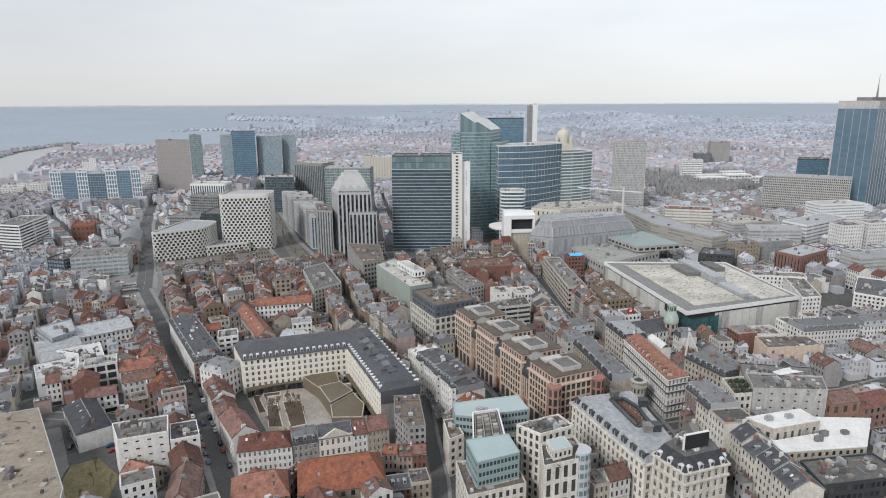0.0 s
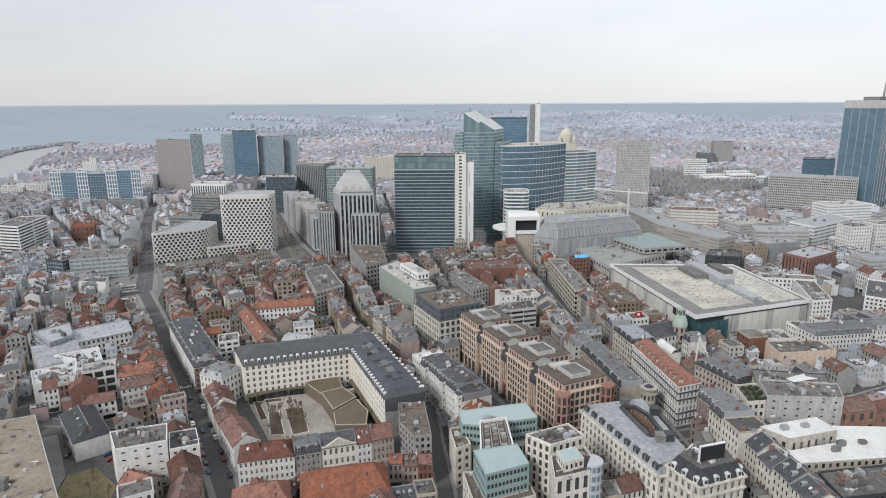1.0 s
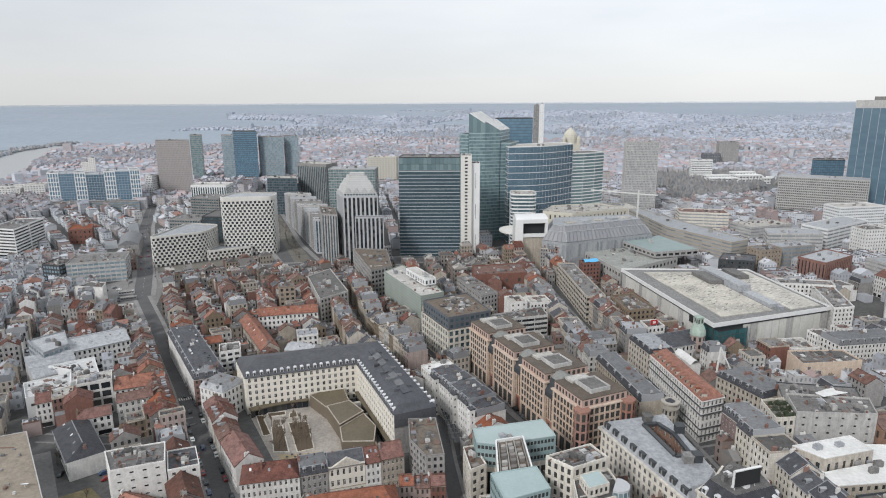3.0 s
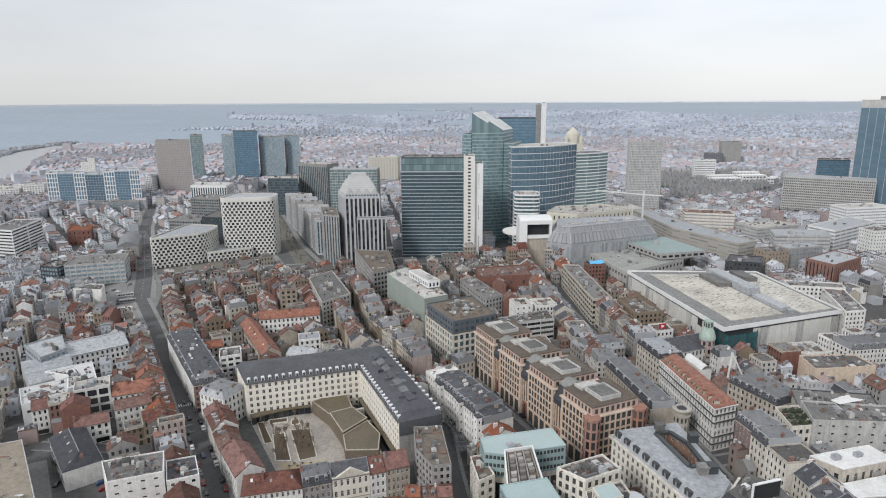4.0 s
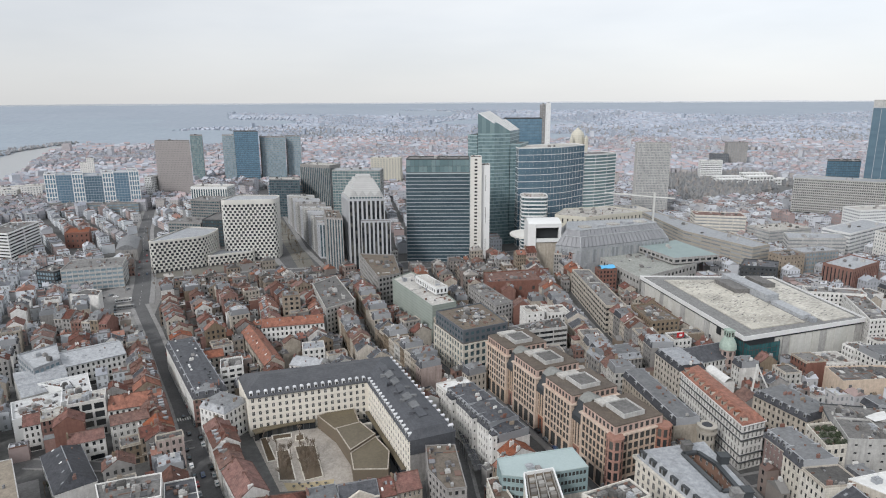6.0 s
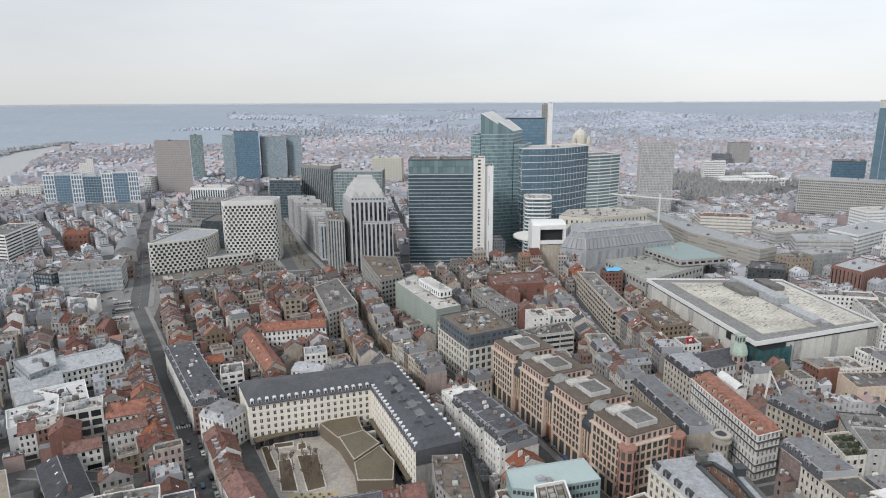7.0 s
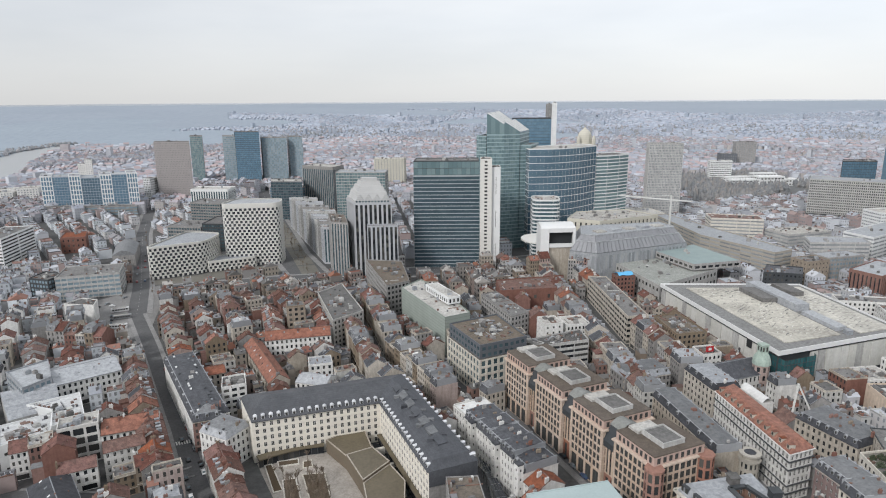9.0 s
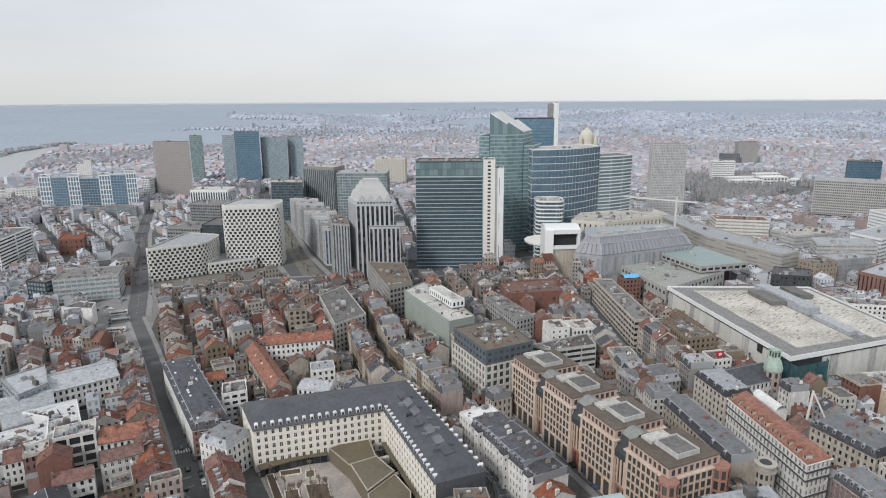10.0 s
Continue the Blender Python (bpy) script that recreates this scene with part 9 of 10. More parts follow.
block("sign_house", "white house under a rooftop sign", "house", [(126, 372), (137, 374.5), (136, 386), (125, 384)], 16.5, "white", "r_flat", seed=161, units=1)
s = Shape()
s.prism([(128, 373.5), (132.4, 374.53), (132.3, 374.93), (127.9, 373.9)], 18.0, 21.0, True)
part("panel", s, "sign_red", rs)
s = Shape()
s.prism([(129.3, 373.72), (131.1, 374.14), (131.09, 374.18), (129.29, 373.76)], 18.8, 20.2, True)
part("emblem", s, "r_white", rs)
for x in (128.4, 132.0):
    s = Shape()
    s.bar((x, 374.3 + (x - 128) * 0.2, 16.5), (x, 374.3 + (x - 128) * 0.2, 18.1), 0.2, 0.2)
    part("post", s, "steel", rs)

# ---- fill the rest of the old quarter with house rows ----
FARW, FARR, FARG, FARC = Shape(), Shape(), Shape(), Shape()
M["far_wall"] = palette("mixed_house_walls", [(0.41, 0.40, 0.39), (0.31, 0.275, 0.235), (0.24, 0.22, 0.205), (0.225, 0.14, 0.118), (0.46, 0.455, 0.445), (0.265, 0.215, 0.172), (0.255, 0.207, 0.187), (0.30, 0.288, 0.28), (0.215, 0.18, 0.148)])
M["far_roof"] = palette("mixed_house_roofs", [(0.23, 0.105, 0.082), (0.115, 0.117, 0.13), (0.18, 0.11, 0.09), (0.28, 0.13, 0.09), (0.17, 0.165, 0.16), (0.28, 0.285, 0.30), (0.15, 0.10, 0.088), (0.13, 0.125, 0.12), (0.40, 0.38, 0.355), (0.21, 0.205, 0.20)])


def small_house(x, y, ca, sa, w, d, h, rh, rng, win=True, z=0.0):
    """One plain house of a far row: welded walls, pitched or flat roof, window openings as set-back panes."""
    def at(u, v, zz):
        return (x + ca * u - sa * v, y + sa * u + ca * v, z + zz)
    hw, hd = w / 2, d / 2
    k = len(FARW.v)
    FARW.v.extend([at(u, v, zz) for zz in (-2, h) for u, v in ((-hw, -hd), (hw, -hd), (hw, hd), (-hw, hd))])
    FARW.f += [(k, k + 1, k + 5, k + 4), (k + 1, k + 2, k + 6, k + 5), (k + 2, k + 3, k + 7, k + 6), (k + 3, k, k + 4, k + 7)]
    k = len(FARR.v)
    if rh > 0.6:
        FARR.v.extend([at(-hw, -hd - 0.3, h - 0.2), at(hw, -hd - 0.3, h - 0.2), at(hw, hd + 0.3, h - 0.2), at(-hw, hd + 0.3, h - 0.2), at(-hw, 0, h + rh), at(hw, 0, h + rh)])
        FARR.f += [(k, k + 1, k + 5, k + 4), (k + 2, k + 3, k + 4, k + 5), (k + 1, k + 2, k + 5), (k + 3, k, k + 4)]
    else:
        FARR.v.extend([at(-hw, -hd, h + 0.02), at(hw, -hd, h + 0.02), at(hw, hd, h + 0.02), at(-hw, hd, h + 0.02)])
        FARR.f.append((k, k + 1, k + 2, k + 3))
    if win:
        for _ in range(rng.randint(2, 5)):
            u, v = rng.uniform(-0.85, 0.85) * hw, rng.uniform(-0.85, 0.85) * hd
            zr = h + (rh * (1 - abs(v) / hd) if rh > 0.6 else 0)
            a, b = rng.uniform(0.2, 0.6), rng.uniform(0.2, 0.8)
            FARC.prism([at(u - a, v - b, 0)[:2], at(u + a, v - b, 0)[:2], at(u + a, v + b, 0)[:2], at(u - a, v + b, 0)[:2]], z + zr - 0.4, z + zr + rng.uniform(0.4, 1.8))
        if rh > 0.6:  # chimney on a gable end, dormers on the slopes
            for su in rng.sample((-1, 1), rng.choice((1, 1, 2))):
                u, v = su * (hw - 0.35), rng.uniform(-0.3, 0.3) * hd
                FARC.prism([at(u - 0.3, v - 0.6, 0)[:2], at(u + 0.3, v - 0.6, 0)[:2], at(u + 0.3, v + 0.6, 0)[:2], at(u - 0.3, v + 0.6, 0)[:2]], z + h, z + h + rh + rng.uniform(0.6, 1.5))
            for _ in range(rng.choice((0, 1, 1, 2))):
                sv, u = rng.choice((-1, 1)), rng.uniform(-0.6, 0.6) * hw
                v0, v1 = sv * hd * 0.72, sv * hd * 0.3
                zt = h + rh * 0.62
                q4 = [at(u - 0.65, v0, 0)[:2], at(u + 0.65, v0, 0)[:2], at(u + 0.65, v1, 0)[:2], at(u - 0.65, v1, 0)[:2]]
                FARC.prism(q4 if sv < 0 else q4[::-1], z + h + rh * 0.2, z + zt)
                e2 = [at(u - 0.42 * -sv, v0 + sv * 0.04, h + rh * 0.3), at(u + 0.42 * -sv, v0 + sv * 0.04, h + rh * 0.3), at(u + 0.42 * -sv, v0 + sv * 0.04, zt - 0.15), at(u - 0.42 * -sv, v0 + sv * 0.04, zt - 0.15)]
                FARG.poly(e2)
        else:  # parapet round a flat roof
            for u0, v0, u1, v1 in ((-hw, -hd, hw, -hd + 0.3), (-hw, hd - 0.3, hw, hd), (-hw, -hd + 0.3, -hw + 0.3, hd - 0.3), (hw - 0.3, -hd + 0.3, hw, hd - 0.3)):
                FARC.prism([at(u0, v0, 0)[:2], at(u1, v0, 0)[:2], at(u1, v1, 0)[:2], at(u0, v1, 0)[:2]], z + h - 0.1, z + h + 0.6)
        fl = max(2, int(h / 3.3))
        for ang in range(4):
            wid, dep = (w, hd) if ang % 2 == 0 else (d, hw)
            if ang % 2 and rng.random() < 0.4:
                continue
            n = max(1, int(wid / 2.4))
            for c in range(n):
                for f in range(fl):
                    u, v = -wid / 2 + wid * (c + 0.5) / n, dep + 0.02
                    z0 = h * (f + 0.2) / fl
                    e = [(u - 0.55, z0), (u + 0.55, z0), (u + 0.55, z0 + 1.85), (u - 0.55, z0 + 1.85)]
                    if ang == 0:
                        FARG.poly([at(q, -v, r) for q, r in e])
                    elif ang == 1:
                        FARG.poly([at(v, q, r) for q, r in e])
                    elif ang == 2:
                        FARG.poly([at(-q, v, r) for q, r in e])
                    else:
                        FARG.poly([at(-v, -q, r) for q, r in e])


def fill(axis, origin, us, vs, seed, keep, near, walls, roofs, width, yard):
    """Back-to-back rows along axis; keep(x, y) tells where; near(x, y): houses that stand as things of their own."""
    rng = random.Random(seed)
    ax, ay = axis
    v = vs[0]
    while v < vs[1]:
        for off, flip in ((0, False), (11 + yard, True)):
            u = us[0]
            cross = us[0] + rng.uniform(30, 70)
            run, base, d = 0, 12.0, 10.0
            while u < us[1]:
                w = rng.uniform(*width)
                if u > cross:
                    u += 7
                    cross = u + rng.uniform(55, 90)
                if run <= 0:  # a run of houses that share depth, height and roof
                    run, base, d = rng.choice((1, 2, 2, 3, 4, 5)), rng.uniform(9.5, 15.5), rng.uniform(8.5, 12)
                    shared, sw = pick(rng, roofs), pick(rng, walls)
                run -= 1
                vv = v + off
                x, y = origin[0] + ax * (u + w / 2) - ay * (vv + d / 2), origin[1] + ay * (u + w / 2) + ax * (vv + d / 2)
                h, rf = base * (0.72 if y > 505 and x < 0 else 1) + rng.choice((0, 0, 0, -1.2, 1.2, 2.5)), shared if rng.random() < 0.75 else pick(rng, roofs)
                wl, s2 = sw if rng.random() < 0.45 else pick(rng, walls), rng.randrange(9999)
                cs = [(x + ax * a - ay * b, y + ay * a + ax * b) for a, b in ((0, 0), (-w / 2, -d / 2), (w / 2, -d / 2), (w / 2, d / 2), (-w / 2, d / 2))]
                if keep(x, y) and is_free(cs):
                    if near(x, y):
                        p0, p1 = (cs[1], cs[2]) if not flip else (cs[3], cs[4])
                        kind = "flat" if rf == "r_flat" else ("mansard" if rf in ("r_slate", "r_zinc", "r_lead") and rng.random() < 0.5 else "gable")
                        townhouse(p0, p1, d, h, kind, wl, rf, s2, 0.62 if rng.random() < 0.7 else rng.uniform(0.4, 0.8), dormers=rng.choice((0, 1, 1, 2)) if kind != "flat" else 0, skylights=rng.choice((0, 1)), chimneys=rng.choice((1, 1, 2)))
                    else:
                        small_house(x, y, ax, ay, w, d, h, 0 if rf in ("r_flat", "r_zinc", "r_lead", "r_pale") else d * 0.29, rng)
                        take(cs[1:])
                u += w
        v += 22 + yard + 7


def infill(n, axis, box, keep, seed, size=(3.5, 8.5), high=(3.5, 11.5)):
    """Back buildings, sheds and annexes wherever a yard has room."""
    rng = random.Random(seed)
    ax, ay = axis
    for _ in range(n):
        x, y = rng.uniform(box[0], box[1]), rng.uniform(box[2], box[3])
        w, d = rng.uniform(*size), rng.uniform(*size)
        bx, by = (ax, ay) if rng.random() < 0.5 else (-ay, ax)
        cs = [(x + bx * a - by * b, y + by * a + bx * b) for a, b in ((-w / 2, -d / 2), (w / 2, -d / 2), (w / 2, d / 2), (-w / 2, d / 2))]
        if keep(x, y) and is_free(cs + [(x, y)]):
            h = rng.uniform(*high)
            small_house(x, y, bx, by, w, d, h, 0 if rng.random() < 0.5 else d * 0.3, rng, h > 6)
            take(cs)


def east_side(x, y):
    return x > 30 - 0.33 * (y - 340)


def outer(x, y):
    return x < -215 and y > 545


def seen(x, y):
    return abs(x) < 0.80 * y + 45 and 170 < y < 1100


take([(350, 925), (650, 985), (660, 1300), (420, 1330)])
LEN = math.hypot(0.45, 0.893)
WEST, EAST = (-0.45 / LEN, 0.893 / LEN), (-0.12, 0.9928)
MODERN_WALLS = [("white", 3), ("grey", 4), ("cream", 2.5), ("ochre", 2), ("brick", 2)]
BANK_WALLS = [("white", 4), ("grey", 3), ("cream", 2), ("brick", 2), ("ochre", 1)]
BANK_ROOFS = [("r_flat", 3), ("r_zinc", 2), ("r_slate", 2), ("r_red", 2), ("r_brown", 2)]
MODERN_ROOFS = [("r_flat", 4), ("r_lead", 3), ("r_slate", 3), ("r_brown", 2), ("r_red", 1)]
def west_bank(x, y):
    return x < -76 - (y - 190) * 0.56


def old_core(x, y):
    return x < 175 and y < 640


fill(WEST, (-60, 200), (-60, 950), (-320, 900), 5, lambda x, y: seen(x, y) and not east_side(x, y) and not outer(x, y) and not west_bank(x, y), lambda x, y: y < 520 and HOUSES[0] < 300, [("white", 1.6), ("offwhite", 2.6), ("cream", 2.8), ("grey", 2.8), ("brick", 2.2), ("ochre", 2.4), ("pink", 1)], [("r_red", 3), ("r_brown", 3), ("r_slate", 3.4), ("r_flat", 3.2), ("r_lead", 1.4), ("r_orange", 1)], (5.0, 8.4), 8)
infill(8000, WEST, (-300, 60, 195, 640), lambda x, y: seen(x, y) and not east_side(x, y) and not west_bank(x, y), 8)
fill(EAST, (40, 180), (-20, 900), (-860, 200), 6, lambda x, y: seen(x, y) and east_side(x, y) and old_core(x, y), lambda x, y: y < 520 and HOUSES[0] < 350, [("ochre", 3), ("grey", 3), ("cream", 2), ("brick", 2.5), ("offwhite", 2)], [("r_slate", 3), ("r_flat", 3), ("r_brown", 3), ("r_red", 1.5), ("r_lead", 1)], (6, 11), 8)
infill(6000, EAST, (20, 175, 195, 640), lambda x, y: seen(x, y) and east_side(x, y), 9)
quarter = thing("old_quarter_houses", (0, 700, 0), "dense rows of old houses with mixed red and grey roofs", "houses", kind="stuff")
part("walls", FARW, "far_wall", quarter, kind="stuff")
part("roofs", FARR, "far_roof", quarter, kind="stuff")
part("windows", FARG, "glass", quarter, kind="stuff")
part("roof_clutter", FARC, "clutter", quarter, kind="stuff")
FARW, FARR, FARG, FARC = Shape(), Shape(), Shape(), Shape()
fill(EAST, (40, 180), (-20, 900), (-860, 200), 6, lambda x, y: seen(x, y) and east_side(x, y) and not old_core(x, y), lambda x, y: y < 480 and HOUSES[0] < 385, MODERN_WALLS, MODERN_ROOFS, (7, 14), 9)
infill(7000, EAST, (150, 480, 195, 760), lambda x, y: seen(x, y) and east_side(x, y), 9)

# pale buildings, lightened and blued further to hold the distance haze
M["city_wall"] = palette("pale_hazed_modern_walls", [(0.591, 0.61, 0.656), (0.492, 0.51, 0.551), (0.67, 0.69, 0.735), (0.414, 0.43, 0.467), (0.512, 0.5, 0.504), (0.374, 0.3, 0.294), (0.621, 0.64, 0.683), (0.453, 0.455, 0.473)])
M["city_roof"] = palette("flat_hazed_modern_roofs", [(0.364, 0.385, 0.42), (0.463, 0.48, 0.514), (0.276, 0.29, 0.32), (0.552, 0.565, 0.598), (0.325, 0.335, 0.357), (0.424, 0.445, 0.483), (0.325, 0.25, 0.236)])
modern = thing("office_quarter_houses", (300, 600, 0), "dense modern quarter of pale flat-roofed houses, blue-tinted as painted haze", "houses", kind="stuff")
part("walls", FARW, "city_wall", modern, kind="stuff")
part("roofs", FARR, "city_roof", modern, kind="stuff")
part("windows", FARG, "g_grey", modern, kind="stuff")
part("roof_clutter", FARC, "clutter", modern, kind="stuff")

FARW, FARR, FARG, FARC = Shape(), Shape(), Shape(), Shape()
fill(WEST, (-60, 200), (-60, 950), (-320, 900), 15, lambda x, y: seen(x, y) and not outer(x, y) and west_bank(x, y), lambda x, y: y < 480 and HOUSES[0] < 390, BANK_WALLS, BANK_ROOFS, (6.5, 12), 8)
infill(5000, WEST, (-460, -80, 195, 640), lambda x, y: seen(x, y) and west_bank(x, y), 18)
fill((-0.6, 0.8), (-250, 520), (-300, 900), (-500, 500), 7, lambda x, y: seen(x, y) and outer(x, y), lambda x, y: False, MODERN_WALLS, MODERN_ROOFS, (8, 18), 12)
# canal quarter lightened towards blue: haze mixed into its palette
M["bank_wall"] = palette("pale_hazed_canal_walls", [(0.60, 0.63, 0.665), (0.52, 0.545, 0.58), (0.68, 0.71, 0.74), (0.45, 0.475, 0.505), (0.56, 0.55, 0.55), (0.40, 0.32, 0.305), (0.64, 0.67, 0.70)])
M["bank_roof"] = palette("mixed_hazed_canal_roofs", [(0.325, 0.34, 0.373), (0.433, 0.45, 0.483), (0.217, 0.225, 0.247), (0.512, 0.525, 0.557), (0.266, 0.26, 0.273), (0.295, 0.16, 0.126), (0.374, 0.39, 0.43), (0.236, 0.15, 0.131)])
bank = thing("canal_quarter_houses", (-300, 600, 0), "pale mixed houses and offices towards the canal, lightened by painted haze", "houses", kind="stuff")
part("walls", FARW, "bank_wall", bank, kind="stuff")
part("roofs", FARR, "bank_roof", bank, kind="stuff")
part("windows", FARG, "g_grey", bank, kind="stuff")
part("roof_clutter", FARC, "clutter", bank, kind="stuff")

# ---- the far town ----
FARW, FARR, FARG, FARC = Shape(), Shape(), Shape(), Shape()
# distance haze put into the town colours: pale, bluish, low in contrast
M["town_wall"] = palette("hazed_town_walls", [(0.463, 0.475, 0.509), (0.404, 0.4, 0.42), (0.379, 0.375, 0.404), (0.571, 0.59, 0.635), (0.404, 0.38, 0.394), (0.433, 0.44, 0.478), (0.424, 0.395, 0.383)])
M["town_roof"] = palette("mixed_hazed_town_roofs", [(0.394, 0.325, 0.336), (0.335, 0.355, 0.404), (0.369, 0.34, 0.362), (0.414, 0.335, 0.336), (0.355, 0.375, 0.43), (0.463, 0.48, 0.53), (0.355, 0.345, 0.378), (0.325, 0.345, 0.389)])
# woods and hills coloured as seen through haze, blue-grey and paler farther off
M["woods"] = material("hazed_winter_woods", (0.30, 0.345, 0.395), (0.265, 0.31, 0.36), coarse=0.0022, fine=0.03, amount=1.0, rand=0, bump=0)
M["ridge_0"] = material("hazed_horizon_hills", (0.46, 0.49, 0.52), (0.42, 0.45, 0.485), coarse=0.004, fine=0.02, rand=0, bump=0)
M["ridge_1"] = material("paler_hazed_horizon_hills", (0.56, 0.575, 0.60), (0.52, 0.54, 0.565), coarse=0.004, fine=0.02, rand=0, bump=0)
M["hazier_woods"] = material("hazier_hill_woods", (0.295, 0.333, 0.385), (0.265, 0.305, 0.355), coarse=0.0022, fine=0.03, amount=1.0, rand=0, bump=0)
rf_ = random.Random(91)


def wood_at(x, y):
    """Where the far land is wooded."""
    r, a = math.hypot(x, y), math.degrees(math.atan2(x, y))
    n = noise.noise(Vector((x * 0.0011, y * 0.0016, 3.7)))
    if a < -17 and r > 1900 + (a + 34) * 75:
        return True
    if r > 4100 + 300 * n:
        return True
    if r > 3000 and n > 0.12:
        return True
    return r > 1500 and n > 0.34


for ringr in range(150):
    r = 1020 * (1.0108 ** ringr)
    if r > 4780:
        break
    step = 8.6 + r * 0.0019
    arc_n = int(2 * radians(41) * r / step)
    for k in range(arc_n):
        a = radians(-41) + 2 * radians(41) * (k + rf_.uniform(0.1, 0.9)) / arc_n
        rr = r * (1 + rf_.uniform(-0.005, 0.005))
        x, y = rr * math.sin(a), rr * math.cos(a)
        if not is_free([(x, y)]):
            continue
        if wood_at(x, y):
            continue
        big = noise.noise(Vector((x * 0.004, y * 0.004, 9.1)))
        if rf_.random() < 0.10 + 0.2 * (big > 0.3):
            continue
        th = noise.noise(Vector((x * 0.0022, y * 0.0022, 1.3))) * 3
        w, d = step * rf_.uniform(0.8, 1.3), step * rf_.uniform(0.65, 0.95)
        h = rf_.uniform(9, 15) if r < 2300 else rf_.uniform(4.5, 7.5)
        flat = rf_.random() < 0.25
        if rf_.random() < 0.005:
            h, flat, w = rf_.uniform(18, 32), True, w * 1.3
        small_house(x, y, math.cos(th), math.sin(th), w, d, h, 0 if flat else d * 0.35, rf_, r < 1250, land(x, y))
    # houses beyond this ring take the hazier suburb palette
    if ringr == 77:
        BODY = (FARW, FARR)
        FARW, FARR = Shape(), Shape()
hills = thing("hill_town", (0, 3500, 0), "suburbs on the raised far land, tinted pale blue-grey as painted haze", "town", kind="stuff")
# suburb colours hold more haze still, bluer and closer together in tone
M["hill_wall"] = palette("hazed_suburb_walls", [(0.369, 0.41, 0.478), (0.355, 0.395, 0.462), (0.424, 0.46, 0.525), (0.345, 0.39, 0.457), (0.364, 0.395, 0.452)])
M["hill_roof"] = palette("hazed_suburb_roofs", [(0.36, 0.385, 0.446), (0.345, 0.385, 0.457), (0.369, 0.375, 0.42), (0.414, 0.45, 0.52), (0.35, 0.39, 0.462)])
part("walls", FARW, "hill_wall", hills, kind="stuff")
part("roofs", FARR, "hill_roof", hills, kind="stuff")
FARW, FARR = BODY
town = thing("far_town", (0, 2500, 0), "far town of countless houses with reddish roofs, paled and blued by painted haze", "town", kind="stuff")
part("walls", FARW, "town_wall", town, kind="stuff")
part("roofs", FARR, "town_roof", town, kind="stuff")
part("windows", FARG, "g_grey", town, kind="stuff")
part("roof_clutter", FARC, "clutter", town, kind="stuff")

wd = Shape()


def clump(x, y, z, r, h, rng):
    """A rough crown with an uneven outline."""
    k, n = len(wd.v), 6
    for lv, (f, zz) in enumerate(((0.75, 0.0), (1.0, 0.45), (0.6, 0.8))):
        for i in range(n):
            w = 2 * math.pi * (i + 0.5 * lv) / n
            q = r * f * rng.uniform(0.7, 1.25)
            wd.v.append((x + q * math.cos(w), y + q * math.sin(w), z + h * zz * rng.uniform(0.85, 1.15)))
    wd.v.append((x + rng.uniform(-r, r) * 0.3, y + rng.uniform(-r, r) * 0.3, z + h * rng.uniform(0.95, 1.25)))
    for lv in range(2):
        for i in range(n):
            j = (i + 1) % n
            wd.f.append((k + lv * n + i, k + lv * n + j, k + lv * n + n + j, k + lv * n + n + i))
    for i in range(n):
        wd.f.append((k + 2 * n + i, k + 2 * n + (i + 1) % n, k + 3 * n))


CR, CA = [1450 * 1.0125 ** k for k in range(98)], 300
index = {}


def canopy(i, k):
    if (i, k) not in index:
        a = radians(-41 + 82 * k / CA)
        r = min(4840, CR[i])
        x, y = r * math.sin(a), r * math.cos(a)
        index[(i, k)] = len(wd.v)
        wd.v.append((x, y, land(x, y) + 6.5 + 1.2 * noise.noise(Vector((x * 0.02, y * 0.02, 2.0))) + 1.0 * noise.noise(Vector((x * 0.07, y * 0.07, 4.0)))))
    return index[(i, k)]


FIRST = []
for i in range(len(CR) - 1):
    for k in range(CA):
        a, r = radians(-41 + 82 * (k + 0.5) / CA), (CR[i] + CR[i + 1]) / 2
        x, y = r * math.sin(a), r * math.cos(a)
        if r < 4800 and wood_at(x, y) and is_free([(x, y)]):
            pale = i + 26 * noise.noise(Vector((x * 0.0016, y * 0.0016, 8.0))) > 66  # the farthest woods take the hazier colour
            (wd.f if pale else FIRST).append((canopy(i, k), canopy(i, k + 1), canopy(i + 1, k + 1), canopy(i + 1, k)))
edge = [0] * len(wd.v)
for f in FIRST + wd.f:
    for v in f:
        edge[v] += 1
wd.v = [(x, y, z if edge[i] > 3 else land(x, y) - 0.5) for i, (x, y, z) in enumerate(wd.v)]
solo("far_hill_woods", wd, "hazier_woods", "leafless woods on the farthest raised land, paled by painted haze", "woods", "stuff")
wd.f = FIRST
solo("far_woods", wd, "woods", "wide leafless winter woods on the far land, blue-grey with painted haze", "woods", "stuff")
# added hill lines that soften the horizon; their paleness is painted haze
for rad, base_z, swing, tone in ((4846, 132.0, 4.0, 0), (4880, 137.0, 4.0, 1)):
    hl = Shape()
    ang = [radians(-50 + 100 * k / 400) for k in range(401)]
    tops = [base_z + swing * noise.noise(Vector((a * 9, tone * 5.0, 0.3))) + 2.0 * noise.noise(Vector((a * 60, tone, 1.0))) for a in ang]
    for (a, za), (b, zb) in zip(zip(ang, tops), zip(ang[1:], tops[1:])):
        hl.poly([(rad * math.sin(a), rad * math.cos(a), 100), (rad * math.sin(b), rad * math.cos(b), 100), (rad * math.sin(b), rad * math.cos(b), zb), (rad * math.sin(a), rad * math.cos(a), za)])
    solo("backdrop", hl, M["ridge_%d" % tone], "added hill line along the horizon, coloured pale blue-grey as haze", "hills", "structure")
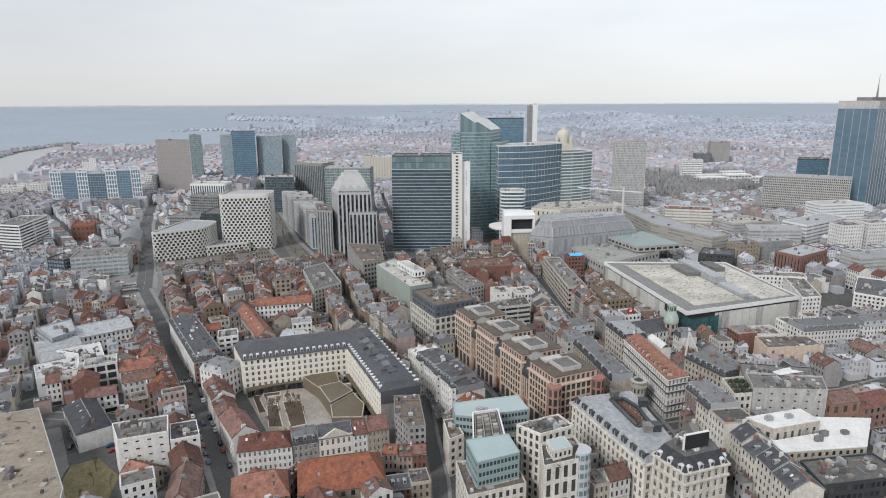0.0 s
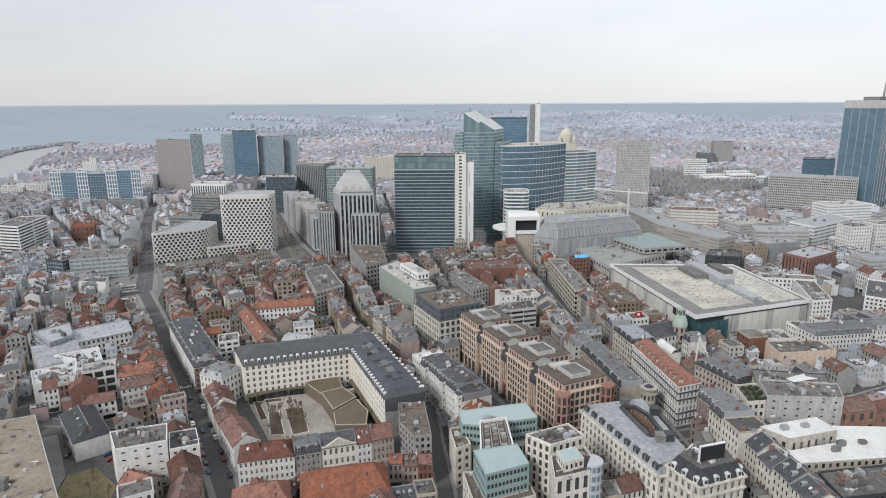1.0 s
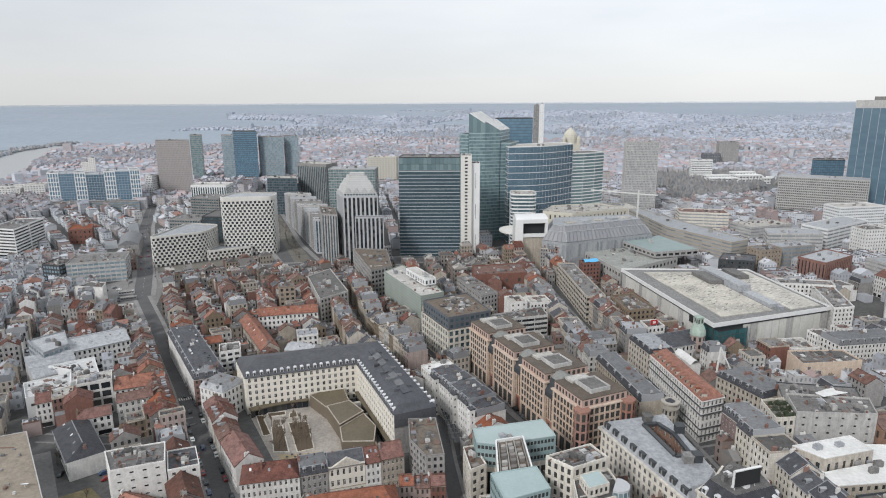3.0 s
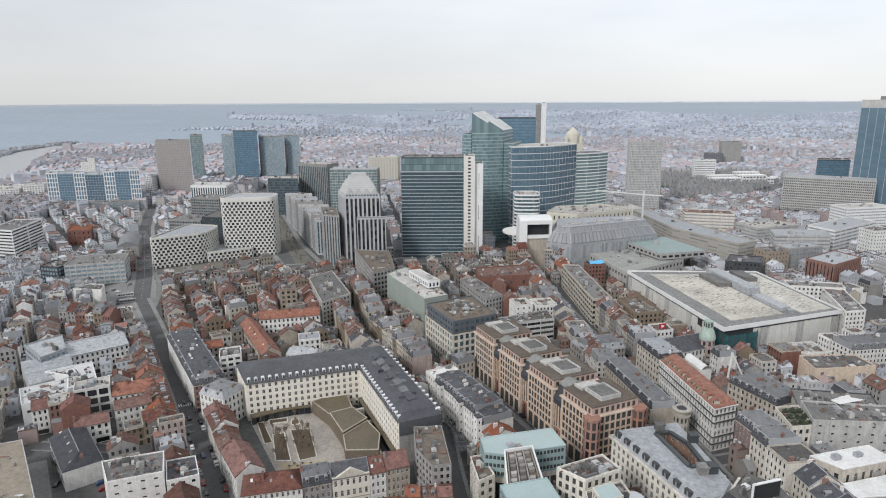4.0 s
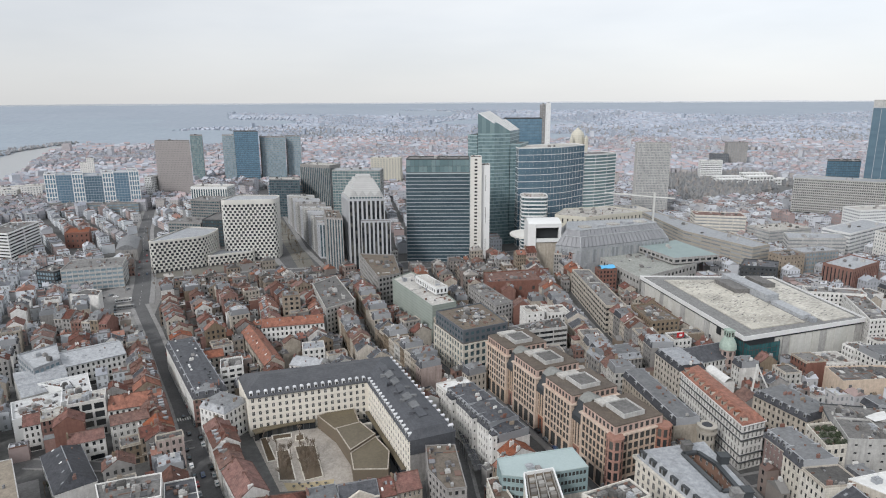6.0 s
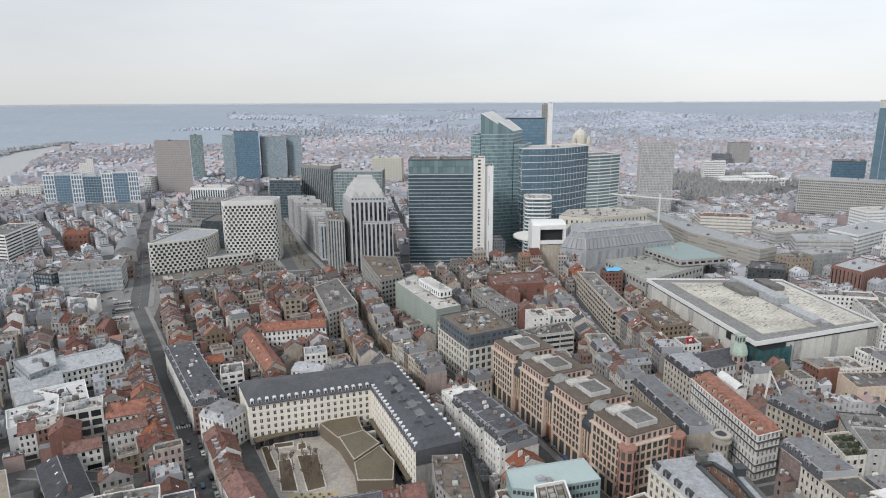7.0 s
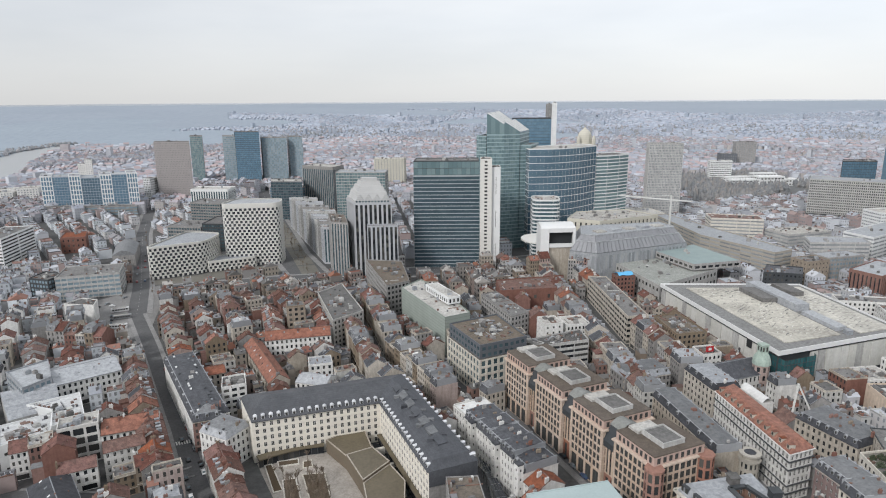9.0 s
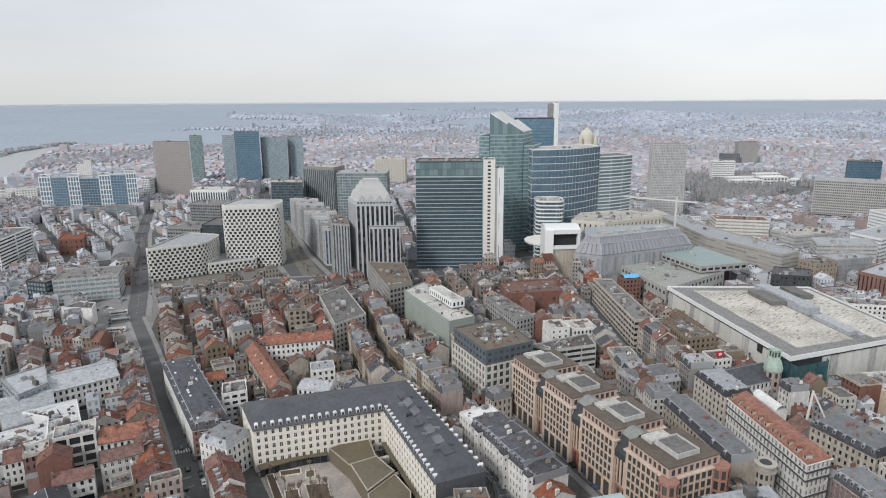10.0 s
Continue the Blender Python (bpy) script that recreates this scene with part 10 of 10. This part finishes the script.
PAVIL = [(500, 1120), (610, 1128), (606, 1200), (498, 1190)]
for k, (x, y, a, b, h) in enumerate(((500, 1122, 50, 22, 13), (552, 1128, 44, 26, 17), (598, 1140, 30, 22, 11), (506, 1158, 46, 16, 14), (562, 1172, 44, 16, 18))):
    block("white_pavilion", "low white-roofed hall in a park", "hall", [(x, y), (x + a, y + 2), (x + a - 1, y + b), (x - 1, y + b - 2)], h, "white_clad", "r_white", "glass", floor_h=5, bay=6, ww=0.6, wh=0.4, seed=180 + k, units=0)
# park trees beyond the offices
wd = Shape()
# park tree tones lifted to grey to hold the distance haze
M["park"] = palette("dark_park_trees", [(0.23, 0.235, 0.24), (0.255, 0.255, 0.255), (0.205, 0.215, 0.225), (0.27, 0.255, 0.245)])
for _ in range(2800):
    x, y = rf_.uniform(360, 640), rf_.uniform(950, 1310)
    if not inside(x, y, [(360, 935), (640, 995), (650, 1290), (430, 1320)]) or inside(x, y, PAVIL):
        continue
    if noise.noise(Vector((x * 0.012, y * 0.012, 5.5))) > -0.12:
        clump(x, y, 0, rf_.uniform(2.2, 4.5), rf_.uniform(7, 14), rf_)
solo("park_trees", wd, "park", "dark leafless park trees between town blocks", "trees", "stuff")
# trees between the far houses
wd = Shape()
# twig colour greyed and lightened as if through haze
M["town_tree"] = palette("hazed_town_trees", [(0.30, 0.30, 0.315), (0.27, 0.28, 0.295), (0.33, 0.32, 0.325), (0.25, 0.265, 0.275)])
TT = 0
while TT < 5200:
    r, a = 1020 + 1900 * rf_.random() ** 1.3, radians(rf_.uniform(-40, 40))
    x, y = r * math.sin(a), r * math.cos(a)
    if noise.noise(Vector((x * 0.006, y * 0.006, 7.7))) < -0.05 and rf_.random() < 0.8 or wood_at(x, y) or not is_free([(x, y)]):
        TT += 0.2
        continue
    clump(x, y, land(x, y), rf_.uniform(3.5, 7.5), rf_.uniform(9, 15), rf_)
    TT += 1
for k in range(900):
    f = rf_.random() * (len(BANK_S) - 1.001)
    i = int(f)
    bank_ = (BANK_S, BANK_N)[k % 2]
    side = -1 if k % 2 == 0 else 1
    x, y = bank_[i][0] + (bank_[i + 1][0] - bank_[i][0]) * (f - i) + side * rf_.uniform(4, 45), bank_[i][1] + (bank_[i + 1][1] - bank_[i][1]) * (f - i)
    clump(x, y, land(x, y), rf_.uniform(3.5, 7.5), rf_.uniform(7, 12), rf_)
solo("town_trees", wd, "town_tree", "leafless trees between the far houses, greyed by painted haze", "trees", "stuff")
